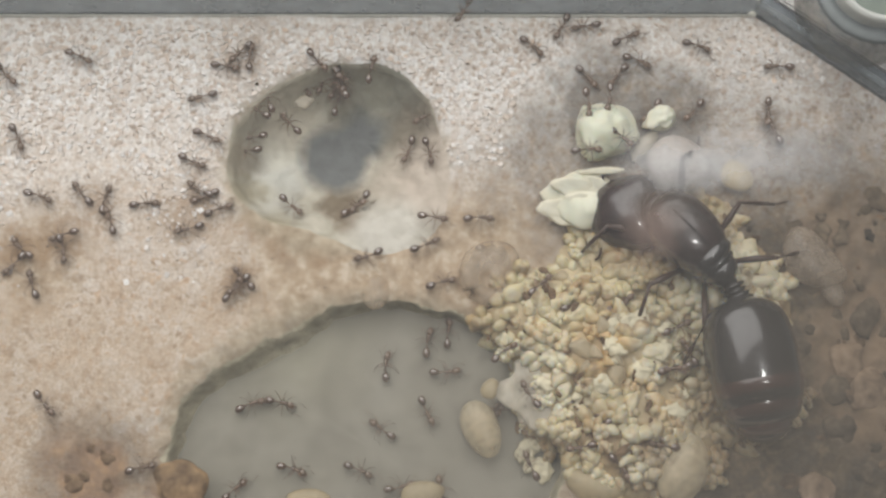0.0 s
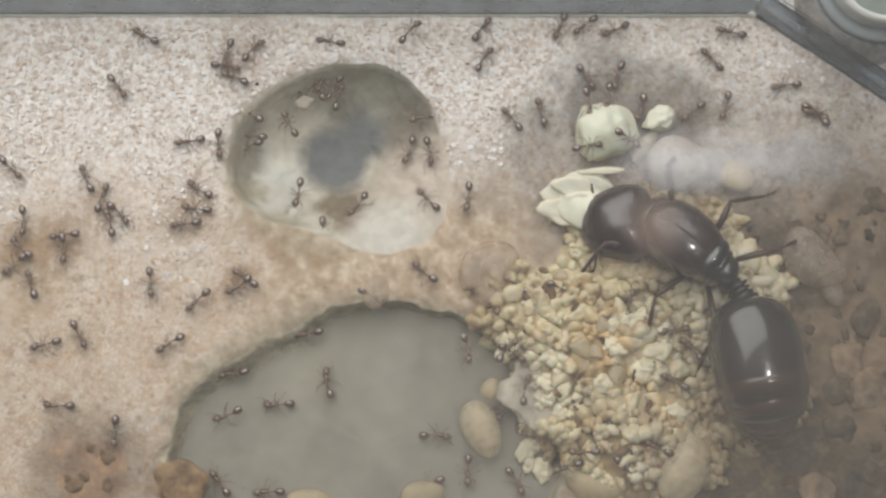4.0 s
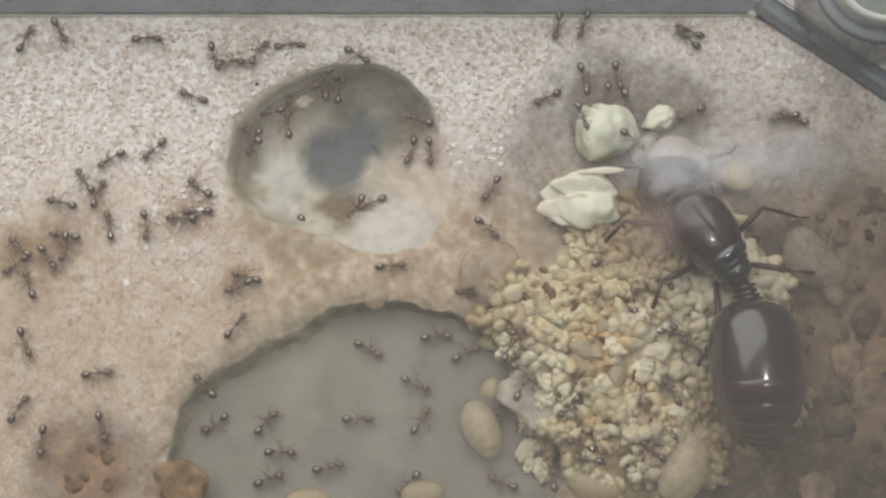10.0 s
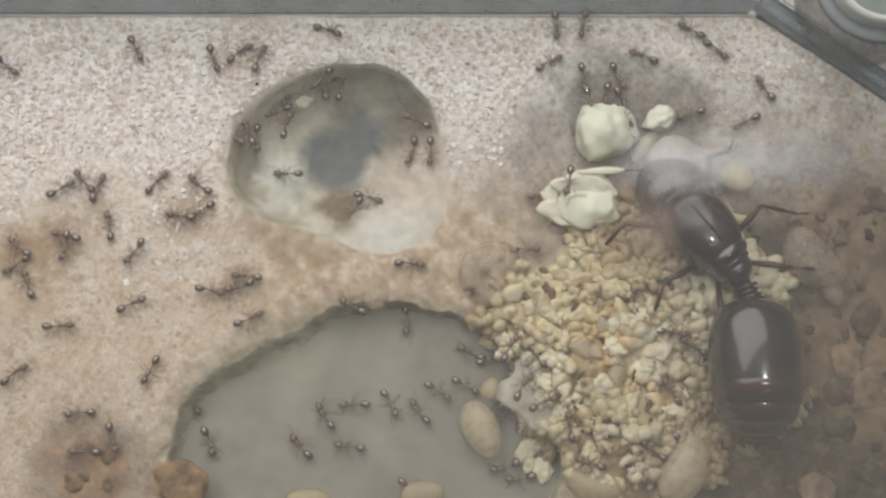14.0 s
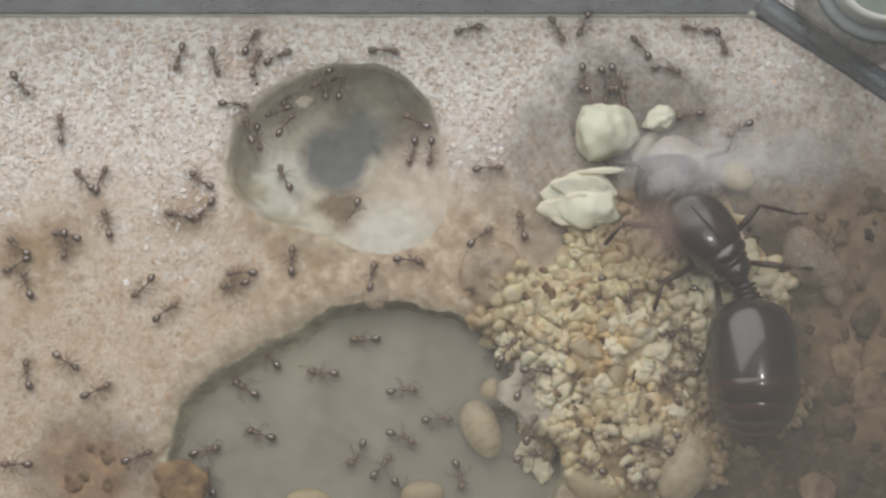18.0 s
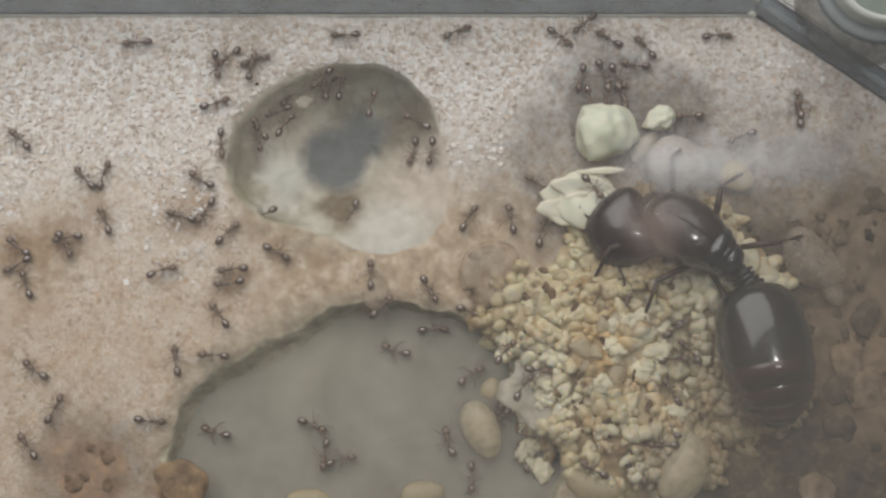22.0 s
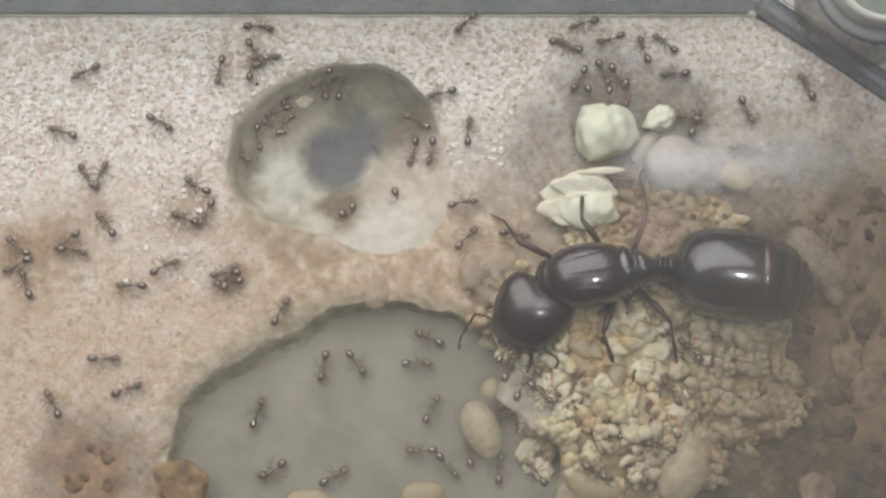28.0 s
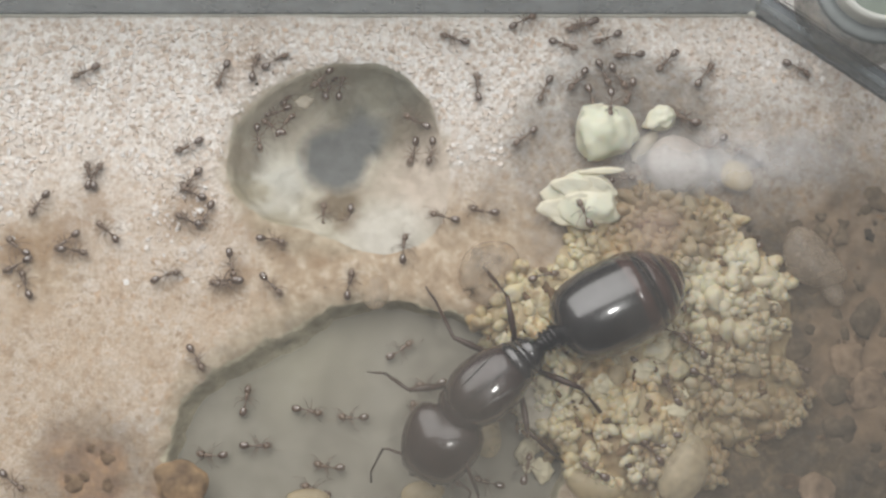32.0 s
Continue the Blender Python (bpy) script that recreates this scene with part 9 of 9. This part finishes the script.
# seconds, thorax x and y, heading, turn of the head, turn of the abdomen, reach of the head
QUEEN_ROWS = (
    (0, 17.3, 0.3, 132, 45, -33, 3.7),
    (1, 17.7, 0.5, 127, 32, -29, 3.7),
    (2, 17.1, -0.2, 142, 63, -45, 4.4),
    (3, 16.8, -0.4, 146, 65, -45, 4.4),
    (6, 17.9, 0.5, 125, -34, -27, 3.4),
    (7, 17.7, 0.5, 125, -32, -25, 3.3),
    (8, 17.9, 0.5, 127, 17, -30, 3.8),
    (9, 18.3, 0.5, 128, 35, -34, 3.6),
    (10, 18.5, 0.5, 126, -29, -33, 2.9),
    (11, 18.5, 0.5, 127, -31, -36, 2.9),
    (12, 18.3, 0.5, 130, 16, -37, 3.7),
    (13, 17.9, 0.7, 133, 61, -38, 3.3),
    (14, 18.5, 0.5, 128, -30, -37, 2.7),
    (17, 18.3, 0.5, 129, -25, -40, 3.3),
    (19, 18.5, 0.5, 127, -40, -36, 2.8),
    (20, 18.3, 0.5, 133, -7, -45, 2.4),
    (21, 17.7, 0.1, 144, 65, -49, 4.2),
    (22, 17.3, 0.5, 145, 65, -45, 4.4),
    (23, 17.1, 0.7, 142, 65, -42, 4),
    (24, 16.1, -0.2, 151, 65, -45, 4.6),
    (25, 14.4, -0.4, 152, 53, -22, 4.8),
    (25.5, 13.2, -0.6, 158, 51, -20, 4.4),
    (27.5, 10.8, -2.1, 184, 58, -12, 5.7),
    (28, 10.4, -2.7, 189, 51, -17, 5.4),
    (29, 7.4, -5.4, 205, 43, -19, 5.9),
    (30, 6, -6.4, 202, 18, -7, 5.8),
    (31, 5.5, -8.4, 216, 50, -12, 5.9),
    (32, 3.2, -10.4, 218, 26, -11, 5.5),
)


def workers():
    kinds = [worker(k) for k in range(4)]
    ants = []
    for i, rows in enumerate(WORKER_ROWS):
        t, x, y, z, a = rows[0]
        ants.append(kinds[i] if i < 4 else copy_thing(kinds[i % 4], place(x, y, z, 0, 0, a)))
    return ants


def stride(rows, t):
    """How fast a thing goes at t, in millimetres a second, by its rows."""
    for p, q in zip(rows, rows[1:]):
        if p[0] <= t <= q[0] and q[0] > p[0]:
            return math.hypot(q[1] - p[1], q[2] - p[2]) / (q[0] - p[0])
    return 0.0


def step_legs(thing, rows, step, swing, floor, ready=(0, 0, 0)):
    """Legs swing about their hips in two tripods while the thing walks; ready: how far front, middle and hind legs reach forward then."""
    legs = [o for o in thing.children if o.name.split(".")[0] == "leg"]
    for k, leg in enumerate(legs):
        home = leg.matrix_basis.copy()
        side = 1 if k >= 3 else -1
        sign = side * (1 if (k + (k >= 3)) % 2 else -1)
        keys, t, beat = [], 0.0, 1
        while t < 32.01:
            go = min(1.0, stride(rows, min(t, 31.99)) / floor)
            keys.append((t, home @ pose(0, 0, 0, 0, 0, sign * beat * swing * (0.25 + 0.75 * go) - side * ready[k % 3] * go if go > 0.1 else 0)))
            t, beat = t + step, -beat
        walk(leg, keys)


def motions():
    for ant, rows in zip(WORKERS, WORKER_ROWS):
        walk(ant, [(t, place(x, y, z, 0, 0, a)) for t, x, y, z, a in rows])
        step_legs(ant, rows, 0.5, 16, 2.0)
    step_legs(QUEEN, QUEEN_ROWS, 0.4, 11, 1.5, (10, 32, 12))
    walk(QUEEN, [(t, place(x, y, 3.6, 0, 0, a)) for t, x, y, a, h, g, d in QUEEN_ROWS])
    walk(QUEEN_HEAD, [(t, place(3.1 - 0.3 * (5.6 - d), 0, -0.5 - 0.1 * (5.6 - d), 0, 12 + 6 * (5.6 - d), h)) for t, x, y, a, h, g, d in QUEEN_ROWS])
    walk(QUEEN_WAIST, [(t, place(-4.3, 0, -0.3, 0, 0, g * 0.5)) for t, x, y, a, h, g, d in QUEEN_ROWS])
    walk(QUEEN_GASTER, [(t, place(-4.3, 0, -0.3) @ place(-1.45 * math.cos(radians(g * 0.5)), -1.45 * math.sin(radians(g * 0.5)), 0.1, 0, 0, g)) for t, x, y, a, h, g, d in QUEEN_ROWS])


WORKERS = workers()
motions()
